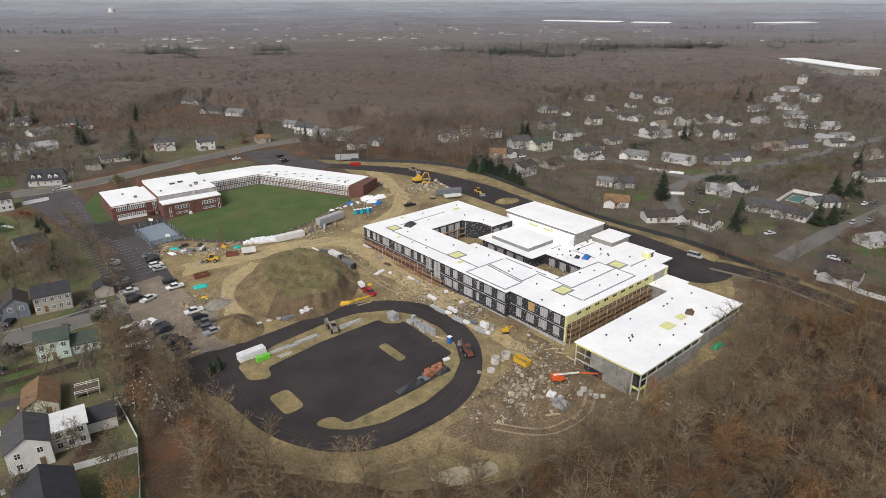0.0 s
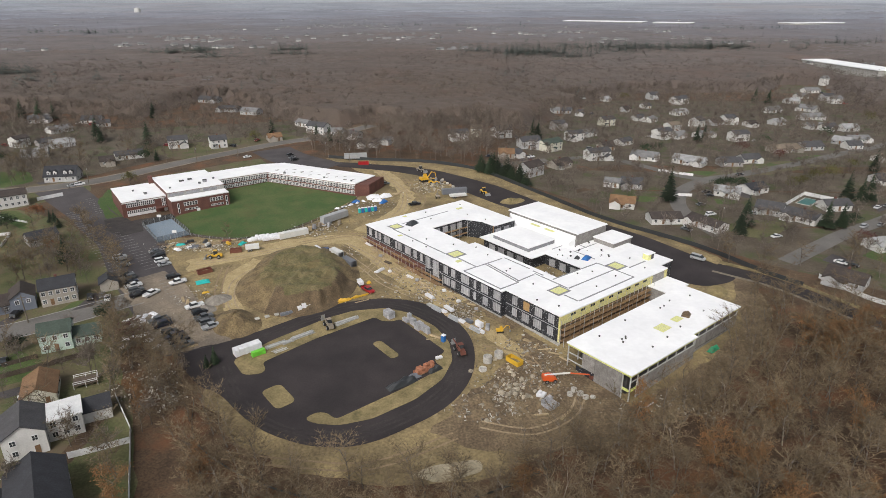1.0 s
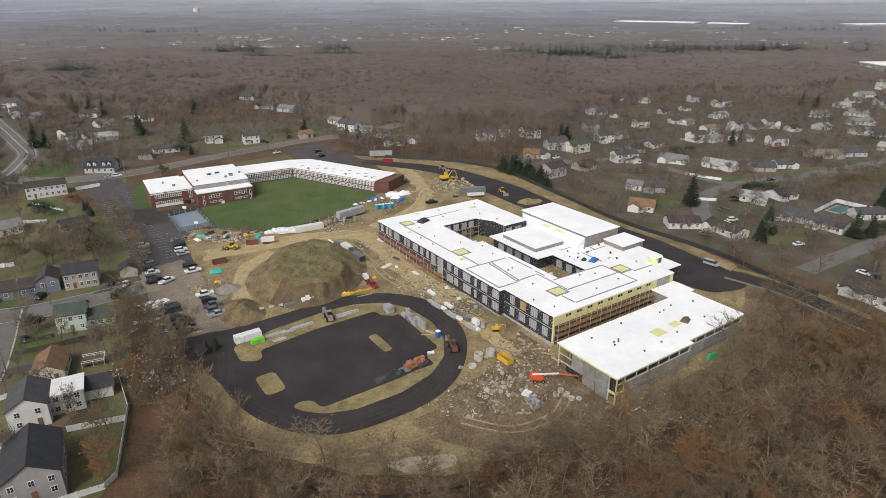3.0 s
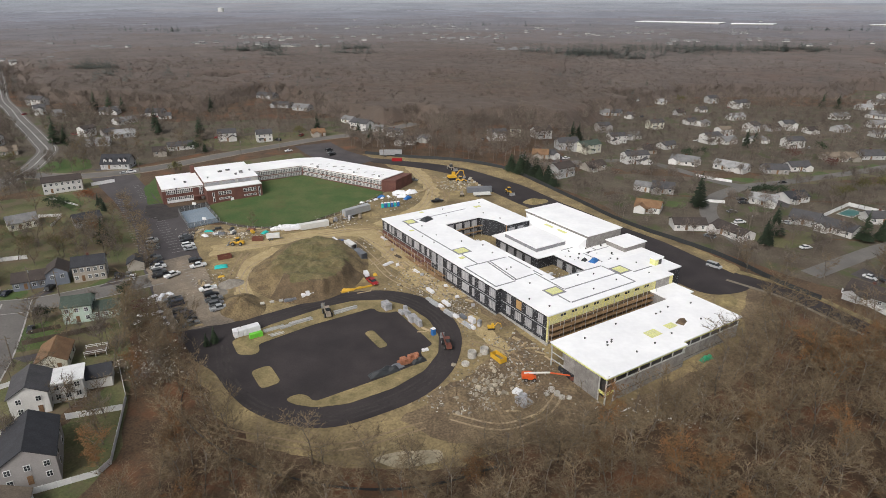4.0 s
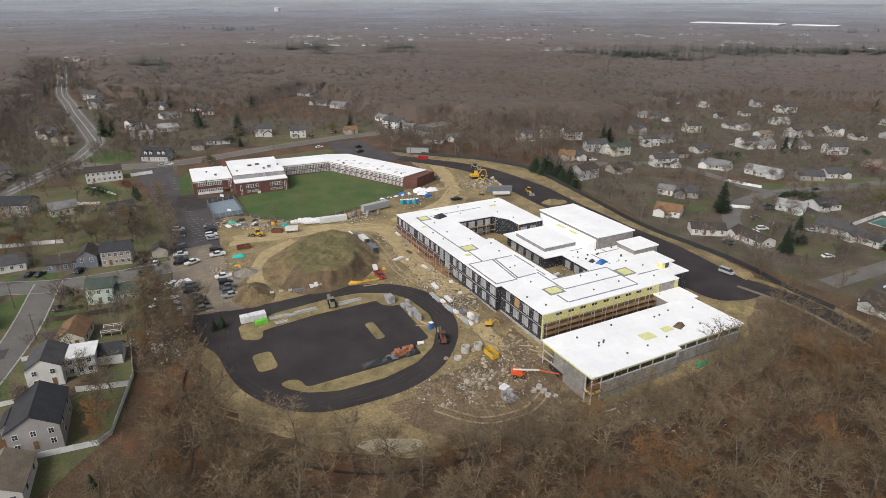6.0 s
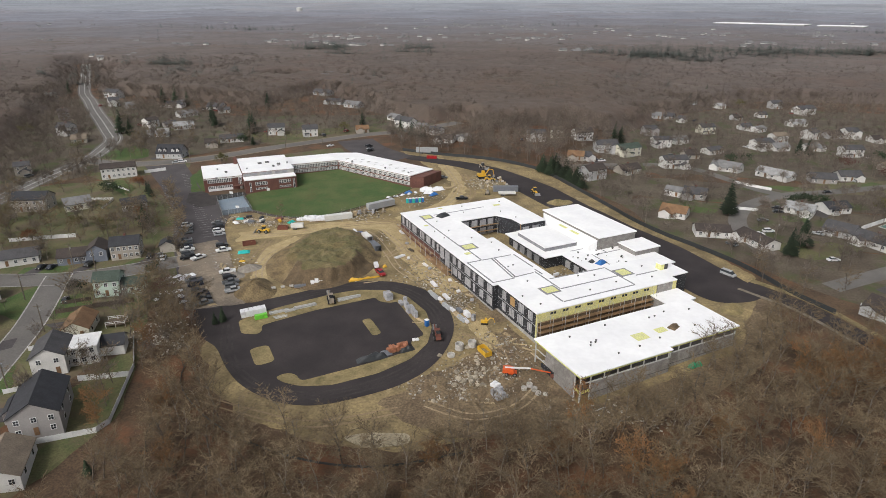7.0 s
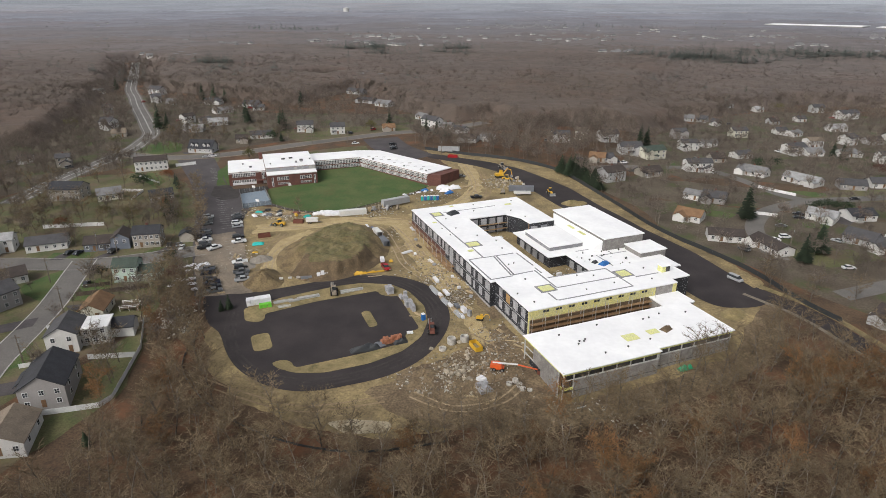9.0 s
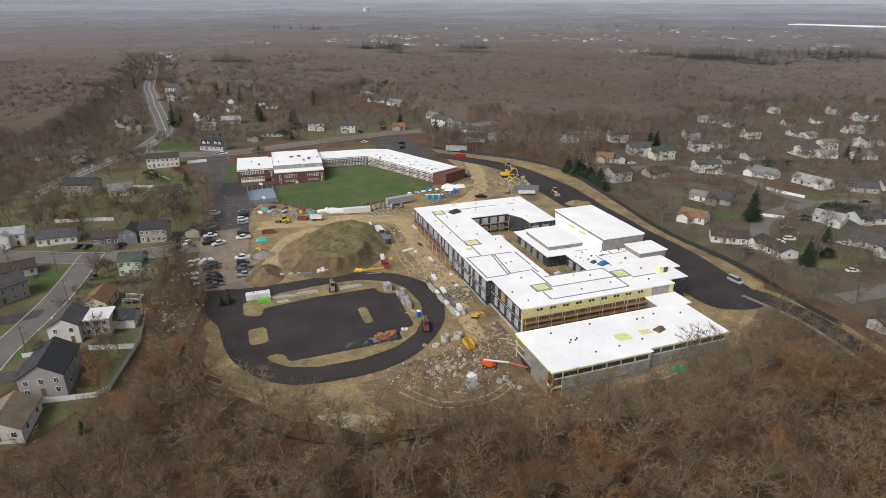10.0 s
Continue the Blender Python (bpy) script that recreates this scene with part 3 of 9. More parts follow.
for b, w in ((23.3, 2.8), (29.1, 3.0), (33.6, 0.9), (38.5, 3.7), (44.5, 1.8), (48.5, 2.0), (62.2, 1.0), (66.0, 1.6), (70.5, 3.2), (75.5, 1.8), (77.8, 0.9), (84.0, 3.6), (89.0, 1.2), (91.5, 1.2), (95.6, 1.6)):
    west_window(-2.92, b, w, 6.0, 2.8)
for b, w in ((23.3, 3.0), (28.6, 2.0), (33.6, 0.9), (38.2, 3.8), (44.4, 1.8), (48.0, 2.9)):
    west_window(-2.92, b, w, 2.0, 2.7)
for b, w, z, h in ((54.0, 3.0, 3.0, 5.8), (58.4, 2.4, 4.6, 4.2)):
    west_window(-2.92, b, w, z, h)
for b, w in ((17.3, 1.8), (7.6, 2.6), (2.6, 2.0)):
    west_window(-1.12, b, w, 6.0, 2.8)
for b, w in ((17.3, 1.8), (12.7, 2.6), (7.8, 2.8), (2.7, 2.0)):
    west_window(-1.12, b, w, 2.1, 2.7)
panel("window_board", -1.24, -1.12, 11.3, 13.7, 6.0, 8.7, PLYWOOD, "plywood board over a window opening")
# floor line and foundation
for b0, b1, a in ((-0.5, 21.2, -1.1), (21.3, 98.6, -2.9)):
    panel("floor_band", a - 0.06, a + 0.02, b0, b1, 5.25, 5.4, MULLION)
    panel("foundation", a - 0.5, a, b0 - 0.4, b1, -0.6, 1.0, CONCRETE, "pale concrete foundation edge")
# lower brickwork behind the staging
panel("brick_veneer", -3.12, -2.92, 60.0, 98.4, 1.0, 4.9, BRICK, "red brick veneer under construction")
deck_plank = Shape().box(0, 0.26, 0, 4.8, 0, 0.06).mesh("plank")
for i in range(10):
    b = 50.0 + 4.85 * i
    for j in range(4):
        part("plank", deck_plank, PLANK, bld, "", Matrix.Translation((-4.7 + 0.36 * j, b, 4.0 if b > 60 else 3.0)))
    for k in (0, 1):
        part("staging_post", COLUMN, STEEL, bld, "", Matrix.Translation((-4.75 + 1.5 * k, b, 0.8)) @ Matrix.Diagonal((0.35, 0.35, 4.3, 1)))
    panel("staging_rail", -4.78, -4.70, b, b + 4.8, 5.0, 5.08, STEEL)
    panel("staging_base", -5.3, -3.3, b, b + 4.8, 1.4, 1.52, PLANK)

# south face: yellow sheathing, small openings, and scaffold decks
panel("sheathing", -0.9, 44.0, -0.62, -0.52, 6.4, 9.3, YELLOW, "yellow wall sheathing")
# flat dark brown board on the wall face, standing in for a hole
panel("lower_wall_board", -0.9, 44.0, -0.60, -0.52, 0.5, 6.38, BROWNHOLE)
panel("sheathing", 44.2, 51.9, -0.62, -0.52, 5.4, 9.3, PRECAST)
panel("sheathing", 50.6, 52.2, -0.66, -0.54, 1.0, 9.3, YELLOW, "yellow wall sheathing")
panel("sheathing", -1.14, -0.9, -0.66, -0.1, 0.5, 9.3, YELLOW, "yellow wall sheathing")
# dark glass panels on the sheathing stand in for the small openings
for i in range(9):
    a = 3.5 + 4.4 * i
    for k in (0, 1.1):
        panel("window", a + k, a + k + 0.85, -0.68, -0.6, 8.2, 8.9, GLASS)
long_plank = Shape().box(0, 4.3, 0, 0.28, 0, 0.07).mesh("plank")
for z in (1.6, 3.5, 5.2, 7.1):
    for i in range(10 if z < 7 else 7):
        for j in range(4 if z < 7 else 1):
            part("plank", long_plank, PLANK if z < 7 else YFASCIA, bld, "", Matrix.Translation((-0.9 + 4.35 * i, -2.2 + 0.36 * j, z + 0.02 * (i % 3))))
for i in range(11):
    a = -0.9 + 4.35 * i
    for b in (-2.3, -0.9):
        part("staging_post", COLUMN, PLANK, bld, "", Matrix.Translation((a, b, -0.8)) @ Matrix.Diagonal((0.4, 0.4, 8.8, 1)))
for z in (2.5, 4.4, 6.1):
    panel("staging_rail", -0.9, 42.4, -2.36, -2.28, z, z + 0.09, PLANK)

# roof: grey strips, insulation boards, covers and vents
def strip(a0, b0, a1, b1, z=ROOF, w=0.55):
    d = Vector((a1 - a0, b1 - b0))
    m = Matrix.Translation((a0, b0, z)) @ Matrix.Rotation(math.atan2(d.y, d.x), 4, "Z")
    part("roof_strip", Shape().box(0, d.length, -w / 2, w / 2, -0.02, 0.035), GREYSTRIP, bld, "", m)


for q in ((-2.6, 22.6, 5.6, 22.6), (7.0, 39.4, 5.4, 23.2), (8.0, 39.4, 6.4, 23.2), (15.9, 39.6, 15.9, 27.6), (15.5, 25.8, 15.5, 21.2), (5.6, 23.2, 13.6, 23.6), (14.4, 24.0, 14.3, 9.8), (15.5, 17.2, 37.2, 17.2 - 0.6), (14.4, 9.7, 38, 9.6),
          (37.2, 16.4, 37.2, 2.1), (10.2, 2.1, 37.2, 2.0), (9.9, 7.6, 9.9, 2.3), (42.4, 7.4, 51.3, 7.3), (8.2, 90.0, 32.6, 90.8), (2.2, 87.0, 2.3, 55.4), (3.4, 50.4, 3.2, 40.2), (3.2, 39.9, 14.8, 39.7), (-2.3, 40.0, 3.0, 40.0), (-2.2, 39.7, -2.2, 22.9)):
    strip(*q)
for a0, b0, a1, b1 in ((41, 40, 52, 40), (52.4, 36, 52.4, 33), (47, 33.4, 58.6, 33.4), (46, 34, 46, 24)):
    strip(a0, b0, a1, b1, 6.3, 0.45)


def board(a, b, w, d, z=ROOF, border=True):
    if border:
        part("roof_strip", Shape().prism([(a - w / 2 - 0.8, b - d / 2 - 0.8), (a + w / 2 + 0.8, b - d / 2 - 0.8), (a + w / 2 + 0.8, b + d / 2 + 0.8), (a - w / 2 - 0.8, b + d / 2 + 0.8)], z - 0.02, z + 0.03), GREYSTRIP, bld)
    part("insulation_board", Shape().box(a - w / 2, a + w / 2, b - d / 2, b + d / 2, z + 0.03, z + 0.16), YBOARD, bld, "pale yellow insulation boards on the roof")


for q in ((10.9, 10.5, 4.2, 3.4), (40.2, 11.0, 3.8, 3.8), (4.7, 89.0, 3.4, 3.4), (5.0, 52.7, 4.2, 3.6)):
    board(*q)
for a, b, w, d, z in ((0.2, 79.8, 1.6, 1.2, ROOF), (14.4, 96.6, 1.6, 1.2, ROOF), (38.6, 90.4, 3.0, 1.6, ROOF), (1.6, 47.2, 2.0, 1.6, ROOF), (19.7, -20.1, 4.2, 3.2, 7.0), (27.4, -19.8, 3.4, 2.2, 7.0), (49.0, 56.0, 1.6, 4.6, 9.5), (49.0, 48.6, 1.6, 4.6, 9.5)):
    board(a, b, w, d, z, False)
hatch = panel("roof_hatch", 52.6, 55.6, 7.0, 9.4, ROOF, ROOF + 2.0, DARKBOARD, "stair hatch with dark side")
panel("roof_hatch_side", 52.5, 53.9, 6.9, 9.3, ROOF, ROOF + 1.9, YBOARD)
panel("roof_hatch_cap", 52.2, 55.9, 6.7, 9.6, ROOF + 2.0, ROOF + 2.25, MEMBRANE)
vent = Shape().tube((0, 0, 0), (0, 0, 0.3), 0.2, 0.2, 8).tube((0, 0, 0.28), (0, 0, 0.36), 0.3, 0.3, 8).mesh("roof_vent")
rngv = random.Random(3)
for a, b in ((0.4, 72.0), (0.8, 64.4), (5.6, 70.5), (20.8, 87.3), (35.7, 82.0), (37.5, 72.8), (14.4, 52.7), (8.4, 31.0), (10.6, 31.5), (8.0, 18.6), (0.8, 10.2), (2.8, 3.5), (22, 5), (30, 13), (46, 4), (49, 12), (25, 15), (10, 60), (6, 82), (24, 95), (42, 94), (13, 45), (33, 6)):
    part("roof_vent", vent, DARKBOARD, bld, "", Matrix.Translation((a, b, ROOF)))
for a, b in ((5.4, -16.9), (6.6, -17.3), (7.4, -16.6), (8.5, -24.4), (29.5, -13.0), (31.6, -12.9), (2, -12), (15, -11), (16, -24), (38, -22), (36, -12), (44, -14), (4.4, -18), (24, -23)):
    part("roof_vent", vent, DARKBOARD, bld, "", Matrix.Translation((a, b, 7.0)))
for i in range(26):
    a, b = rngv.uniform(38, 58), rngv.uniform(19, 38)
    part("roof_vent", vent, DARKBOARD, bld, "", Matrix.Translation((a, b, 6.3)) @ Matrix.Scale(rngv.uniform(0.5, 1.4), 4))
# covers of the courtyard faces
for b in (44, 49, 54, 59):
    panel("window", 29.9, 30.04, b, b + 3.2, 1.6, 4.6, PANEL)
for a in (16.5, 20.5, 24.5, 28.0):
    panel("window", a, a + 2.6, 79.2, 79.34, 2.2, 5.0, PANEL)
    panel("window", a, a + 2.6, 79.2, 79.34, 6.0, 8.6, PANEL)
for z in (4.0, 6.4):
    for i in range(4):
        for j in range(3):
            part("plank", long_plank, PLANK, bld, "", Matrix.Translation((14.9 + 4.35 * i, 77.3 + 0.4 * j, z)))
for i in range(5):
    part("staging_post", COLUMN, PLANK, bld, "", Matrix.Translation((14.9 + 4.2 * i, 77.2, 0.5)) @ Matrix.Diagonal((0.4, 0.4, 8.6, 1)))
for b in (20, 25, 30, 35):
    panel("window", 37.3, 37.44, b, b + 2.8, 1.6, 4.4, PANEL)
for a in (36.4, 41.0):
    panel("window", a, a + 3.0, 65.6, 65.74, 3.0, 8.0, PANEL)
panel("sheathing", 35.6, 37.4, 65.9, 66.4, 1.0, 9.2, PLANK)
panel("wall_panel", 70.6, 70.78, 26.8, 35.2, 0.5, 7.9, PRECAST)

# ---- old school ----
S0, TURN_S = (-142.8, 251.9), 37.5
sch = thing("old_school", pose(S0[0], S0[1], 0, 0, 0, TURN_S), "two-storey red brick school with white flat roofs", "building")


def to_school(x, y):
    p = pose(S0[0], S0[1], 0, 0, 0, TURN_S).inverted() @ Vector((x, y, 0))
    return (p.x, p.y)


def sblock(poly, z1):
    part("wall", Shape().prism(poly, 0.5, z1 - 0.4), BRICK, sch)
    part("roof", Shape().prism(poly, z1 - 0.4, z1), MEMBRANE, sch)


sblock([(0.0, 0.0), (18.6, 0.0), (18.6, 26.1), (0.0, 26.1)], 10.0)
sblock([(18.7, -9.3), (44.2, -9.3), (44.2, -2.9), (18.7, -2.9)], 9.4)
sblock([(18.7, -2.8), (44.2, -2.8), (44.2, 28.3), (18.7, 28.3)], 11.8)
EI, EE, EO = to_school(-94.1, 305.2), to_school(-45.0, 284.1), to_school(-37.4, 299.9)
sblock([(44.3, 12.6), EI, EE, EO, to_school(-90.1, 323.6), (74.8, 28.9), (44.3, 28.9)], 10.0)


# hatches and vents on the school's roofs
for x, y, z, w, h in ((-138.0, 264.4, 10.0, 1.2, 0.6), (-135.9, 253.0, 10.0, 0.9, 0.5), (-116.1, 279.2, 11.8, 1.6, 1.0), (-117.2, 275.8, 11.8, 1.0, 0.7), (-114.0, 284.5, 11.8, 0.8, 0.6), (-127.7, 267.7, 11.8, 0.6, 0.5), (-84.0, 301.5, 10.0, 1.0, 0.8), (-62.1, 293.9, 10.0, 0.7, 0.5), (-47.5, 288.4, 10.0, 0.7, 0.5), (-145.7, 268.3, 10.0, 0.7, 0.5)):
    a, b = to_school(x, y)
    unit = part("roof_vent", Shape().box(a - w / 2, a + w / 2, b - w / 2, b + w / 2, z - 0.02, z + h), GREYSTRIP, sch, "grey metal roof vent")
    part("cap", Shape().box(a - w / 2 - 0.1, a + w / 2 + 0.1, b - w / 2 - 0.1, b + w / 2 + 0.1, z + h, z + h + 0.1), DARKBOARD, unit)


# old school windows: white frames with dark panes
def band_window(w, h, panes=2, spandrel=0.0):
    sh = Shape().box(-w / 2, w / 2, -0.10, 0.02, 0, h)
    sh.slot = 1
    pw = w / panes
    z0 = h * spandrel + 0.12
    for i in range(panes):
        x = -w / 2 + i * pw
        sh.box(x + 0.15, x + pw - 0.15, -0.13, -0.09, z0, z0 + (h - z0 - 0.12) * 0.46)
        sh.box(x + 0.15, x + pw - 0.15, -0.13, -0.09, z0 + (h - z0 - 0.12) * 0.54, h - 0.12)
    return sh.mesh("window")


WIN_PANEL, WIN_SMALL = band_window(1.7, 2.6, 2, 0.45), band_window(1.3, 0.95, 1)


def face(p, q, z_list, me, count, inset=0.6, flip=1):
    """A row of windows on the wall from p to q, which is seen with p on its left."""
    p, q = Vector(p), Vector(q)
    d = (q - p).normalized()
    ang = math.atan2(d.y, d.x)
    L = (q - p).length - 2 * inset
    for z in z_list:
        for i in range(count):
            c = p + d * (inset + L * (i + 0.5) / count)
            part("window", me, [WHITEPAINT, GLASS], sch, "", Matrix.Translation((c.x, c.y, z)) @ Matrix.Rotation(ang, 4, "Z"))


def course(p, q, z0, z1, out, material, name="trim"):
    p, q = Vector(p), Vector(q)
    d = (q - p).normalized()
    m = Matrix.Translation((p.x, p.y, 0)) @ Matrix.Rotation(math.atan2(d.y, d.x), 4, "Z")
    part(name, Shape().box(0, (q - p).length, -out, 0.02, z0, z1), material, sch, "", m)


WIN_UPPER, WIN_LOWER, WIN_HALL, WIN_SLIT = band_window(1.6, 2.0), band_window(1.6, 1.75), band_window(1.15, 1.7, 1), band_window(0.9, 4.6, 1)
face((44.3, 12.6), EI, (4.75,), WIN_LOWER, 15, 0.3)
face((44.3, 12.6), EI, (7.1,), WIN_UPPER, 15, 0.3)
face(EI, EE, (4.75,), WIN_LOWER, 29, 0.5)
face(EI, EE, (7.1,), WIN_UPPER, 29, 0.5)
face((1.6, 0), (13.6, 0), (2.9,), WIN_PANEL, 7, 0.1)
face((1.6, 0), (13.6, 0), (7.0,), WIN_UPPER, 7, 0.1)
face((16.2, 0), (18.4, 0), (7.0, 5.0), WIN_LOWER, 1, 0.1)
for a in (23.6, 35.2):
    face((a, -9.3), (a + 6.2, -9.3), (6.2,), WIN_HALL, 5, 0.1)
    face((a, -9.3), (a + 6.2, -9.3), (4.0,), WIN_SMALL, 4, 0.1)
face((20.6, -9.3), (22.2, -9.3), (3.2,), WIN_SLIT, 1, 0.1)
face((42.0, -9.3), (43.6, -9.3), (3.2,), WIN_SLIT, 1, 0.1)
face((44.2, -2.8), (44.2, 12.4), (7.0,), WIN_UPPER, 6, 1.0)
for p, q in (((44.3, 12.6), EI), (EI, EE), ((0, 0), (18.6, 0)), ((18.7, -9.3), (44.2, -9.3))):
    course(p, q, 9.0, 9.35, 0.22, WHITEPAINT)
course((18.7, -2.85), (44.2, -2.85), 9.4, 11.2, 0.05, CONCRETE, "clerestory_panel")
for a in (19.5, 27, 34.5):
    course((a, -2.9), (a + 6.2, -2.9), 9.6, 11.0, 0.06, GREYSTRIP, "clerestory_window")
part("chimney", Shape().box(16.6, 18.4, 23.8, 25.8, 8.0, 13.6), BRICK, sch)
part("roof_hatch", Shape().box(28, 30, 12, 13.5, 11.8, 12.3), DARKBOARD, sch)
part("roof_hatch", Shape().box(32, 34, 13, 14.5, 11.8, 12.3), DARKBOARD, sch)
part("door", Shape().box(17.0, 18.5, -0.12, 0.05, 1.8, 4.4), WHITEPAINT, sch, "white entrance door")
part("door", Shape().box(29.0, 30.4, -9.45, -9.2, 1.7, 4.2), WHITEPAINT, sch, "white entrance door")
part("canopy", Shape().box(13.5, 18.4, -2.2, -0.05, 4.9, 5.2), BRICK, sch)
part("annexe", Shape().prism([EE, (EE[0] + 6.0, EE[1] - 3.0), (EO[0] + 3.4, EO[1] - 2.6), EO], 1.5, 9.3), BRICK, sch)
for k in range(14):
    e = Vector(EI).lerp(Vector(EE), 0.06 + 0.065 * k)
    o = (Vector(EO) - Vector(EE)).normalized()
    c = e + o * (4 + 5 * ((k * 7) % 3) / 2)
    part("roof_patch", Shape().box(c.x - 0.9, c.x + 0.9, c.y - 0.35, c.y + 0.35, 9.99, 10.05 + 0.25 * (k % 4 == 0)), CONCRETE, sch)

# ---- mounds ----
def mound(name, cx, cy, rx, ry, h, turn, label, flat=0.45, material=MOUNDM, seed=1.0, rugged=0.6):
    sh = Shape()
    n, rings = 84, 28
    for j in range(rings + 1):
        r = j / rings
        for i in range(n):
            a = 6.28319 * i / n
            wob = 1 + 0.16 * noise.noise((math.cos(a) * 1.2, math.sin(a) * 1.2, seed))
            x, y = rx * r * wob * math.cos(a), ry * r * wob * math.sin(a)
            ct, st = math.cos(radians(turn)), math.sin(radians(turn))
            X, Y = cx + x * ct - y * st, cy + x * st + y * ct
            lip = flat + 0.16 * max(0.0, -math.sin(a)) * (flat > 0.5)
            k = min(1.0, (1 - r) / (1 - lip))
            z = h * (0.35 * k + 0.65 * k * k * (3 - 2 * k)) + rugged * min(1, 2.5 * k) * noise.fractal((X / 5, Y / 5, seed), 0.8, 2.0, 4) + rugged * 0.5 * k * (1 - r) * noise.noise((a * 6, seed, r)) - (0.3 if j == rings else 0)
            sh.v.append((X, Y, g(X, Y) + z))
    sh.f = [(j * n + i, (j + 1) * n + i, (j + 1) * n + (i + 1) % n, j * n + (i + 1) % n) for j in range(rings) for i in range(n)]
    ob = part(name, sh, material)
    ob.data.shade_smooth()
    return tagged(ob, label, "mound")


def cut_mound(cx, cy, rx, ry, h, turn, label):
    """A flat-topped stockpile whose south-eastern side has been dug away to a steep face."""
    sh = Shape()
    n, rings = 132, 40
    steep = []
    for j in range(rings + 1):
        r = j / rings
        for i in range(n):
            a = 6.28319 * i / n
            wob = 1 + 0.14 * noise.noise((math.cos(a) * 1.2, math.sin(a) * 1.2, 1.0))
            x, y = rx * r * wob * math.cos(a), ry * r * wob * math.sin(a)
            ct, st = math.cos(radians(turn)), math.sin(radians(turn))
            X, Y = cx + x * ct - y * st, cy + x * st + y * ct
            cut = min(max(2.2 * (math.cos(a + radians(turn) - radians(-58)) - 0.45), 0), 1)
            lip = 0.50 + cut * (0.26 + 0.09 * noise.noise((a * 5, 2.0, 0)) + 0.05 * noise.noise((a * 14, 4.0, 0)))
            k = min(1.0, (1 - r) / (1 - lip))
            fall = (1 - cut) * (0.35 * k + 0.65 * k * k * (3 - 2 * k)) + cut * min(1.0, 0.5 * k + max(0.0, k - 0.45) * 1.32)
            gully = 0.5 * max(0.0, 1 - abs(k - 0.55) * 2) * (noise.noise((a * 16, 0.4 * r, 7.0)) + 0.6 * noise.noise((a * 37, 0.4 * r, 3.0)))
            z = h * fall + gully + min(1, 2.5 * k) * 0.85 * noise.fractal((X / 5, Y / 5, 1.0), 0.8, 2.0, 4) - (0.3 if j == rings else 0)
            sh.v.append((X, Y, g(X, Y) + z))
            steep.append(1 if k < 0.99 and cut > 0.35 else 2 if k < 0.9 + 0.3 * noise.noise((X / 6, Y / 6, 2)) else 0)
    sh.f = [(j * n + i, (j + 1) * n + i, (j + 1) * n + (i + 1) % n, j * n + (i + 1) % n) for j in range(rings) for i in range(n)]
    sh.k = [steep[f[0]] for f in sh.f]
    ob = part("soil_mound", sh, [GRASSYSOIL, CUTSOIL, SPOIL])
    ob.data.shade_smooth()
    return tagged(ob, label, "mound")


cut_mound(-50.0, 195.5, 21.5, 29.0, 5.2, 11.3, "large stockpile of brown soil with grassy top and dug face")
mound("stockpile", -62.3, 162.6, 7.4, 10.2, 3.4, 34.0, "heap of brown gravel beside the loop road", 0.1, SPOIL, 4.5)


# ---- trees ----
def bare_tree(seed, height, spread, kids=(3, 3, 5), leaves=0):
    """A leafless tree: trunk and limbs in one shape, fine twigs in another; a few keep dry leaves."""
    rng = random.Random(seed)
    wood, twigs = Shape(), Shape()

    def grow(p, d, length, r, level):
        segs = 3 if level == 0 else 2
        for s in range(segs):
            d2 = (d + Vector((rng.gauss(0, 0.13), rng.gauss(0, 0.13), rng.gauss(0.03, 0.06)))).normalized()
            q = p + d2 * length / segs
            r2 = r * (0.78 if level == 0 else 0.66)
            if level < 2:
                n0, m = len(wood.v), 5 if level == 0 else 3
                wood.tube(p, q, r, r2, m)
                del wood.f[-m - 2:-m], wood.k[-2:]
            elif level == 2:
                side = d2.cross(Vector((rng.gauss(0, 1), rng.gauss(0, 1), rng.gauss(0, 1)))).normalized()
                twigs.add([p - side * r, p + side * r, q + side * r2, q - side * r2], [(0, 1, 2, 3)])
            else:
                side = d2.cross(Vector((rng.gauss(0, 1), rng.gauss(0, 1), rng.gauss(0, 1)))).normalized() * r
                twigs.add([p - side, p + side, q], [(0, 1, 2)])
                for _ in range(leaves):
                    c = q + Vector((rng.gauss(0, 0.3), rng.gauss(0, 0.3), rng.gauss(0, 0.3)))
                    u, v = (Vector((rng.gauss(0, 1), rng.gauss(0, 1), rng.gauss(0, 1))).normalized() * 0.22 for _ in range(2))
                    twigs.add([c - u, c + v, c + u], [(0, 1, 2)])
            p, d, r = q, d2, r2
            if level < 3:
                for _ in range(kids[level] + (1 if level == 0 and s else 0)):
                    a = rng.uniform(0, 6.28319)
                    out = Vector((math.cos(a), math.sin(a), 0))
                    k = spread * rng.uniform(0.5, 1.2)
                    d3 = (d * (1 - 0.35 * k) + out * k + Vector((0, 0, 0.10))).normalized()
                    grow(p - d2 * rng.uniform(0, 0.4) * length / segs, d3, length * rng.uniform(0.40, 0.68) * (0.95 if level else 0.72), max(r * 0.5, 0.055), level + 1)

    grow(Vector((0, 0, -0.4)), Vector((0, 0, 1)), height * 0.66, height * 0.013, 0)
    return wood, twigs


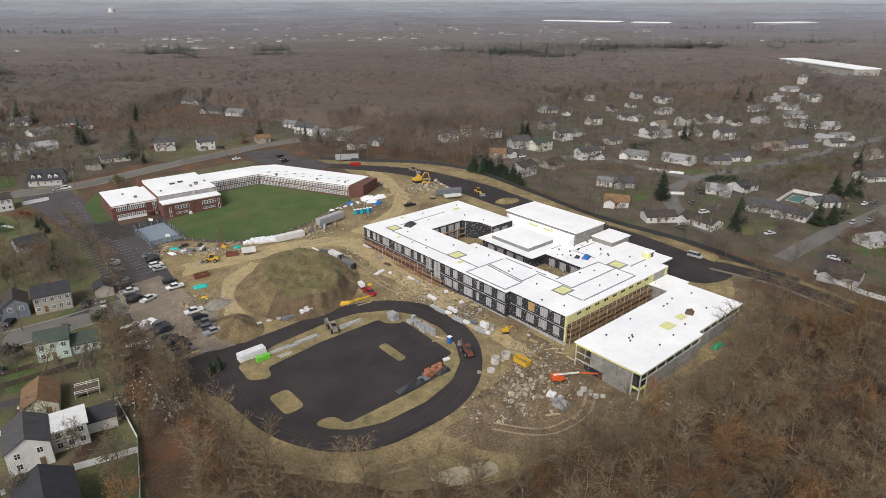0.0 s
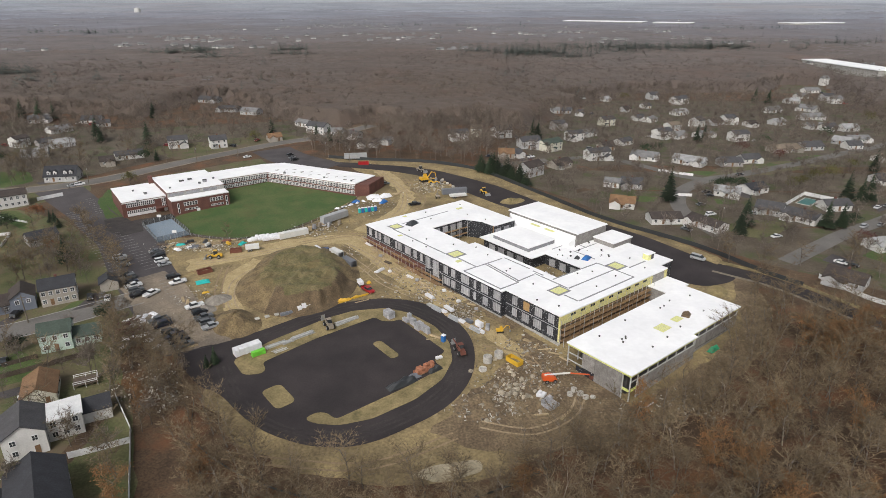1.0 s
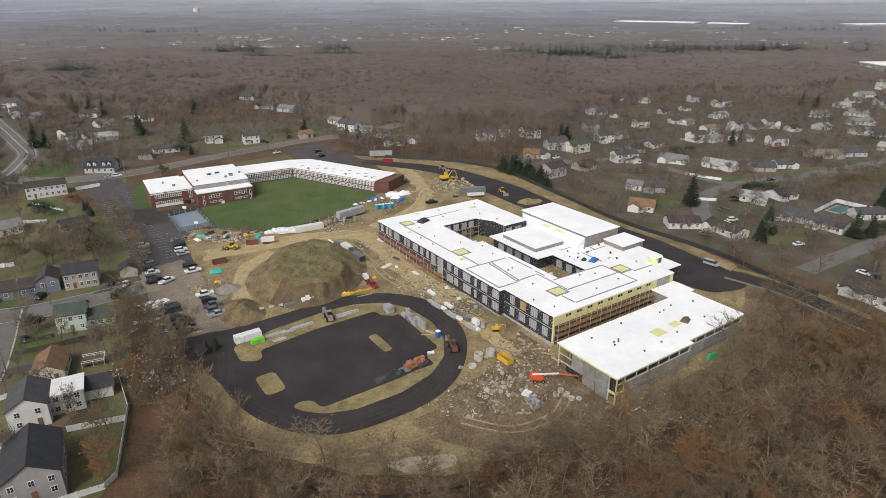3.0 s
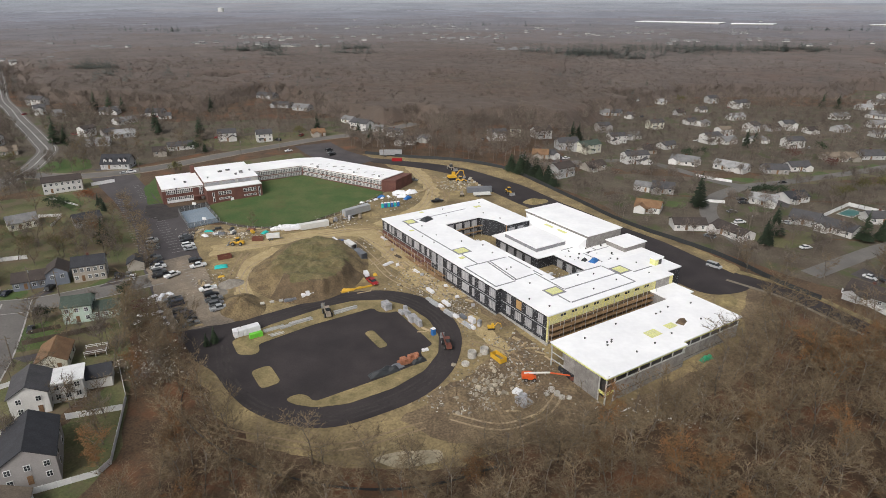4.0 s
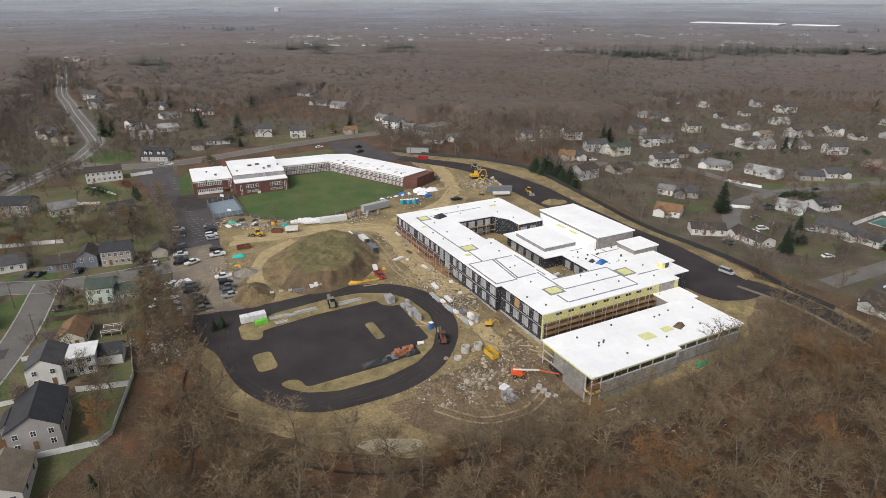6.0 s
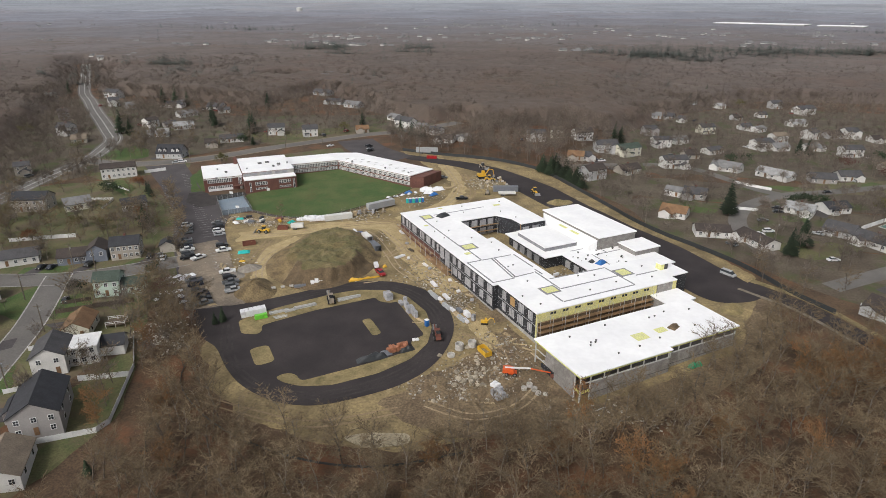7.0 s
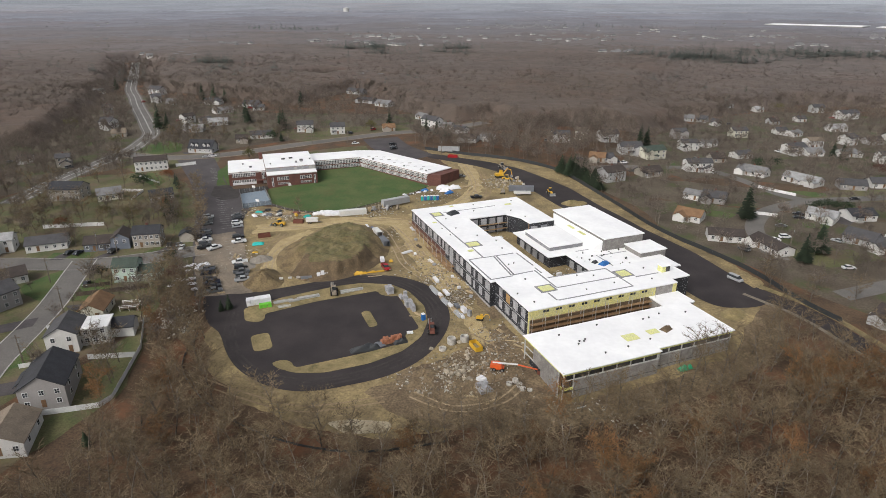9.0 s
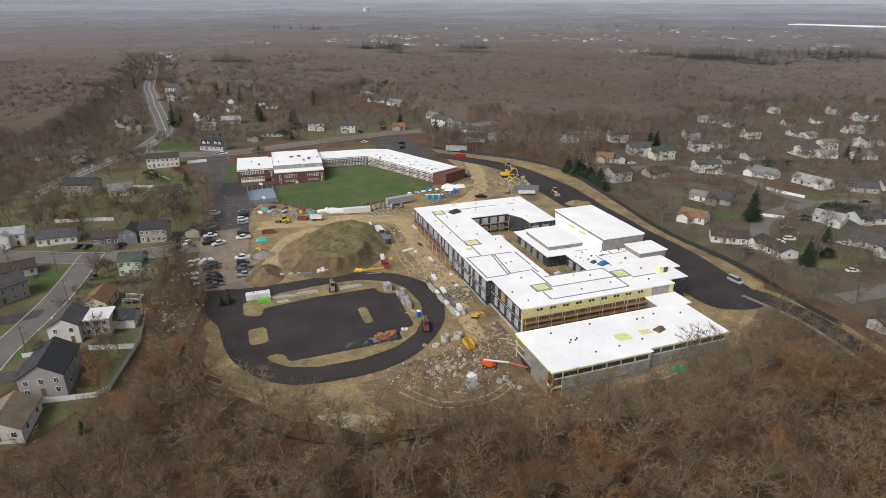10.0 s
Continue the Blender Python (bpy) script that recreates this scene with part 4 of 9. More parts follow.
TREES, LIGHT_TREES = [], []
for i, (h, sp) in enumerate([(14.5, 1.0), (13, 1.15), (15.5, 0.9), (12, 1.25), (14, 1.05), (15, 0.95)]):
    wood, twigs = bare_tree(i + 11, h, sp, (3, 3, 6))
    TREES.append((wood.mesh("trunk"), twigs.mesh("crown")))
for i, (h, sp) in enumerate([(13.5, 1.05), (12, 1.2), (15, 0.95)]):
    LIGHT_TREES.append(bare_tree(i + 31, h, sp, (3, 3, 4)))
OAKS = []
for i, (h, sp) in enumerate([(13, 0.95), (11, 1.0)]):
    wood, twigs = bare_tree(i + 51, h, sp, (3, 3, 3), 2)
    OAKS.append((wood.mesh("trunk"), twigs.mesh("crown")))


def plant(x, y, rng, oak=False):
    w, t = rng.choice(OAKS) if oak else rng.choice(TREES)
    s = rng.uniform(0.75, 1.12)
    ob = thing("bare_tree", Matrix.Translation((x, y, g(x, y))) @ pose(0, 0, 0, rng.uniform(-4, 4), rng.uniform(-4, 4), rng.uniform(0, 360)) @ Matrix.Diagonal((s, s, s * rng.uniform(0.9, 1.1), 1)),
               "oak tree keeping dry rust-brown leaves" if oak else "leafless grey-brown tree in the woods", "tree", "woods round the site")
    part("trunk", w, BARK, ob)
    part("crown", t, OAKLEAF if oak else TWIG, ob)


def triangles(shape):
    out = []
    for q in shape.f:
        for k in range(1, len(q) - 1):
            out.append((q[0], q[k], q[k + 1]))
    return np.array(shape.v), np.array(out)


def joined(name, pieces, material, label, category):
    """One mesh out of many copies: pieces are (vertices, triangles, pose)."""
    vs, fs, n = [], [], 0
    for v, f, m in pieces:
        m = np.array(m)
        vs.append(v @ m[:3, :3].T + m[:3, 3])
        fs.append(f + n)
        n += len(v)
    V, F = np.concatenate(vs).astype(np.float32), np.concatenate(fs).astype(np.int32)
    me = bpy.data.meshes.new(name)
    me.vertices.add(len(V))
    me.vertices.foreach_set("co", V.ravel())
    me.loops.add(F.size)
    me.loops.foreach_set("vertex_index", F.ravel())
    me.polygons.add(len(F))
    me.polygons.foreach_set("loop_start", np.arange(0, F.size, 3, dtype=np.int32))
    me.update()
    me.validate()
    return tagged(part(name, me, material), label, category, kind="stuff")


def conifer(seed, h, w):
    """An evergreen: trunk and whorls of drooping needle sprays."""
    rng = random.Random(seed)
    trunk = Shape().tube((0, 0, -0.3), (0, 0, h * 0.95), h * 0.02, 0.03, 5)
    sh = Shape()
    z = h * 0.1
    while z < h:
        k = 1 - (z / h) ** 1.15
        n = max(4, int(13 * k + 3))
        for i in range(n):
            a = rng.uniform(0, 6.28319)
            r = w / 2 * k * rng.uniform(0.6, 1.1) + 0.15
            c, s_ = math.cos(a), math.sin(a)
            wide = 0.25 + 0.22 * r
            z0 = z + rng.uniform(-0.2, 0.2)
            dz = -0.12 * r + rng.uniform(-0.1, 0.25)
            sh.add([(0.1 * c, 0.1 * s_, z0 + 0.15), (0.6 * r * c - wide * s_, 0.6 * r * s_ + wide * c, z0 + 0.5 * dz - 0.1), (r * c, r * s_, z0 + dz), (0.6 * r * c + wide * s_, 0.6 * r * s_ - wide * c, z0 + 0.5 * dz + 0.12)], [(0, 1, 2), (0, 2, 3)])
        z += h * 0.034
    return trunk, sh


CONIFERS = [conifer(5, 14, 7.5), conifer(6, 11, 5.5), conifer(7, 17, 8.5)]
CONIFER_MESHES = [(a.mesh("trunk"), b.mesh("crown")) for a, b in CONIFERS]


def evergreen(x, y, k, s, turn=0.0, wide=1.0):
    a, b = CONIFER_MESHES[k]
    ob = thing("evergreen_tree", pose(x, y, g(x, y), 0, 0, turn) @ Matrix.Diagonal((s * wide, s * wide, s, 1)), "dark green conifer among bare trees", "tree", "evergreens")
    part("trunk", a, BARK, ob)
    part("crown", b, PINE, ob)


def leafy_tree(x, y, h, w, material, label, seed):
    """A tree still in leaf: trunk, a few limbs, and a crown of loose clumps of leaves."""
    rng = random.Random(seed)
    ob = thing("leafy_tree", pose(x, y, g(x, y), 0, 0, rng.uniform(0, 360)), label, "tree", "trees in leaf")
    tr, cr = Shape().tube((0, 0, -0.3), (0, 0, h * 0.55), 0.22, 0.10, 6), Shape()
    for _ in range(16):
        a, e, r = rng.uniform(0, 6.28319), rng.uniform(-0.4, 1.4), rng.uniform(0.45, 0.9)
        c = Vector((w / 2 * r * math.cos(e) * math.cos(a), w / 2 * r * math.cos(e) * math.sin(a), h * (0.58 + 0.36 * r * math.sin(e))))
        tr.tube((0, 0, h * 0.35), c * 0.9, 0.08, 0.02, 4)
        for _ in range(34):
            p = c + Vector((rng.gauss(0, 1) * w * 0.12, rng.gauss(0, 1) * w * 0.12, rng.gauss(0, 1) * h * 0.075))
            u, v = (Vector((rng.gauss(0, 1), rng.gauss(0, 1), rng.gauss(0, 1))).normalized() * rng.uniform(0.25, 0.5) for _ in range(2))
            cr.add([p - u, p + v, p + u], [(0, 1, 2)])
    part("trunk", tr, BARK, ob)
    part("crown", cr, material, ob)


def shrub(seed, h, w, n):
    rng = random.Random(seed)
    sh = Shape()
    for _ in range(n):
        a, r, t = rng.uniform(0, 6.28319), math.sqrt(rng.random()), rng.random()
        c = Vector((w / 2 * r * math.cos(a), w / 2 * r * math.sin(a), h * t * (1 - 0.5 * r * r)))
        u, v = (Vector((rng.gauss(0, 1), rng.gauss(0, 1), rng.gauss(0, 1))).normalized() * 0.28 for _ in range(2))
        sh.add([c - u, c + v, c + u], [(0, 1, 2)])
    return sh


# ---- streets and yards ----
def strip_road(name, pts, w, lift, material, label, category="road"):
    left, right = [], []
    for i, p in enumerate(pts):
        a, b = Vector(pts[max(i - 1, 0)]), Vector(pts[min(i + 1, len(pts) - 1)])
        d = (b - a).normalized()
        nrm = Vector((-d.y, d.x)) * w / 2
        left.append(tuple(Vector(p) + nrm))
        right.append(tuple(Vector(p) - nrm))
    return sheet(name, right + left[::-1], lift, material, label, category, cell=6)


def smooth(pts, n=6):
    """A flowing line through the points."""
    out = []
    P = [Vector(p) for p in pts]
    for i in range(len(P) - 1):
        p0, p1, p2, p3 = P[max(i - 1, 0)], P[i], P[i + 1], P[min(i + 2, len(P) - 1)]
        for k in range(n):
            t = k / n
            q = 0.5 * (2 * p1 + (p2 - p0) * t + (2 * p0 - 5 * p1 + 4 * p2 - p3) * t * t + (3 * p1 - p0 - 3 * p2 + p3) * t ** 3)
            out.append((q.x, q.y))
    return out + [tuple(P[-1])]


NEAR_STREET = [(-83, 62), (-93.4, 82), (-100.1, 93), (-108, 109), (-115.4, 123), (-124, 136.5), (-132.5, 149), (-137, 156)]
CROSS_STREET = [(-230, 112), (-168.5, 141.3), (-147.1, 148.4), (-131, 154.5), (-120, 162), (-112, 168.5), (-100, 179)]
MAIN_ROAD = [(-247, 287), (-232, 285.5), (-214.5, 287.5), (-198, 295), (-180, 308), (-158, 334), (-135, 362), (-114, 388), (-97, 402), (-80, 420), (-60, 450)]
CURVY = [(-228, 196), (-236, 222), (-242, 248), (-247, 275), (-251, 296), (-259, 314), (-270, 334), (-290, 353), (-326, 386), (-366, 422), (-408, 462), (-460, 510), (-553, 610), (-675, 740)]
EAST_STREET = [(113, 239), (109, 255), (107.5, 272), (111, 288), (119, 303), (136, 320), (158, 331), (182, 345), (211, 364), (244, 387), (273, 406), (330, 446)]
EAST_STREET_2 = [(128, 214), (149, 230.5), (164, 242), (187, 257), (204, 269), (260, 310)]
NORTH_STREET = [(26, 337), (51.7, 355.4), (80, 371), (93, 369), (103, 359), (114.5, 342), (125.6, 327), (136, 320)]
SERVICE_END = [(100, 209), (107, 204), (112.5, 200), (119, 193), (125, 184), (129.5, 177), (133.5, 171.5), (142, 160), (153, 147)]
strip_road("street", smooth(NEAR_STREET), 8.4, 0.10, STREET, "grey residential street with pale verge edges")
strip_road("street", smooth(CROSS_STREET), 11.0, 0.13, STREET, "grey residential cross street")
strip_road("main_road", smooth(MAIN_ROAD), 9.5, 0.12, STREET, "grey road behind the school")
strip_road("winding_road", smooth(CURVY), 12.0, 0.14, STREET, "winding grey road with centre lines")
strip_road("street", smooth(EAST_STREET), 7.5, 0.12, STREET, "pale grey street between houses")
strip_road("street", smooth(EAST_STREET_2), 7.0, 0.12, STREET, "pale grey street between houses")
strip_road("street", smooth(NORTH_STREET), 7.0, 0.125, STREET, "grey street running behind the evergreens")
strip_road("service_road", smooth(SERVICE_END), 7.0, 0.15, ASPHALT, "dark asphalt end of the service road between bare trees")
strip_road("school_drive", smooth([(-112, 372), (-96, 352), (-82, 340), (-68, 330)]), 24, 0.16, OLDASPH, "grey asphalt drive behind the school")


def beside(line, o):
    out = []
    for n, p in enumerate(line):
        d = (Vector(line[min(n + 1, len(line) - 1)]) - Vector(line[max(n - 1, 0)])).normalized()
        out.append((p[0] - d.y * o, p[1] + d.x * o))
    return out


LINEPAINT = mat("road_line_paint", (0.50, 0.49, 0.46), (0.34, 0.33, 0.31), 1.5, 0.3, 0.8)
VERGE = mat("gravel_verge", (0.22, 0.19, 0.15), (0.15, 0.125, 0.09), 4, 0.5, 0.95)
for o in (-4.4, -0.25, 0.25, 4.4):
    strip_road("road_line", beside(smooth(CURVY), o), 0.3, 0.17, LINEPAINT, "worn line painted on the winding road", "road marking")
for line, half in ((NEAR_STREET, 4.3), (CROSS_STREET, 5.3)):
    for o in (-half, half):
        strip_road("kerb", beside(smooth(line), o), 0.45, 0.21, CONCRETE, "pale kerb along the residential street", "kerb")
strip_road("verge", beside(smooth(SERVICE_END), -4.4), 1.5, 0.17, VERGE, "pale stony edge of the service road", "verge")
strip_road("verge", beside(smooth(SERVICE_END), 5.2), 2.6, 0.165, SAND, "sandy verge along the service road", "verge")
for o in (-5.2, 5.2):
    strip_road("verge", beside(smooth(MAIN_ROAD), o), 1.6, 0.16, VERGE, "gravelly verge along the road", "verge")
for poly in ([(-121.5, 141), (-114.0, 127.5), (-104, 133), (-107.5, 140), (-118, 146)], [(-137, 148), (-139.6, 131.5), (-132.9, 127), (-119.5, 124.5), (-126, 136)], [(-255, 290), (-240, 292), (-226, 291), (-217, 303), (-229, 318), (-244, 322)], [(-199, 249), (-203, 260), (-195, 259), (-181.5, 249.1), (-178.4, 237.4)], [(-101, 105), (-96, 100), (-91.5, 95.5), (-95.8, 90.5), (-99.6, 96)], [(-122, 167), (-113, 171), (-111, 176), (-119, 176)], [(-152, 152), (-137, 158.5), (-139, 163.5), (-155, 158)],
             [(167.5, 339.5), (187, 359), (192, 352), (176, 342)], [(128, 288), (139, 288), (137, 281), (127, 280)], [(159, 221), (178, 232), (182, 226), (164, 214)], [(86, 293), (102, 289), (98, 281), (84, 284)], [(70, 378), (82, 384), (84, 378), (76, 374)], [(126, 334), (138, 338), (150, 336), (140, 328)], [(206, 372), (226, 384), (230, 378), (212, 368)]):
    sheet("lawn", rough_edge(rounded(poly, 2), 2, 0.7), 0.095, LAWN, "patch of green front lawn", "lawn", cell=4)
for poly in ([(-91.5, 84.5), (-84, 91), (-79.5, 86.5), (-87, 80)], [(-121, 107), (-112.5, 116.5), (-109.2, 111.6), (-116, 103.4)], [(-106.5, 123.5), (-101, 128), (-103, 131), (-111.5, 125)], [(-136.5, 156), (-132.5, 158), (-130, 164.5), (-134.5, 164.5)], [(-150, 151.5), (-145.5, 153.5), (-147, 160), (-151, 158.5)], [(-117, 169), (-112, 172.5), (-112.8, 181), (-116.5, 181.5)], [(-214, 300), (-210, 297), (-203, 305), (-207, 308)],
             [(138, 305), (150, 296), (146, 288), (133, 298)], [(196, 271), (205, 276), (208, 283), (198, 280)], [(142, 216), (149, 222), (154, 215), (148, 208)], [(40, 349), (47, 354), (50, 362), (41, 360)], [(104, 262), (116, 264), (116, 256), (106, 254)]):
    sheet("driveway", poly, 0.165, OLDASPH, "dark asphalt driveway beside a house", "driveway", cell=4)
EAST_SUBURB = [(103, 563), (190, 668), (336, 684), (372, 735), (415, 735), (350, 563), (372, 503), (290, 300), (205, 196), (150, 190), (118, 214), (100, 231), (80, 250), (56, 283), (30, 320), (20, 340), (26, 356), (43, 416)]
PLOTS = [(-240, 100), (-150, 84), (-112, 66), (-62, 62), (-59, 95), (-74, 122), (-88, 142), (-86, 168), (-124, 211), (-170, 250), (-200, 262), (-238, 238)]
sheet("yard", rough_edge(PLOTS, 4, 1.5), 0.045, YARD, "autumn yards of grass and fallen leaves", "lawn", cell=6)
sheet("yard", rough_edge(EAST_SUBURB, 12, 5), 0.05, YARD_LITTER, "autumn yards between suburban houses", "lawn", cell=22)
sheet("yard", rough_edge([(-235, 240), (-205, 300), (-130, 385), (-60, 425), (-110, 470), (-240, 430), (-420, 480), (-520, 400), (-420, 240), (-300, 190), (-245, 196)], 10, 4), 0.05, YARD_LITTER, "autumn yards beyond the main road", "lawn", cell=20)
YARDS = [
    [(-226, 262), (-204, 256), (-178, 288), (-196, 312), (-214, 300)],
    [(-206, 212), (-168, 244), (-150, 226), (-158, 206)],
    [(-168, 284), (-146, 254), (-143, 254), (-116, 300), (-92, 320), (-112, 350), (-152, 316)],
    [(-160, 345), (-90, 400), (-118, 420), (-196, 372)],
    [(132, 318), (176, 332), (215, 352), (200, 366), (150, 344)],
    [(170, 214), (200, 232), (220, 220), (190, 200)],
    [(112, 248), (136, 262), (150, 252), (128, 236)],
]
for y in YARDS:
    sheet("yard", rough_edge(rounded(y, 4), 3, 1.2), 0.07, YARD, "autumn yard grass with worn patches", "lawn")


# ---- houses ----
def wall_mat(name, c):
    return mat(name, c, tuple(v * 0.86 for v in c), 3, 0.3, 0.8, amount=0.06)


def roof_mat(name, c):
    return mat(name, c, tuple(v * 0.75 for v in c), 2.5, 0.3, 0.9, amount=0.2)


W = {"white": wall_mat("white_siding", (0.60, 0.59, 0.57)), "cream": wall_mat("cream_siding", (0.62, 0.60, 0.50)), "tan": wall_mat("tan_siding", (0.34, 0.31, 0.27)), "mint": wall_mat("mint_siding", (0.45, 0.55, 0.48)),
     "grey": wall_mat("grey_siding", (0.31, 0.292, 0.284)), "blue": wall_mat("blue_grey_siding", (0.16, 0.18, 0.22)), "pale": wall_mat("pale_grey_siding", (0.42, 0.42, 0.42)), "brown": wall_mat("brown_siding", (0.17, 0.12, 0.09))}
R = {"black": roof_mat("black_shingle", (0.035, 0.036, 0.042)), "grey": roof_mat("grey_shingle", (0.070, 0.068, 0.072)), "brown": roof_mat("brown_shingle", (0.20, 0.115, 0.06)), "green": roof_mat("green_shingle", (0.055, 0.075, 0.06)),
     "tan": roof_mat("tan_shingle", (0.20, 0.16, 0.12)), "pale": roof_mat("pale_shingle", (0.19, 0.188, 0.188)), "white_grey": roof_mat("whitish_shingle", (0.31, 0.31, 0.31)), "dark": roof_mat("dark_brown_shingle", (0.055, 0.043, 0.038))}
HOUSE_WINDOW = Shape().box(-0.62, 0.62, -0.09, 0.02, 0, 1.45)
HOUSE_WINDOW.slot = 1
for x in (-0.5, 0.04):
    for z in (0.12, 0.76):
        HOUSE_WINDOW.box(x, x + 0.46, -0.12, -0.08, z, z + 0.56)
HOUSE_WINDOW = HOUSE_WINDOW.mesh("window")
DOOR = Shape().box(-0.5, 0.5, -0.10, 0.02, 0, 2.1).mesh("door")


def gable_block(parent, x0, x1, y0, y1, h, rise, wall, roof, base=0.0, along="x", over=0.35):
    """Walls with two gables and a thick pitched roof; the ridge runs along x or y."""
    def turn(p):
        return p if along == "x" else (p[1], p[0], p[2])
    if along == "y":
        x0, x1, y0, y1 = y0, y1, x0, x1
    ym = (y0 + y1) / 2
    sec = [(y0, base - 1.2), (y1, base - 1.2), (y1, base + h), (ym, base + h + rise), (y0, base + h)]
    sh = Shape()
    sh.hull([turn((x0, y, z)) for y, z in sec], [turn((x1, y, z)) for y, z in sec])
    part("wall", sh, wall, parent)
    k = rise / ((y1 - y0) / 2)
    for s in (-1, 1):
        ye = ym + s * ((y1 - y0) / 2 + over)
        ze = base + h - over * k
        prof = [(ye, ze + 0.02), (ym, base + h + rise + 0.02), (ym, base + h + rise + 0.24), (ye, ze + 0.24)]
        sh = Shape().hull([turn((x0 - over, y, z)) for y, z in prof], [turn((x1 + over, y, z)) for y, z in prof])
        part("roof", sh, roof, parent)


def openings(parent, p, q, zs, n, door_at=None):
    p, q = Vector(p), Vector(q)
    d = (q - p).normalized()
    rot = Matrix.Rotation(math.atan2(d.y, d.x), 4, "Z")
    for z in zs:
        for i in range(n):
            if door_at == i and z == zs[0]:
                c = p + (q - p) * (i + 0.5) / n
                part("door", DOOR, R["brown"], parent, "", Matrix.Translation((c.x, c.y, 0.3)) @ rot)
                continue
            c = p + (q - p) * (i + 0.5) / n
            part("window", HOUSE_WINDOW, [WHITEPAINT, GLASS], parent, "", Matrix.Translation((c.x, c.y, z)) @ rot)


def house(x, y, turn, w, d, storeys, wall, roof, label, rise=None, along="x", chimney=False, group="", nw=None, far=False, name="house"):
    """A house centred at (x, y), w along its own x and d along its own y."""
    hs = thing(name, pose(x, y, g(x, y), 0, 0, turn), label, "house" if name == "house" else name, group)
    h = (2.45 if far else 2.7) * storeys + 0.3
    rise = rise or (d if along == "x" else w) * 0.27
    gable_block(hs, -w / 2, w / 2, -d / 2, d / 2, h, rise, W[wall], R[roof], 0, along)
    zs = [1.0 + (2.45 if far else 2.7) * k for k in range(storeys)]
    if name == "house":
        openings(hs, (-w / 2, -d / 2), (w / 2, -d / 2), zs, nw or max(2, int(w / 2.6)), 1)
        openings(hs, (w / 2, -d / 2), (w / 2, d / 2), zs, 1 if far else 2)
        if not far:
            openings(hs, (-w / 2, d / 2), (-w / 2, -d / 2), zs, 2)
    if chimney:
        part("chimney", Shape().box(-0.4, 0.4, -0.1, 0.7, h, h + rise + 0.9), BRICK, hs)
    return hs


# houses along the near street
col = house(-125.3, 177.1, 31, 10.2, 8.4, 2, "tan", "black", "two-storey tan colonial house with black shingle roof", nw=5, chimney=True)
house(-113.6, 185.8, 31, 5.6, 6.0, 1, "tan", "black", "small tan garage with gable front", along="y", name="garage")
grn = house(-108.8, 149.5, 27, 8.0, 7.6, 2, "mint", "green", "mint-green two-storey house with green roof", nw=3)
gable_block(grn, 4.05, 11.0, -3.2, 3.4, 3.0, 1.9, W["mint"], R["green"])
openings(grn, (4.2, -3.2), (11, -3.2), [1.1], 3)
house(-98.2, 125.4, 29, 7.6, 10.6, 1, "cream", "brown", "cream ranch house with brown shingle roof", along="y", nw=2, rise=2.2)
deck = thing("deck", pose(-90.6, 130.6, g(-90.6, 130.6), 0, 0, 29), "white raised wooden deck behind the ranch house", "deck")
part("floor", Shape().box(-2.2, 3.4, -2.0, 2.0, 0.95, 1.12), BROWNFENCE, deck, "grey weathered deck boards")
for dx in (-2.1, 0.6, 3.3):
    for dy in (-1.9, 1.9):
        part("post", Shape().box(dx - 0.06, dx + 0.06, dy - 0.06, dy + 0.06, -0.3, 2.1), WHITEPAINT, deck)
for z in (1.6, 2.1):
    for dy in (-1.95, 1.95):
        part("rail", Shape().box(-2.2, 3.4, dy - 0.05, dy + 0.05, z - 0.05, z + 0.05), WHITEPAINT, deck)
    part("rail", Shape().box(3.3, 3.4, -1.95, 1.95, z - 0.05, z + 0.05), WHITEPAINT, deck)
cape = house(-89.8, 107.6, 34, 8.2, 10.5, 2, "white", "grey", "white house with grey roof and flat-roofed addition", along="y", nw=2, rise=2.4)
part("addition", Shape().box(4.15, 11.2, -2.2, 5.0, -0.5, 5.4), W["white"], cape)
part("flat_roof", Shape().box(3.8, 11.6, -2.6, 5.4, 5.4, 5.7), WHITEPAINT, cape)
openings(cape, (4.4, -2.2), (11, -2.2), [1.0, 3.6], 3)
house(-80.6, 118.6, 32, 7.0, 6.0, 1, "white", "black", "white outbuilding with black roof", name="shed", rise=2.0)
big = house(-74.6, 89.2, 36, 10.4, 14.5, 2, "grey", "black", "large grey two-storey house with black gable roof", along="y", nw=3, rise=3.2)
gable_block(big, -7.8, -5.25, -1.0, 5.5, 3.4, 0.9, W["grey"], R["black"], along="y")
house(-68.4, 72.6, 34, 10.0, 12.0, 1, "white", "tan", "low white house with brown roof", along="y", nw=3)
house(-161.5, 161.5, 40, 14.5, 8.2, 1, "white", "grey", "white ranch house with grey roof", nw=5)
blu = house(-141.5, 168.0, 34, 10.0, 8.0, 1, "blue", "dark", "blue-grey split-level house with dark roof", nw=4)
gable_block(blu, 5.05, 11.8, -4.6, 4.4, 4.6, 2.2, W["blue"], R["dark"], along="y")
openings(blu, (5.4, -4.6), (11.5, -4.6), [2.6], 2)
house(-146.5, 132.0, 58, 12.5, 8.0, 1, "white", "dark", "white ranch house with dark brown roof", nw=4)
house(-131.5, 116.5, 80, 12.5, 9.0, 2, "grey", "grey", "grey two-storey house with grey roof", nw=4)
cap = house(-203.0, 306.5, 12, 15.5, 9.5, 1, "pale", "black", "pale grey cape house with black roof and dormers", rise=4.4, nw=5)
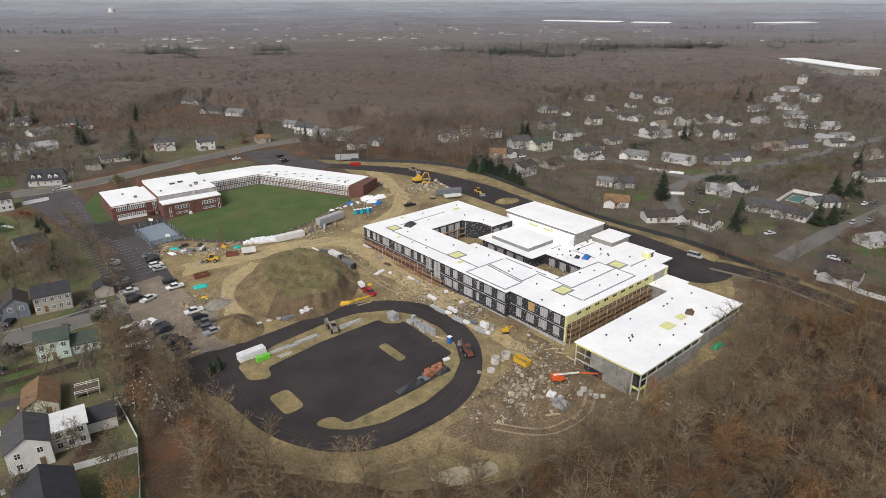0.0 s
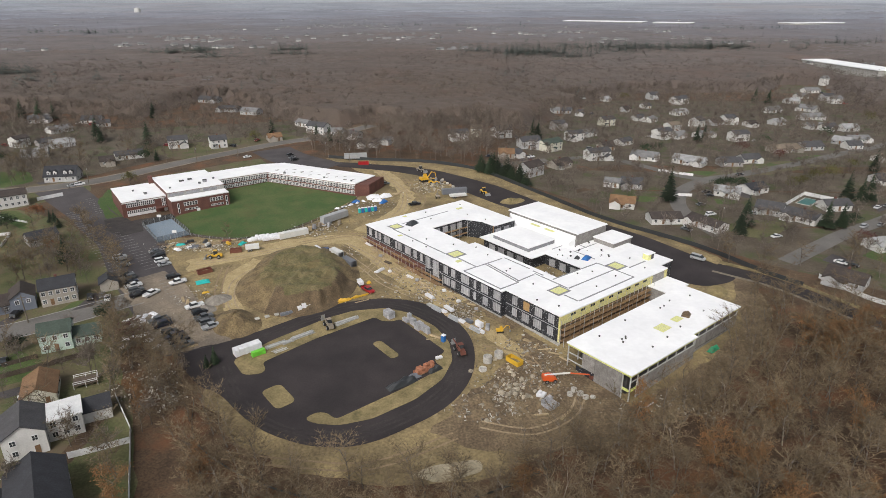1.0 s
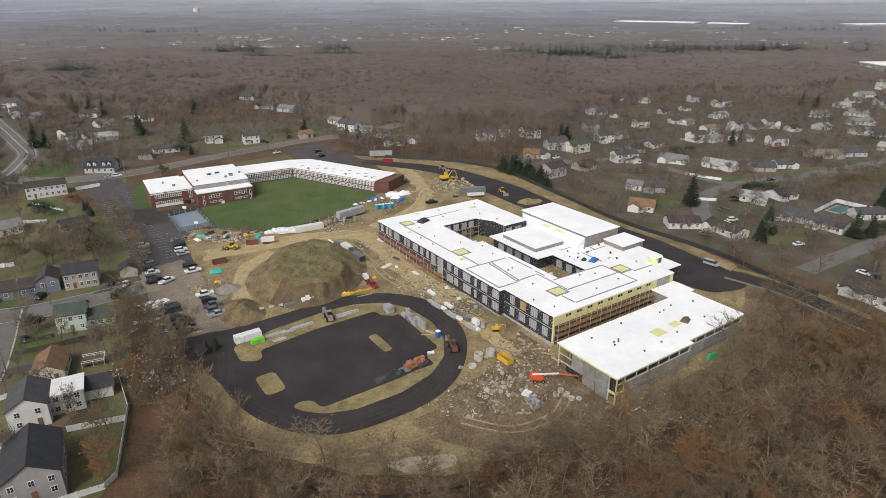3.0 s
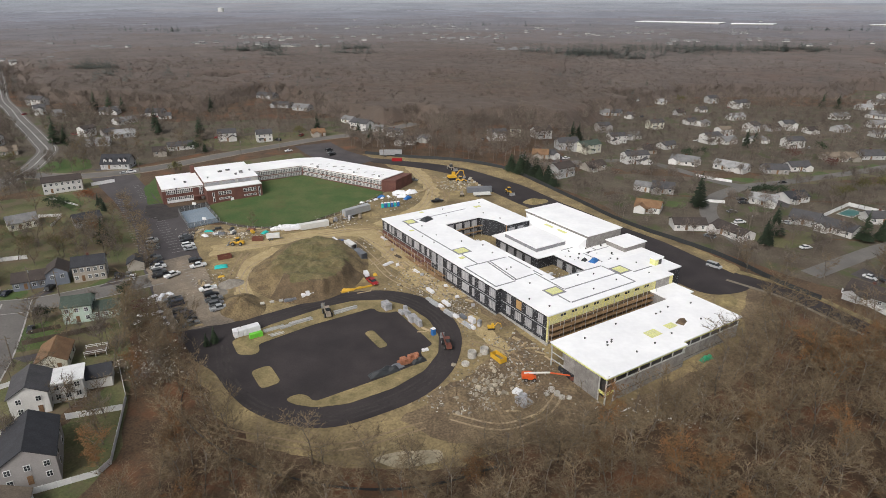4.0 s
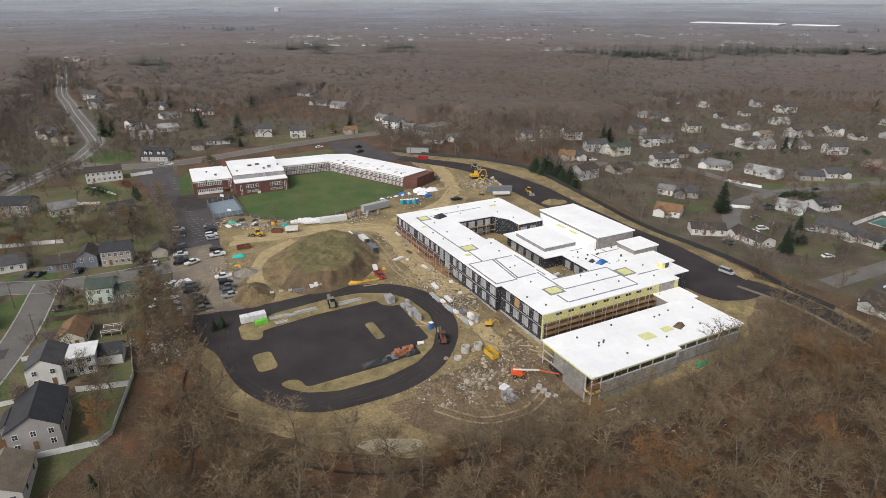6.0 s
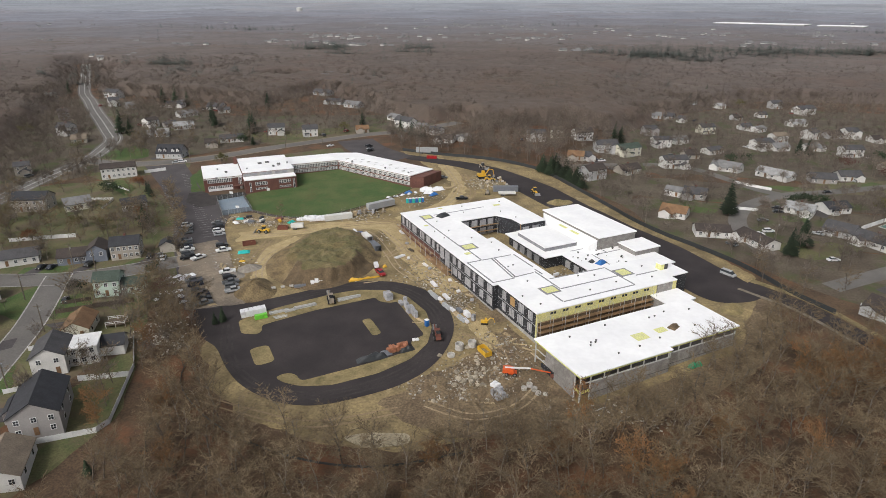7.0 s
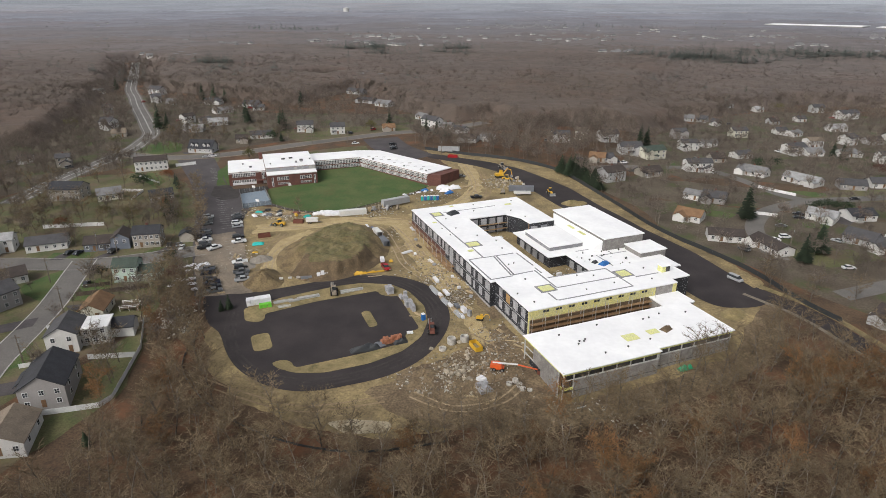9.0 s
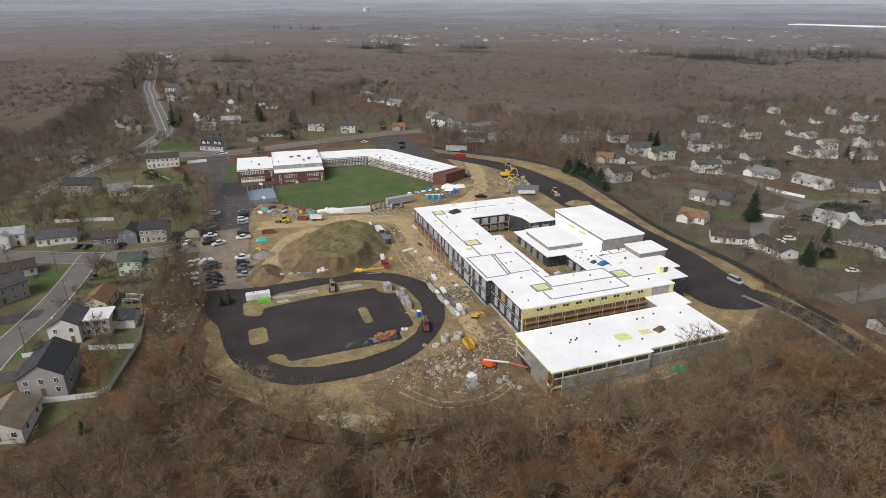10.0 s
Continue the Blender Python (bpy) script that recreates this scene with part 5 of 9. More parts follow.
for a in (-5.2, -2.2, 2.6, 5.4):
    gable_block(cap, a - 0.8, a + 0.8, -4.0, -1.0, 5.2, 0.7, W["white"], R["black"], 0, "y", 0.2)
    part("window", HOUSE_WINDOW, [WHITEPAINT, GLASS], cap, "", Matrix.Translation((a, -4.02, 3.7)) @ Matrix.Diagonal((0.7, 1, 0.8, 1)))
lng = house(-205.5, 265.5, 39, 17.0, 7.5, 2, "white", "dark", "long white two-storey house beside the main road", nw=7)
house(-162.0, 224.5, 48, 10.5, 8.0, 1, "grey", "black", "grey house with dark roof behind bare trees", nw=3)
house(-207.0, 212.0, 20, 15.5, 10.0, 2, "tan", "black", "large tan house with black roof", along="x", nw=5)
house(-188, 218, 50, 11, 9, 1, "cream", "pale", "cream house behind flowering trees")
# houses of the suburb, each with its own make-up of wing, porch, chimney and windows
hr = random.Random(8)
PLACED = []
WORDS = {"white": "white", "tan": "tan", "pale": "pale grey", "cream": "cream", "brown": "brown", "grey": "grey", "blue": "blue", "dark": "dark brown", "green": "dark green", "black": "black", "white_grey": "whitish"}


def suburb_house(x, y, turn, w, d, st, wall, roof):
    if min(math.hypot(x - p[0], y - p[1]) for p in smooth(CURVY)) < 14:
        return
    wing, stack, porch = hr.random() < 0.45, hr.random() < 0.5, hr.random() < 0.4
    words = {1: "single-storey", 2: "two-storey"}[st] + " " + WORDS[wall] + " house with " + WORDS[roof] + " roof" + (" and a gabled wing" if wing else " among bare trees")
    hs = house(x, y, turn, w, d, st, wall, roof, words, far=True, group="houses beyond the site", nw=max(2, int(w / 3.2)), chimney=stack, rise=d * hr.uniform(0.2, 0.3))
    if wing:
        a = hr.choice((-1, 1)) * (w / 2 - 2.6)
        h = 2.45 * max(1, st - hr.randint(0, 1)) + 0.2
        gable_block(hs, a - 2.4, a + 2.4, -d / 2 - hr.uniform(1.6, 3.2), 0.5, h, 1.35, W[wall], R[roof], 0, "y", 0.3)
    if porch:
        a = -w / 4 if not wing else 0.0
        part("porch_roof", Shape().hull([(a - 1.6, -d / 2 - 1.7, 2.3), (a + 1.6, -d / 2 - 1.7, 2.3), (a + 1.6, -d / 2, 2.5), (a - 1.6, -d / 2, 2.5)], [(a - 1.6, -d / 2 - 1.7, 2.42), (a + 1.6, -d / 2 - 1.7, 2.42), (a + 1.6, -d / 2, 2.75), (a - 1.6, -d / 2, 2.75)]), R[roof], hs)
        part("porch_step", Shape().box(a - 1.5, a + 1.5, -d / 2 - 1.6, -d / 2, -0.6, 0.3), CONCRETE, hs)
        for dx in (-1.45, 1.45):
            part("porch_post", Shape().box(a + dx - 0.07, a + dx + 0.07, -d / 2 - 1.6, -d / 2 - 1.46, 0.3, 2.32), WHITEPAINT, hs)
    PLACED.append((x, y))
    return hs


suburb_house(61.7, 388.2, 41, 15.5, 8, 2, "cream", "green")
suburb_house(43.3, 324.3, 44, 12.0, 9, 2, "pale", "dark")
suburb_house(61.6, 342.2, 39, 12.5, 8, 1, "tan", "dark")
suburb_house(87.3, 365.9, 23, 14.2, 8, 2, "white", "grey")
suburb_house(116.3, 366.9, -31, 15.5, 8, 1, "white", "pale")
suburb_house(139.0, 355.6, -37, 18.1, 8, 1, "white", "white_grey")
suburb_house(93.2, 306.6, -13, 10.5, 9, 1, "grey", "grey")
suburb_house(83.9, 307.7, -22, 7.7, 7, 1, "white", "pale")
suburb_house(81.7, 276.3, -19, 11.1, 8, 1, "white", "brown")
suburb_house(94.6, 255.6, 5, 13.4, 8, 1, "white", "dark")
suburb_house(111.0, 249.5, -58, 15.7, 8, 1, "white", "dark")
suburb_house(136.7, 294.1, -24, 11.8, 8, 1, "white", "white_grey")
suburb_house(151.6, 300.1, 24, 11.5, 9, 1, "white", "black")
suburb_house(146.2, 269.1, -34, 11.2, 9, 1, "pale", "grey")
suburb_house(156.0, 259.3, -50, 13.6, 9, 1, "white", "grey")
suburb_house(83.8, 427.4, 23, 11.6, 8, 2, "white", "grey")
suburb_house(96.4, 444.7, 23, 10.8, 8, 1, "white", "pale")
suburb_house(118.7, 487.9, 23, 10.7, 9, 2, "cream", "grey")
suburb_house(78.0, 467.9, 25, 9.5, 8, 2, "grey", "grey")
suburb_house(99.0, 395.7, 23, 8.6, 9, 1, "tan", "dark")
suburb_house(114.3, 413.4, 39, 11.6, 8, 1, "white", "grey")
suburb_house(147.3, 438.0, 31, 12.1, 9, 2, "white", "grey")
suburb_house(158.0, 437.7, 23, 10.8, 8, 1, "white", "pale")
suburb_house(162.9, 465.3, 29, 10.4, 8, 2, "white", "tan")
suburb_house(196.0, 636.3, 21, 10.0, 9, 2, "pale", "grey")
suburb_house(213.3, 607.7, 34, 17.5, 10, 2, "white", "grey")
suburb_house(192.1, 540.6, 27, 13.5, 9, 1, "white", "white_grey")
suburb_house(187.9, 485.4, 45, 9.3, 9, 2, "white", "grey")
suburb_house(177.5, 443.1, 38, 12.4, 9, 1, "white", "pale")
suburb_house(146.6, 623.1, 23, 7.7, 9, 1, "white", "white_grey")
suburb_house(119.9, 627.1, 8, 12.9, 9, 1, "pale", "pale")
suburb_house(97.3, 547.4, -21, 7.7, 8, 1, "pale", "grey")
suburb_house(106.4, 534.7, -19, 7.5, 8, 1, "white", "grey")
suburb_house(87.0, 548.1, -1, 7.5, 8, 1, "pale", "pale")
suburb_house(160.6, 352.9, 3, 12.3, 9, 1, "grey", "grey")
suburb_house(149.6, 511.6, 22, 8.4, 8, 1, "white", "grey")
suburb_house(157.7, 505.5, 47, 9.9, 8, 1, "white", "pale")
suburb_house(150.5, 557.1, 23, 7.5, 8, 1, "pale", "dark")
suburb_house(173.4, 577.9, 23, 7.5, 8, 1, "white", "grey")
suburb_house(314.0, 565.7, -57, 15.8, 10, 1, "white", "pale")
suburb_house(278.2, 557.2, 25, 15.6, 9, 1, "white", "pale")
suburb_house(322.9, 614.0, 12, 12.5, 9, 1, "white", "white_grey")
suburb_house(348.6, 648.1, 12, 11.5, 9, 1, "white", "pale")
suburb_house(376.9, 685.3, 11, 16.9, 10, 1, "white", "pale")
suburb_house(366.0, 632.9, 10, 11.4, 9, 2, "pale", "grey")
suburb_house(363.9, 614.1, 9, 9.5, 9, 2, "white", "pale")
suburb_house(293.2, 521.4, 10, 18.8, 9, 1, "white", "pale")
suburb_house(254.5, 496.6, 28, 11.0, 9, 1, "pale", "white_grey")
suburb_house(274.8, 479.5, 10, 14.7, 9, 1, "white", "pale")
suburb_house(280.9, 472.1, 24, 11.8, 9, 1, "white", "grey")
suburb_house(294.7, 470.1, 8, 12.1, 9, 1, "white", "white_grey")
suburb_house(210.6, 393.6, 12, 19.0, 9, 1, "tan", "tan")
suburb_house(230.9, 400.8, 10, 14.1, 9, 1, "pale", "grey")
suburb_house(262.8, 420.4, -49, 10.7, 9, 1, "pale", "white_grey")
suburb_house(276.4, 428.1, 7, 15.4, 9, 1, "white", "pale")
suburb_house(260.1, 404.9, 7, 9.9, 8, 1, "white", "grey")
suburb_house(258.9, 368.2, 25, 15.1, 9, 1, "white", "tan")
suburb_house(226.7, 317.4, 4, 12.4, 9, 1, "white", "grey")
suburb_house(177.9, 275.1, 7, 12.2, 8, 1, "white", "grey")
suburb_house(170.2, 228.3, 15, 8.8, 9, 1, "white", "white_grey")
suburb_house(175.5, 361.8, 15, 11.8, 8, 1, "white", "grey")
suburb_house(216.9, 498.2, 17, 9.1, 9, 2, "white", "grey")
suburb_house(230.0, 486.8, 15, 8.5, 9, 1, "white", "dark")
suburb_house(196.9, 429.4, 19, 12.4, 8, 2, "white", "grey")
suburb_house(204.6, 493.6, 27, 11.4, 8, 1, "pale", "dark")
suburb_house(140.0, 197.0, -44, 12.3, 9, 1, "pale", "dark")
# towards the main road and the winding road
suburb_house(-176.5, 153.5, 40, 9.5, 8, 2, "white", "white_grey")
suburb_house(-93.5, 422.6, -27, 15.3, 8, 2, "white", "grey")
suburb_house(-80.0, 418.5, 0, 7.5, 8, 1, "white", "pale")
suburb_house(-66.8, 407.7, -20, 9.8, 8, 1, "white", "grey")
suburb_house(-53.5, 383.7, 0, 12.4, 8, 1, "white", "dark")
suburb_house(-42.9, 392.1, -12, 7.9, 8, 1, "white", "pale")
suburb_house(3.6, 403.2, 17, 11.6, 9, 2, "white", "grey")
suburb_house(32.6, 417.3, 29, 11.9, 9, 2, "white", "dark")
suburb_house(15.5, 418.5, 0, 7.5, 8, 2, "cream", "tan")
suburb_house(32.4, 359.8, 1, 9.1, 8, 1, "tan", "brown")
suburb_house(48.6, 389.5, 22, 13.4, 8, 2, "pale", "grey")
suburb_house(37.2, 362.2, 34, 7.5, 7, 1, "white", "grey")
suburb_house(-312.9, 339.8, 9, 9.4, 9, 2, "white", "grey")
suburb_house(-274.2, 376.5, 70, 8.8, 8, 2, "white", "dark")
suburb_house(-260.0, 379.1, 54, 8.3, 8, 1, "grey", "grey")
suburb_house(-367.2, 445.4, 51, 8.2, 9, 2, "white", "grey")
suburb_house(-347.0, 441.1, 54, 7.6, 9, 1, "pale", "pale")
suburb_house(-189.5, 348.9, 36, 14.8, 9, 1, "white", "grey")
suburb_house(-172.5, 377.0, 29, 11.3, 8, 2, "white", "grey")
suburb_house(-147.4, 378.1, 31, 9.8, 8, 2, "white", "grey")
suburb_house(-276.2, 420.6, 61, 14.9, 9, 1, "white", "pale")
suburb_house(-247.0, 350.9, 25, 13.6, 8, 1, "pale", "white_grey")
suburb_house(-271.2, 453.9, 10, 13.7, 9, 1, "white", "grey")
suburb_house(-361.7, 386.3, 46, 7.5, 9, 2, "grey", "dark")
suburb_house(-370.0, 424.4, 45, 8.8, 9, 1, "pale", "grey")
suburb_house(-405.8, 459.0, 11, 11.1, 9, 1, "white", "pale")
suburb_house(-312.3, 455.2, 17, 14.5, 8, 1, "white", "grey")
suburb_house(-246.6, 376.7, 41, 13.6, 8, 1, "pale", "white_grey")
suburb_house(-194.7, 334.3, 34, 7.5, 8, 1, "tan", "dark")
suburb_house(-256.6, 442.7, 27, 8.9, 8, 1, "white", "grey")
suburb_house(-289.9, 255.0, 40, 7.5, 8, 1, "white", "dark")
suburb_house(-261.5, 256.8, 43, 7.5, 8, 2, "tan", "grey")
suburb_house(-246.6, 230.2, 44, 7.5, 9, 2, "tan", "grey")
suburb_house(-319.6, 344.8, 52, 8.0, 8, 2, "white", "dark")
suburb_house(-286.4, 322.9, 39, 9.0, 9, 1, "tan", "tan")
suburb_house(-109.6, 447.5, -32, 11.4, 8, 1, "white", "pale")
suburb_house(-186.6, 507.4, -14, 17.1, 9, 1, "pale", "grey")
suburb_house(-164.2, 495.0, -16, 15.2, 9, 1, "pale", "pale")
suburb_house(-221.1, 554.8, -13, 18.8, 9, 1, "pale", "grey")
suburb_house(-403.6, 486.8, -9, 16.9, 9, 2, "white", "grey")
suburb_house(-315.1, 461.8, 17, 10.9, 9, 1, "white", "pale")
suburb_house(-459.1, 468.5, 64, 10.0, 9, 1, "white", "pale")
suburb_house(-314.0, 648.7, 17, 12.9, 10, 1, "white", "white_grey")
suburb_house(-117.6, 398.3, 29, 8.8, 8, 1, "tan", "brown")


# ---- vehicles ----
def paint(name, c, rough=0.35):
    m = mat(name, c, tuple(v * 0.9 for v in c), 2, 0.4, rough, amount=0.05)
    return m


PAINT = {"black": paint("black_paint", (0.012, 0.012, 0.015)), "white": paint("white_body_paint", (0.70, 0.70, 0.70)), "silver": paint("silver_paint", (0.33, 0.34, 0.35)), "grey": paint("grey_body_paint", (0.10, 0.105, 0.11)), "red": paint("red_paint", (0.30, 0.012, 0.015)),
         "blue": paint("blue_paint", (0.03, 0.06, 0.15)), "navy": paint("navy_paint", (0.018, 0.022, 0.04)), "tan": paint("tan_paint", (0.26, 0.22, 0.17)), "yellow": paint("machine_yellow", (0.60, 0.36, 0.03), 0.5), "orange": paint("machine_orange", (0.62, 0.10, 0.02), 0.5),
         "teal": paint("teal_sheet", (0.02, 0.42, 0.38), 0.7), "green": paint("bright_green", (0.16, 0.55, 0.05), 0.6), "lime": paint("machine_green", (0.02, 0.25, 0.12), 0.5), "dirtred": paint("rusty_red", (0.15, 0.052, 0.034), 0.7), "tarp": paint("blue_tarp", (0.02, 0.13, 0.38), 0.6),
         "wrap": paint("white_wrap", (0.72, 0.72, 0.74), 0.5), "dark": paint("dark_tarp", (0.03, 0.033, 0.036), 0.6), "box": paint("trailer_white", (0.62, 0.62, 0.60), 0.5), "greybox": paint("container_grey", (0.15, 0.16, 0.18), 0.6)}
LAMP = mat("lamp_glass", (0.6, 0.6, 0.58), None, 1, 0.2, 0.2)
REDLAMP = mat("red_lamp", (0.35, 0.01, 0.01), None, 1, 0.2, 0.3)
WHEEL = Shape().tube((0, -0.12, 0), (0, 0.12, 0), 0.34, 0.34, 12)
WHEEL.slot = 1
WHEEL = WHEEL.tube((0, -0.125, 0), (0, 0.125, 0), 0.2, 0.2, 8).mesh("wheel")


def profile(sh, pts, y0, y1, pinch=0.0):
    """A side view (x, z) drawn out across from y0 to y1; pinch narrows its upper points."""
    top = max(p[1] for p in pts)
    k = [pinch * p[1] / top for p in pts]
    return sh.hull([(x, y0 + k[i], z) for i, (x, z) in enumerate(pts)][::-1], [(x, y1 - k[i], z) for i, (x, z) in enumerate(pts)][::-1])


BODY = {
    "car": (4.6, 1.8, [(-2.25, 0.3), (2.25, 0.3), (2.32, 0.6), (2.15, 0.78), (1.0, 0.92), (-1.5, 0.97), (-2.25, 0.92), (-2.32, 0.6)], (-1.65, 1.0, 0.93, -1.1, 0.35, 1.42)),
    "suv": (4.8, 1.9, [(-2.35, 0.35), (2.35, 0.35), (2.42, 0.75), (2.25, 0.98), (1.1, 1.10), (-2.3, 1.15), (-2.42, 0.75)], (-2.3, 1.15, 1.08, -2.1, 0.5, 1.74)),
    "pickup": (5.8, 2.0, [(-2.85, 0.45), (2.8, 0.45), (2.9, 0.85), (2.75, 1.08), (1.4, 1.18), (-0.9, 1.18), (-0.9, 0.75), (-2.75, 0.75), (-2.75, 1.12), (-2.88, 1.12)], (-0.95, 1.5, 1.15, -0.8, 0.9, 1.85)),
    "van": (5.4, 2.0, [(-2.65, 0.4), (2.6, 0.4), (2.7, 0.8), (2.5, 1.1), (1.9, 1.25), (-2.6, 1.3), (-2.7, 0.8)], (-2.6, 2.0, 1.22, -2.5, 1.1, 2.05)),
}
MODELS = {}


def vehicle(kind, colour, x, y, turn, label=None, group="parked vehicles"):
    key = (kind, colour)
    L, w, prof, (c0, c1, z0, t0, t1, z1) = BODY[kind]
    if key not in MODELS:
        body = profile(Shape(), prof, -w / 2, w / 2, 0.05)
        if kind == "pickup":
            body.box(-2.8, -0.9, -w / 2 + 0.02, -w / 2 + 0.1, 0.75, 1.15).box(-2.8, -0.9, w / 2 - 0.1, w / 2 - 0.02, 0.75, 1.15)
        glass = Shape().hull([(c0, -w / 2 + 0.08, z0), (c1, -w / 2 + 0.08, z0), (c1, w / 2 - 0.08, z0), (c0, w / 2 - 0.08, z0)], [(t0, -w / 2 + 0.25, z1), (t1, -w / 2 + 0.25, z1), (t1, w / 2 - 0.25, z1), (t0, w / 2 - 0.25, z1)])
        roof = Shape().box(t0 - 0.02, t1 + 0.02, -w / 2 + 0.22, w / 2 - 0.22, z1 - 0.03, z1 + 0.05)
        MODELS[key] = (body.mesh("body"), glass.mesh("windows_band"), roof.mesh("roof"))
    me = MODELS[key]
    z = g(x, y) + 0.16
    ob = thing({"car": "car", "suv": "car", "pickup": "pickup_truck", "van": "van"}[kind], pose(x, y, z, 0, 0, turn), label or {"car": f"{colour} saloon car parked on the ground", "suv": f"{colour} sport utility car parked on the ground", "pickup": f"{colour} pickup truck parked on the ground", "van": f"{colour} passenger van parked on the ground"}[kind],
               {"car": "car", "suv": "car", "pickup": "pickup truck", "van": "van"}[kind], group)
    part("body", me[0], PAINT[colour], ob)
    part("glasshouse", me[1], GLASS, ob)
    part("roof", me[2], PAINT[colour], ob)
    for sx in (-L * 0.31, L * 0.32):
        for sy in (-w / 2 + 0.1, w / 2 - 0.1):
            part("wheel", WHEEL, [RUBBER, STEEL], ob, "", Matrix.Translation((sx, sy, 0.34)))
    for sy in (-w / 2 + 0.3, w / 2 - 0.3):
        part("headlight", HEADLAMP, LAMP, ob, "", Matrix.Translation((L / 2 - 0.03, sy, 0.72)))
        part("taillight", HEADLAMP, REDLAMP, ob, "", Matrix.Translation((-L / 2 + 0.03, sy, 0.82)))
    return ob


HEADLAMP = Shape().box(-0.06, 0.06, -0.18, 0.18, -0.08, 0.08).mesh("lamp")
LA = 40.7  # the bays run across the car park
for x, y, k, c in ((-122.5, 209.6, "suv", "silver"), (-119.6, 205.2, "suv", "grey"), (-117.4, 202.4, "car", "grey"), (-112.6, 195.2, "car", "black"), (-110.3, 192.4, "suv", "grey"), (-108.0, 189.4, "car", "navy"), (-105.4, 186.0, "pickup", "white"), (-102.8, 182.8, "suv", "grey"), (-100.4, 179.6, "pickup", "black"),
                   (-86.2, 163.4, "pickup", "grey"), (-83.6, 160.6, "van", "navy"), (-79.6, 156.6, "suv", "black"), (-77.2, 154.4, "pickup", "navy"), (-74.8, 152.0, "pickup", "black"), (-72.4, 149.4, "pickup", "grey"),
                   (-111.6, 215.4, "car", "grey"), (-108.6, 211.4, "suv", "black"), (-105.4, 207.2, "suv", "white"), (-102.8, 204.0, "car", "silver"), (-95.0, 193.8, "suv", "black"), (-91.4, 189.4, "pickup", "white"), (-78.6, 172.4, "pickup", "white"), (-75.4, 168.6, "suv", "black"), (-72.8, 165.4, "pickup", "grey"),
                   (-70.6, 162.8, "suv", "grey"), (-68.4, 160.2, "pickup", "silver")):
    vehicle(k, c, x, y, LA + (180 if (x * 7) % 3 > 1.5 else 0))
vehicle("pickup", "white", -96.5, 180.6, 66)
vehicle("van", "silver", 95.6, 215.2, -42, "silver van parked on the service road")
vehicle("pickup", "red", -24.6, 185.4, -48, "red pickup truck beside the loop road")
vehicle("pickup", "blue", -45.2, 217.6, -44, "blue pickup hitched to a white trailer")
for x, y, k, c, t in ((-189, 297, "suv", "white", 40), (-191.5, 294.5, "car", "silver", 40), (-115.6, 177.4, "suv", "black", 120), (-112.4, 179.0, "car", "grey", 120), (-109.6, 177.2, "car", "white", 118), (-101.5, 126.5, "suv", "blue", 20), (-118, 139.5, "car", "black", 122), (-148, 159, "car", "black", 100), (-144.5, 160, "car", "navy", 100), (-132.4, 165.4, "suv", "black", 100),
                      (-125, 104, "suv", "dirtred", 10), (-122, 99, "car", "black", 15), (-15.5, 272.5, "pickup", "black", 30), (-36, 301, "pickup", "black", 10), (-33, 303, "car", "grey", 12), (118, 264, "suv", "white", 20), (186, 253, "car", "silver", 40), (-120, 351, "car", "white", 45), (-96, 356, "suv", "black", 60), (-93, 350, "car", "grey", 60), (-90.5, 345, "suv", "black", 60), (-150, 300, "car", "silver", 40), (176, 226, "suv", "white", 30), (181, 222, "car", "grey", 30), (-100, 123, "suv", "white", 30)):
    vehicle(k, c, x, y, t)
sr = random.Random(77)
for x, y, k, c, t in ((43.3, 361, "suv", "navy", 35), (47.5, 361.5, "car", "white", 35), (109, 258.5, "van", "white", 10), (113.5, 259.5, "car", "white", 15), (118.4, 277.7, "car", "grey", 20), (157.2, 329.5, "car", "black", 28), (198.3, 276, "car", "white", 40), (203.9, 278.3, "car", "grey", 40), (177.3, 250.5, "suv", "silver", 40), (147.3, 213.2, "car", "white", -50), (150.2, 211.2, "car", "black", -50), (135.2, 238.2, "car", "white", 20), (178.8, 357.5, "car", "silver", 35)):
    vehicle(k, c, x, y, t, group="cars by suburban houses")
for k in range(34):
    hx, hy = sr.choice(PLACED)
    vehicle(sr.choice(("car", "suv", "car")), sr.choice(("white", "silver", "black", "grey", "red", "navy")), hx + sr.uniform(8, 11) * sr.choice((-1, 1)), hy + sr.uniform(-5, 5), sr.uniform(0, 180), group="cars by suburban houses")
# bay lines
BAY = Shape().box(0, 5.0, -0.07, 0.07, 0, 0.02).mesh("bay_line")
L0, LD, LE = Vector((-75.9, 143.9)), Vector((-0.652, 0.758)), Vector((0.758, 0.652))
lot_ob = bpy.data.objects["car_park"]
for s0, s1, w0 in ((70, 150, 0.8), (64, 112, 12.0), (140, 166, 11.5), (30, 52, 12.6)):
    q = s0
    while q < s1:
        p = L0 + LD * q + LE * w0
        part("bay_line", BAY, BAYPAINT, lot_ob, "", pose(p.x, p.y, g(p.x, p.y) + 0.16, 0, 0, LA))
        q += 3.0


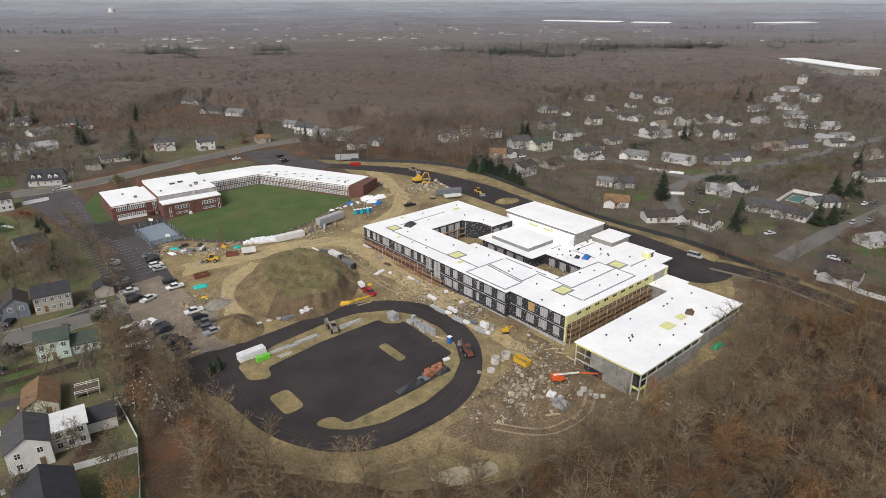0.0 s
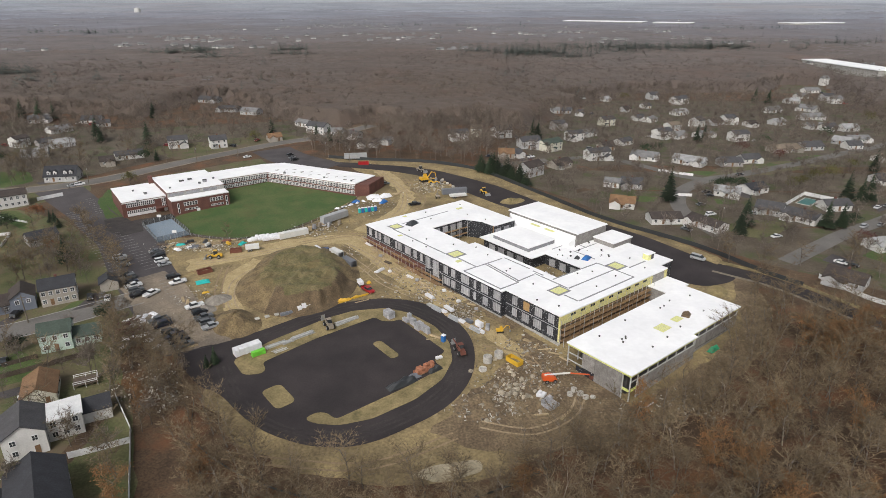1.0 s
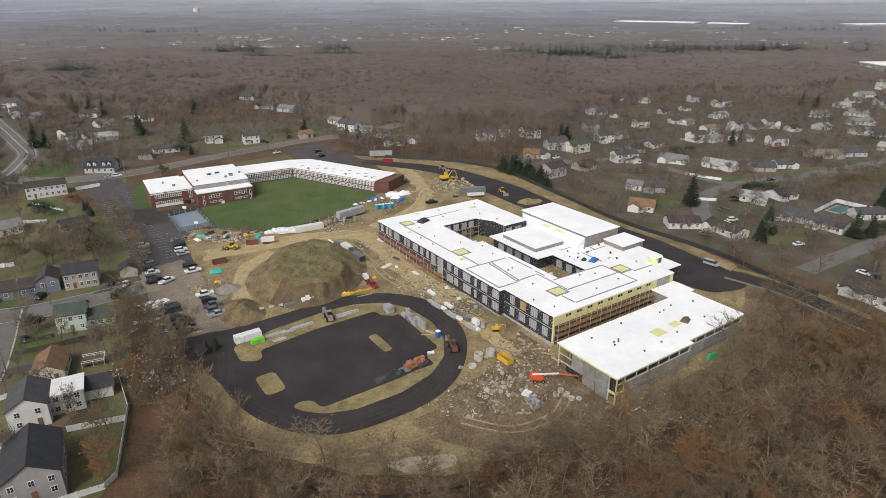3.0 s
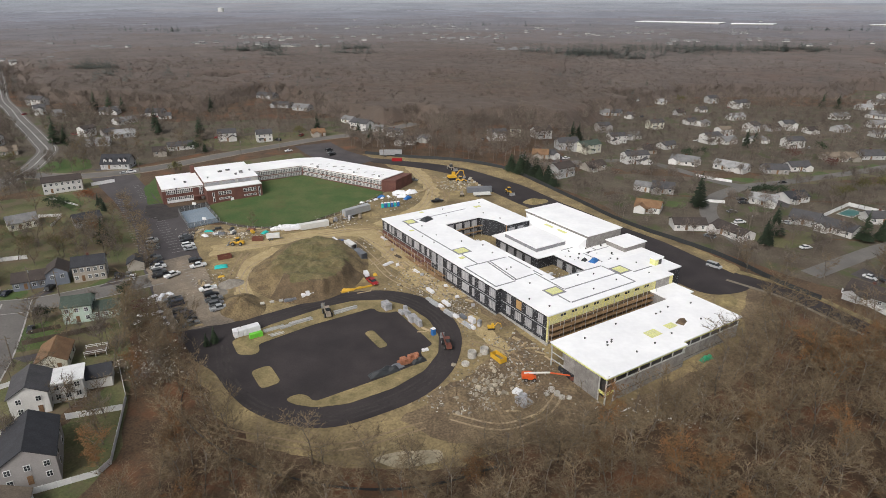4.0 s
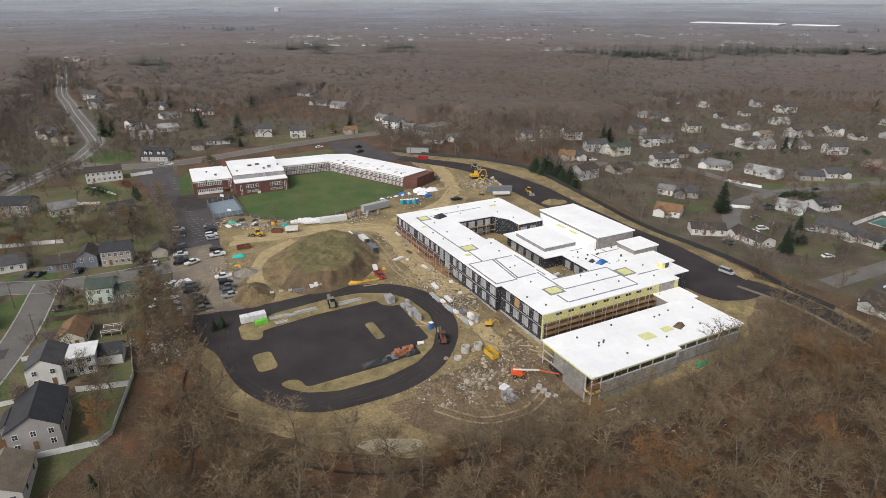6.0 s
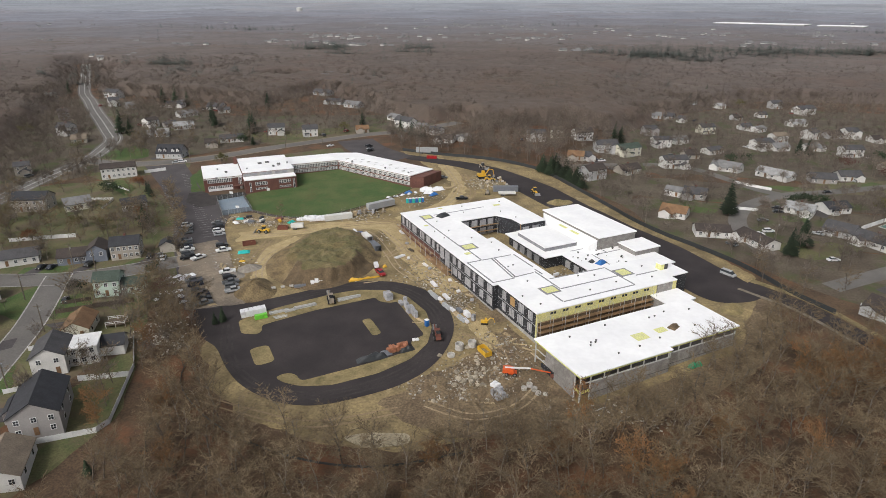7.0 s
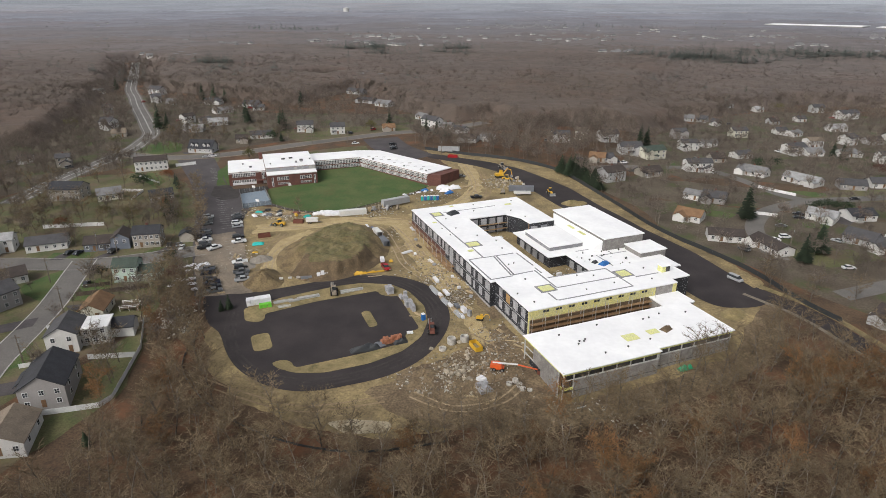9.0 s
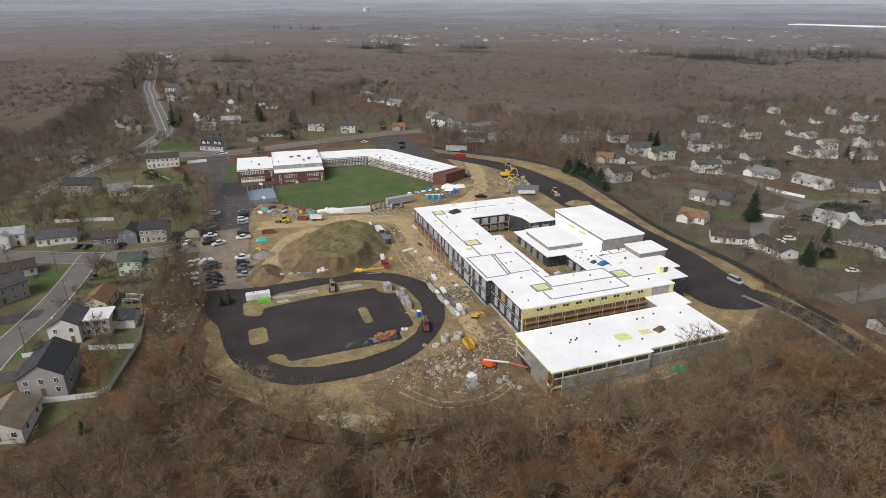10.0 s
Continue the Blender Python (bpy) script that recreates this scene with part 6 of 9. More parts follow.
# ---- things on the site ----
def pile_of(name, x, y, turn, nx, ny, nz, size, material, label, category, gap=0.06, group="", drop=0.0, seed=1, pallet=True):
    """A stack of wrapped cubes or blocks on pallets, each one a part."""
    r = random.Random(seed)
    ob = thing(name, pose(x, y, g(x, y) + 0.2, 0, 0, turn), label, category, group)
    w, d, h = size
    me = Shape().hull([(0.03, 0.03, 0), (w - 0.03, 0.03, 0), (w - 0.03, d - 0.03, 0), (0.03, d - 0.03, 0)], [(0, 0, h * 0.5), (w, 0, h * 0.5), (w, d, h * 0.5), (0, d, h * 0.5)]).hull([(0, 0, h * 0.5), (w, 0, h * 0.5), (w, d, h * 0.5), (0, d, h * 0.5)], [(0.04, 0.04, h), (w - 0.04, 0.04, h), (w - 0.04, d - 0.04, h), (0.04, d - 0.04, h)]).mesh("cube")
    base = Shape().box(0, w, 0, d, 0.08, 0.14).box(0, w, 0, 0.1, 0, 0.08).box(0, w, d - 0.1, d, 0, 0.08).mesh("pallet")
    for i in range(nx):
        for j in range(ny):
            px, py = (i - nx / 2) * (w + gap), (j - ny / 2) * (d + gap)
            if pallet:
                part("pallet", base, PLANK, ob, "", Matrix.Translation((px, py, 0)))
            for k in range(nz):
                if k and r.random() < drop:
                    break
                part("cube", me, material, ob, "", Matrix.Translation((px + r.uniform(-0.05, 0.05), py + r.uniform(-0.05, 0.05), 0.14 + k * (h + 0.03))) @ Matrix.Rotation(r.uniform(-0.05, 0.05), 4, "Z"))
    return ob


def lumber(x, y, turn, length, width, layers, label="stack of sawn timber on the soil", material=None, seed=2):
    r = random.Random(seed)
    ob = thing("timber_stack", pose(x, y, g(x, y) + 0.12, 0, 0, turn), label, "timber", "building materials")
    n = max(2, int(width / 0.3))
    me = Shape().box(-length / 2, length / 2, -0.13, 0.13, 0, 0.2).mesh("timber")
    for k in range(layers):
        for i in range(n):
            if k == layers - 1 and r.random() < 0.3:
                continue
            part("timber", me, material or TIMBER, ob, "", Matrix.Translation((r.uniform(-0.3, 0.3), (i - n / 2) * 0.3, k * 0.22)) @ Matrix.Rotation(r.uniform(-0.03, 0.03), 4, "Z"))
    return ob


def pipes(x, y, turn, length, r0, n, material, label):
    ob = thing("pipe_stack", pose(x, y, g(x, y) + 0.1, 0, 0, turn), label, "pipes", "building materials")
    sh = Shape().tube((-length / 2, 0, 0), (length / 2, 0, 0), r0, r0, 10).mesh("pipe")
    k, row = 0, n
    for i in range(n):
        part("pipe", sh, material, ob, "", Matrix.Translation((0, (i - n / 2) * 2.05 * r0, r0)))
    for i in range(n - 1):
        part("pipe", sh, material, ob, "", Matrix.Translation((0, (i - n / 2 + 0.5) * 2.05 * r0, r0 * 2.75)))
    return ob


def rock_mesh(seed, name="boulder"):
    bm = bmesh.new()
    bmesh.ops.create_icosphere(bm, subdivisions=2, radius=1)
    for v in bm.verts:
        n = noise.noise(v.co * 1.3 + Vector((seed * 3.1, 0, 0))) * 0.45 + noise.noise(v.co * 3 + Vector((0, seed * 2.0, 0))) * 0.15
        v.co *= 1 + n
        v.co.z *= 0.7
    me = bpy.data.meshes.new(name)
    bm.to_mesh(me)
    bm.free()
    return me


ROCKS = [rock_mesh(i) for i in range(5)]
rr = random.Random(21)


def boulder(x, y, s):
    ob = part("boulder", rr.choice(ROCKS), ROCK, None, "", pose(x, y, g(x, y) + s * 0.35, rr.uniform(-20, 20), rr.uniform(-20, 20), rr.uniform(0, 360)) @ Matrix.Diagonal((s, s * rr.uniform(0.7, 1.1), s, 1)))
    return tagged(ob, "pale grey boulder lying on bare soil", "boulder", "rubble beside the gym")


def container(x, y, turn, L, w, h, material, label, name="container", wheels=False, group=""):
    """A ribbed steel box or trailer with door leaves and, where it has them, wheels."""
    ob = thing(name, pose(x, y, g(x, y) + 0.12, 0, 0, turn), label, name.replace("_", " "), group)
    z0 = 0.9 if wheels else 0.1
    sh = Shape().box(-L / 2, L / 2, -w / 2, w / 2, z0, z0 + h)
    part("body", sh, material, ob)
    rib = Shape().box(-0.08, 0.08, -w / 2 - 0.05, w / 2 + 0.05, z0 + 0.1, z0 + h + 0.03).mesh("rib")
    n = int(L / 1.2)
    for i in range(n + 1):
        part("rib", rib, material, ob, "", Matrix.Translation((-L / 2 + L * i / n, 0, 0)))
    part("door", Shape().box(L / 2, L / 2 + 0.08, -w / 2 + 0.1, -0.03, z0 + 0.1, z0 + h - 0.1), material, ob)
    part("door", Shape().box(L / 2, L / 2 + 0.08, 0.03, w / 2 - 0.1, z0 + 0.1, z0 + h - 0.1), material, ob)
    if wheels:
        for sx in (-L * 0.3, -L * 0.3 + 1.0):
            for sy in (-w / 2 + 0.15, w / 2 - 0.15):
                part("wheel", WHEEL, [RUBBER, STEEL], ob, "", Matrix.Translation((sx, sy, 0.45)) @ Matrix.Scale(1.3, 4))
        part("drawbar", Shape().box(L / 2, L / 2 + 1.2, -0.1, 0.1, 0.55, 0.7), STEEL, ob)
    return ob


def toilet(x, y, turn, colour="tarp"):
    ob = thing("portable_toilet", pose(x, y, g(x, y) + 0.2, 0, 0, turn), "blue portable toilet with white roof", "toilet", "portable toilets")
    part("cabin", Shape().box(-0.55, 0.55, -0.55, 0.55, 0, 2.1), PAINT[colour], ob)
    part("roof", Shape().hull([(-0.62, -0.62, 2.1), (0.62, -0.62, 2.1), (0.62, 0.62, 2.1), (-0.62, 0.62, 2.1)], [(-0.4, -0.4, 2.35), (0.4, -0.4, 2.35), (0.4, 0.4, 2.35), (-0.4, 0.4, 2.35)]), PAINT["wrap"], ob)
    part("door", Shape().box(-0.4, 0.4, -0.6, -0.55, 0.1, 2.0), PAINT[colour], ob)


def track_machine(x, y, turn, s, colour, label):
    """A small tracked excavator: tracks, house, cab, boom, stick, bucket."""
    ob = thing("excavator", pose(x, y, g(x, y) + 0.1, 0, 0, turn) @ Matrix.Scale(s, 4), label, "excavator", "site machines")
    for sy in (-0.9, 0.9):
        part("track", profile(Shape(), [(-1.3, 0.05), (1.3, 0.05), (1.6, 0.35), (1.3, 0.7), (-1.3, 0.7), (-1.6, 0.35)], sy - 0.25, sy + 0.25), RUBBER, ob)
    part("house", profile(Shape(), [(-1.6, 0.8), (1.2, 0.8), (1.3, 1.2), (0.2, 1.5), (-1.5, 1.6), (-1.7, 1.2)], -1.0, 1.0), PAINT[colour], ob)
    cab = part("cab", profile(Shape(), [(0.0, 1.5), (1.2, 1.2), (1.1, 2.5), (0.1, 2.6)], 0.1, 1.0, 0.05), PAINT[colour], ob)
    part("window", Shape().box(0.2, 1.14, 1.0, 1.03, 1.6, 2.4).box(1.15, 1.2, 0.2, 0.9, 1.4, 2.3), GLASS, cab)
    part("boom", Shape().tube((1.0, -0.3, 1.3), (2.6, -0.3, 3.2), 0.2, 0.16, 6).tube((2.6, -0.3, 3.2), (3.9, -0.3, 2.8), 0.16, 0.14, 6), PAINT[colour], ob)
    part("stick", Shape().tube((3.9, -0.3, 2.9), (4.4, -0.3, 0.9), 0.15, 0.1, 6), PAINT[colour], ob)
    part("bucket", profile(Shape(), [(4.1, 0.9), (4.6, 0.9), (4.7, 0.3), (4.0, 0.15)], -0.75, 0.15), STEEL, ob)


def wheel_machine(x, y, turn, colour, label, name="wheel_loader", boom="bucket"):
    ob = thing(name, pose(x, y, g(x, y) + 0.1, 0, 0, turn), label, name.replace("_", " "), "site machines")
    for sx in (-1.5, 1.5):
        for sy in (-1.0, 1.0):
            part("wheel", WHEEL, [RUBBER, PAINT[colour]], ob, "", Matrix.Translation((sx, sy, 0.72)) @ Matrix.Diagonal((2.1, 2.4, 2.1, 1)))
    part("engine_cover", profile(Shape(), [(-2.8, 0.8), (-0.4, 0.8), (-0.4, 1.9), (-2.6, 1.7)], -0.8, 0.8, 0.1), PAINT[colour], ob)
    part("front_frame", profile(Shape(), [(-0.4, 0.8), (2.0, 0.7), (1.8, 1.4), (-0.4, 1.5)], -0.5, 0.5), PAINT[colour], ob)
    cab = part("cab", Shape().hull([(-1.0, -0.7, 1.6), (0.4, -0.7, 1.6), (0.4, 0.7, 1.6), (-1.0, 0.7, 1.6)], [(-0.9, -0.6, 3.0), (0.2, -0.6, 3.0), (0.2, 0.6, 3.0), (-0.9, 0.6, 3.0)]), GLASS, ob)
    part("roof", Shape().box(-1.0, 0.4, -0.7, 0.7, 3.0, 3.12), PAINT[colour], cab)
    if boom == "bucket":
        for sy in (-0.4, 0.4):
            part("arm", Shape().tube((1.0, sy, 1.5), (3.2, sy, 0.7), 0.14, 0.12, 6), PAINT[colour], ob)
        part("bucket", profile(Shape(), [(3.1, 0.1), (4.3, 0.05), (3.5, 0.5), (3.3, 1.2), (3.0, 0.9)], -1.4, 1.4), STEEL, ob)
    else:
        part("boom", Shape().tube((-2.4, 0.75, 2.1), (4.0, 0.55, 2.4), 0.24, 0.18, 6), PAINT[colour], ob)
        part("fork_carriage", Shape().box(3.9, 4.1, -0.1, 1.1, 0.6, 2.4).box(4.1, 5.2, 0.0, 0.15, 0.6, 0.7).box(4.1, 5.2, 0.85, 1.0, 0.6, 0.7), STEEL, ob)


def boom_lift(x, y, turn, reach):
    ob = thing("boom_lift", pose(x, y, g(x, y) + 0.1, 0, 0, turn), "orange boom lift with its long arm lowered", "boom lift", "site machines")
    for sx in (-1.1, 1.1):
        for sy in (-0.9, 0.9):
            part("wheel", WHEEL, [RUBBER, PAINT["wrap"]], ob, "", Matrix.Translation((sx, sy, 0.5)) @ Matrix.Diagonal((1.5, 1.8, 1.5, 1)))
    part("chassis", Shape().box(-1.6, 1.6, -0.8, 0.8, 0.5, 1.0), PAINT["orange"], ob)
    part("turntable", profile(Shape(), [(-2.2, 1.0), (1.0, 1.0), (0.9, 1.8), (-0.4, 2.2), (-2.1, 2.0)], -1.1, 1.1, 0.1), PAINT["orange"], ob)
    part("lower_boom", Shape().tube((-1.6, 0, 2.1), (reach * 0.5, 0, 2.3), 0.26, 0.24, 6), PAINT["box"], ob)
    part("upper_boom", Shape().tube((reach * 0.45, 0, 2.3), (reach, 0, 1.4), 0.2, 0.18, 6), PAINT["orange"], ob)
    part("basket", Shape().box(reach, reach + 1.0, -1.0, 1.0, 0.5, 0.62).box(reach, reach + 0.06, -1.0, 1.0, 0.6, 1.6).box(reach + 0.94, reach + 1.0, -1.0, 1.0, 0.6, 1.6).box(reach, reach + 1.0, -1.0, -0.94, 0.6, 1.6).box(reach, reach + 1.0, 0.94, 1.0, 0.6, 1.6), PAINT["dirtred"], ob)


def skip(x, y, turn, colour, label, L=5.0):
    ob = thing("skip", pose(x, y, g(x, y) + 0.1, 0, 0, turn), label, "skip", "building materials")
    w, h, t = 2.2, 1.4, 0.1
    part("body", Shape().box(-L / 2, L / 2, -w / 2, w / 2, 0, t).box(-L / 2, L / 2, -w / 2, -w / 2 + t, t, h).box(-L / 2, L / 2, w / 2 - t, w / 2, t, h).box(-L / 2, -L / 2 + t, -w / 2, w / 2, t, h).box(L / 2 - t, L / 2, -w / 2, w / 2, t, h), PAINT[colour], ob)
    part("rubble", Shape().hull([(-L / 2 + t, -w / 2 + t, 0.1), (L / 2 - t, -w / 2 + t, 0.1), (L / 2 - t, w / 2 - t, 0.1), (-L / 2 + t, w / 2 - t, 0.1)], [(-L / 4, -w / 4, 0.9), (L / 4, -w / 4, 0.8), (L / 4, w / 4, 1.0), (-L / 4, w / 4, 0.7)]), DIRT, ob)


def concrete_ring(x, y, r, h):
    n = 20
    sh = Shape()
    for k, (rad, z) in enumerate(((r, 0), (r, h), (r * 0.8, h), (r * 0.8, h * 0.15))):
        sh.v += [(rad * math.cos(6.28319 * i / n), rad * math.sin(6.28319 * i / n), z) for i in range(n)]
    for k in range(3):
        sh.f += [(k * n + i, k * n + (i + 1) % n, (k + 1) * n + (i + 1) % n, (k + 1) * n + i) for i in range(n)]
    sh.f.append(tuple(3 * n + i for i in range(n)))
    sh.k = [0] * len(sh.f)
    ob = part("concrete_ring", sh, PALECONC, None, "", pose(x, y, g(x, y) + 0.1))
    return tagged(ob, "pale precast concrete manhole ring on the soil", "concrete ring", "drain rings")


def draped(name, x, y, turn, L, w, h, material, label, seed=1):
    """A crumpled sheet over a heap."""
    sh = Shape()
    n, m = 14, 9
    for j in range(m + 1):
        for i in range(n + 1):
            px, py = (i / n - 0.5), (j / m - 0.5)
            e = max(0, 1 - (abs(px) * 2) ** 4) * max(0, 1 - (abs(py) * 2) ** 3)
            sh.v.append((px * L * (1 + 0.06 * noise.noise((py * 7, seed, 1))), py * w, h * e * (0.75 + 0.5 * noise.noise((px * 4, py * 4, seed)))))
    sh.f = [(j * (n + 1) + i, j * (n + 1) + i + 1, (j + 1) * (n + 1) + i + 1, (j + 1) * (n + 1) + i) for j in range(m) for i in range(n)]
    sh.k = [0] * len(sh.f)
    return tagged(part(name, sh, material, None, "", pose(x, y, g(x, y) + 0.26, 0, 0, turn)), label, "cover")


# inside the loop road
VB = 41
pile_of("pallet_stack", -53.4, 148.0, VB, 6, 2, 2, (1.25, 1.25, 1.0), PAINT["wrap"], "white-wrapped pallets of blocks on the verge", "pallets", group="building materials", seed=4)
pile_of("pallet_stack", -49.8, 146.4, VB, 3, 1, 2, (1.25, 1.25, 0.7), PAINT["green"], "bright green wrapped bundles on the verge", "pallets", group="building materials", seed=5)
for x, y, L, w, n in ((-46.4, 151.6, 6.0, 1.6, 3), (-43.5, 153.2, 3.5, 1.8, 2), (-39.8, 156.6, 7.0, 1.7, 3), (-44.6, 149.0, 4.0, 2.0, 1), (-28.2, 165.2, 7.6, 1.4, 4)):
    lumber(x, y, VB, L, w, n, "bundle of grey metal studs on the verge", STUDS, int(L * 10))
wheel_machine(-33.0, 161.8, 120, "tan", "small tan cement mixer machine on the verge", "site_mixer", "boom")
for x, y, a, b, h in ((-15.4, 168.2, 3, 2, 2), (-10.0, 165.6, 2, 1, 1), (-7.6, 163.8, 2, 1, 2), (-5.6, 161.4, 2, 2, 2), (-3.6, 159.6, 3, 1, 2), (-9.0, 166.8, 1, 1, 2)):
    pile_of("block_stack", x, y, -49, a, b, h, (1.1, 1.1, 1.05), BLOCK, "grey concrete block stacks wrapped on pallets", "blocks", group="building materials", drop=0.2, seed=int(abs(x) * 10))
toilet(1.9, 154.8, -40)
lumber(-0.6, 157.4, -30, 3.4, 0.9, 2)
lumber(-2.0, 156.2, 10, 3.0, 0.6, 1)
pile_of("block_stack", 1.0, 146.2, 30, 2, 1, 1, (0.9, 0.9, 0.6), PAINT["wrap"], "small white bags on the sandy verge", "bags", group="building materials", pallet=False)
pile_of("brick_stack", -2.6, 140.6, 41, 8, 2, 2, (0.75, 1.0, 0.75), BRICKSTACK, "stack of orange-red brick cubes on pallets", "bricks", group="building materials", drop=0.15, seed=9)
draped("tarpaulin", 0.2, 140.8, 41, 4.4, 1.6, 1.6, PAINT["dark"], "black tarpaulin over the end of a brick stack", 3)
draped("tarpaulin", -8.2, 134.6, 38, 9.0, 2.6, 1.8, PAINT["dark"], "crumpled black tarpaulin over materials on the verge", 4)
draped("tarpaulin", -5.4, 137.6, 40, 4.0, 2.2, 1.2, PAINT["greybox"], "grey plastic sheet over stacked materials", 6)
lumber(-7.6, 136.9, 41, 7.5, 0.4, 1, material=PAINT["wrap"], label="long white pipes lying on the verge")
wheel_machine(6.8, 149.4, 112, "dirtred", "dusty red telehandler standing on the loop road", "telehandler", "boom")
lumber(-70, 150, 30, 2.4, 0.8, 2, "old timber posts beside the asphalt")

# between the loop road and the new building
for k, (x, y) in enumerate(((-2.5, 175.6), (-0.4, 173.4), (1.6, 171.4), (3.4, 169.4), (5.0, 167.8), (7.2, 165.6), (9.4, 163.4), (11.6, 161.4), (13.0, 160.0))):
    if k % 3 == 1:
        pipes(x, y, -46, 4.2, 0.28, 3, PIPEGREY, "stack of grey plastic drain pipes")
    elif k % 3 == 0:
        lumber(x, y, -46, 3.6, 1.4, 3, material=TIMBER if k else STUDS, seed=k + 30)
    else:
        pile_of("pallet_stack", x, y, -46, 2, 1, 1, (1.2, 1.0, 0.8), PAINT["wrap"], "white wrapped pallet goods on the soil", "pallets", group="building materials", seed=k)
pile_of("block_stack", 15.0, 161.4, -20, 1, 1, 2, (1.1, 1.1, 1.0), BLOCK, "tall grey block stack on a pallet", "blocks", group="building materials")
for k, (x, y) in enumerate(((11.8, 173.5), (10.2, 177.2), (6.0, 178.5), (3.2, 182.0), (-8.6, 193.8), (-16.9, 199.7), (-19.0, 200.6), (-13, 196), (-24, 214), (-27, 218), (1, 186), (-5, 189))):
    if k % 2:
        lumber(x, y, -40 + 17 * (k % 5), 2.6, 0.9, 2, seed=k + 60)
    else:
        pile_of("pallet_stack", x, y, 20 * k, 1, 1, 1, (1.2, 1.0, 0.7), PAINT["wrap"] if k % 4 else BLOCK, "single wrapped pallet on bare soil", "pallets", group="building materials", seed=k + 80)
lumber(-22.9, 202.0, 60, 4.2, 1.6, 3, "bundles of white boards on bare soil", PAINT["wrap"], 77)
track_machine(18.6, 160.6, 10, 0.7, "yellow", "small yellow tracked excavator beside the new building")
lumber(26.5, 156.0, -40, 2.2, 1.2, 2, material=TIMBER, seed=66)

# rubble and machines beside the gym
concrete_ring(14.4, 145.2, 1.25, 1.9)
concrete_ring(17.6, 147.6, 1.25, 1.7)
concrete_ring(13.0, 141.4, 1.1, 0.7)
concrete_ring(36.2, 133.2, 0.8, 0.9)
concrete_ring(37.6, 131.8, 0.8, 0.9)
concrete_ring(38.8, 130.6, 0.8, 0.6)
concrete_ring(35.0, 131.6, 0.8, 0.7)
concrete_ring(40.6, 130.8, 0.7, 0.4)
skip(21.8, 145.2, -48, "yellow", "yellow steel skip with soil in it", 4.6)
boom_lift(30.6, 137.0, 8, 10.5)
pile_of("block_stack", 29.4, 127.0, -46, 3, 3, 2, (1.05, 1.05, 0.9), BLOCK, "grey paving blocks stacked on pallets", "blocks", group="building materials", drop=0.3, seed=14)
pile_of("pallet_stack", 27.6, 130.9, -30, 2, 2, 1, (1.0, 1.0, 0.8), PAINT["wrap"], "white bags heaped on the soil", "bags", group="building materials", seed=15, pallet=False)
lumber(25.0, 127.6, 30, 4.0, 0.9, 1, seed=91)
lumber(32.6, 123.8, 50, 4.4, 0.8, 2, seed=92)
lumber(27.0, 124.0, 10, 3.6, 0.7, 1, seed=93)
for x, y, L, t in ((33, 150, 3, -20), (31, 152, 4, 10), (28.5, 153.5, 2.6, 60), (36, 147, 3.4, -50)):
    lumber(x, y, t, L, 0.6, 1, seed=int(x * 7))
for _ in range(150):
    a = rr.random()
    x, y = (rr.gauss(19.5, 4.0), rr.gauss(135, 5.0)) if a < 0.7 else (rr.gauss(24, 6), rr.gauss(128, 4))
    boulder(x, y, rr.choice((0.22, 0.25, 0.3, 0.35, 0.45, 0.7)) * rr.uniform(0.8, 1.2))
mound("rubble_mound", 12.3, 127.0, 7.4, 6.0, 0.8, 20, "low mound of dark soil and rubble", 0.1, MUD, 7.0, 0.8)
mound("soil_bank", 27.0, 129.0, 6.0, 4.0, 0.7, 70, "low bank of dark soil", 0.1, MUD, 8.0)
lumber(54.0, 128.4, 41, 3.0, 0.6, 1, "white boards at the foot of the gym wall", PAINT["wrap"], 98)
draped("green_lift", 78.6, 152.6, 41, 4.6, 1.6, 1.5, PAINT["lime"], "green covered lift beside the gym wall", 9)

# wrapped stores beside the mound and along the new west wall
for k, (x, y, t, n, d, m_, words) in enumerate(((-43.0, 171.6, 35, 3, 2, "wrap", "white-wrapped blocks on pallets beside the mound"), (-39.6, 174.8, 40, 3, 2, "wrap", "white-wrapped blocks on pallets beside the mound"), (-36.4, 177.8, 40, 2, 1, "greybox", "grey boxed stores on a pallet beside the mound"), (-47.8, 168.6, 30, 3, 1, "greybox", "low grey pallets along the loop road"),
                                                 (3.0, 173.4, 131, 3, 1, "wrap", "white-wrapped boards on pallets beside the new wall"), (9.4, 165.8, 131, 2, 1, "greybox", "grey pallets beside the new wall"), (12.4, 163.4, 131, 2, 2, "wrap", "white-wrapped stores beside the new wall"), (-3.6, 181.6, 131, 3, 1, "wrap", "white-wrapped boards on pallets beside the new wall"))):
    pile_of("pallet_stack", x, y, t, n, 1, d, (1.3, 1.2, 0.8), PAINT[m_], words, "pallets", group="wrapped pallets", seed=410 + k)
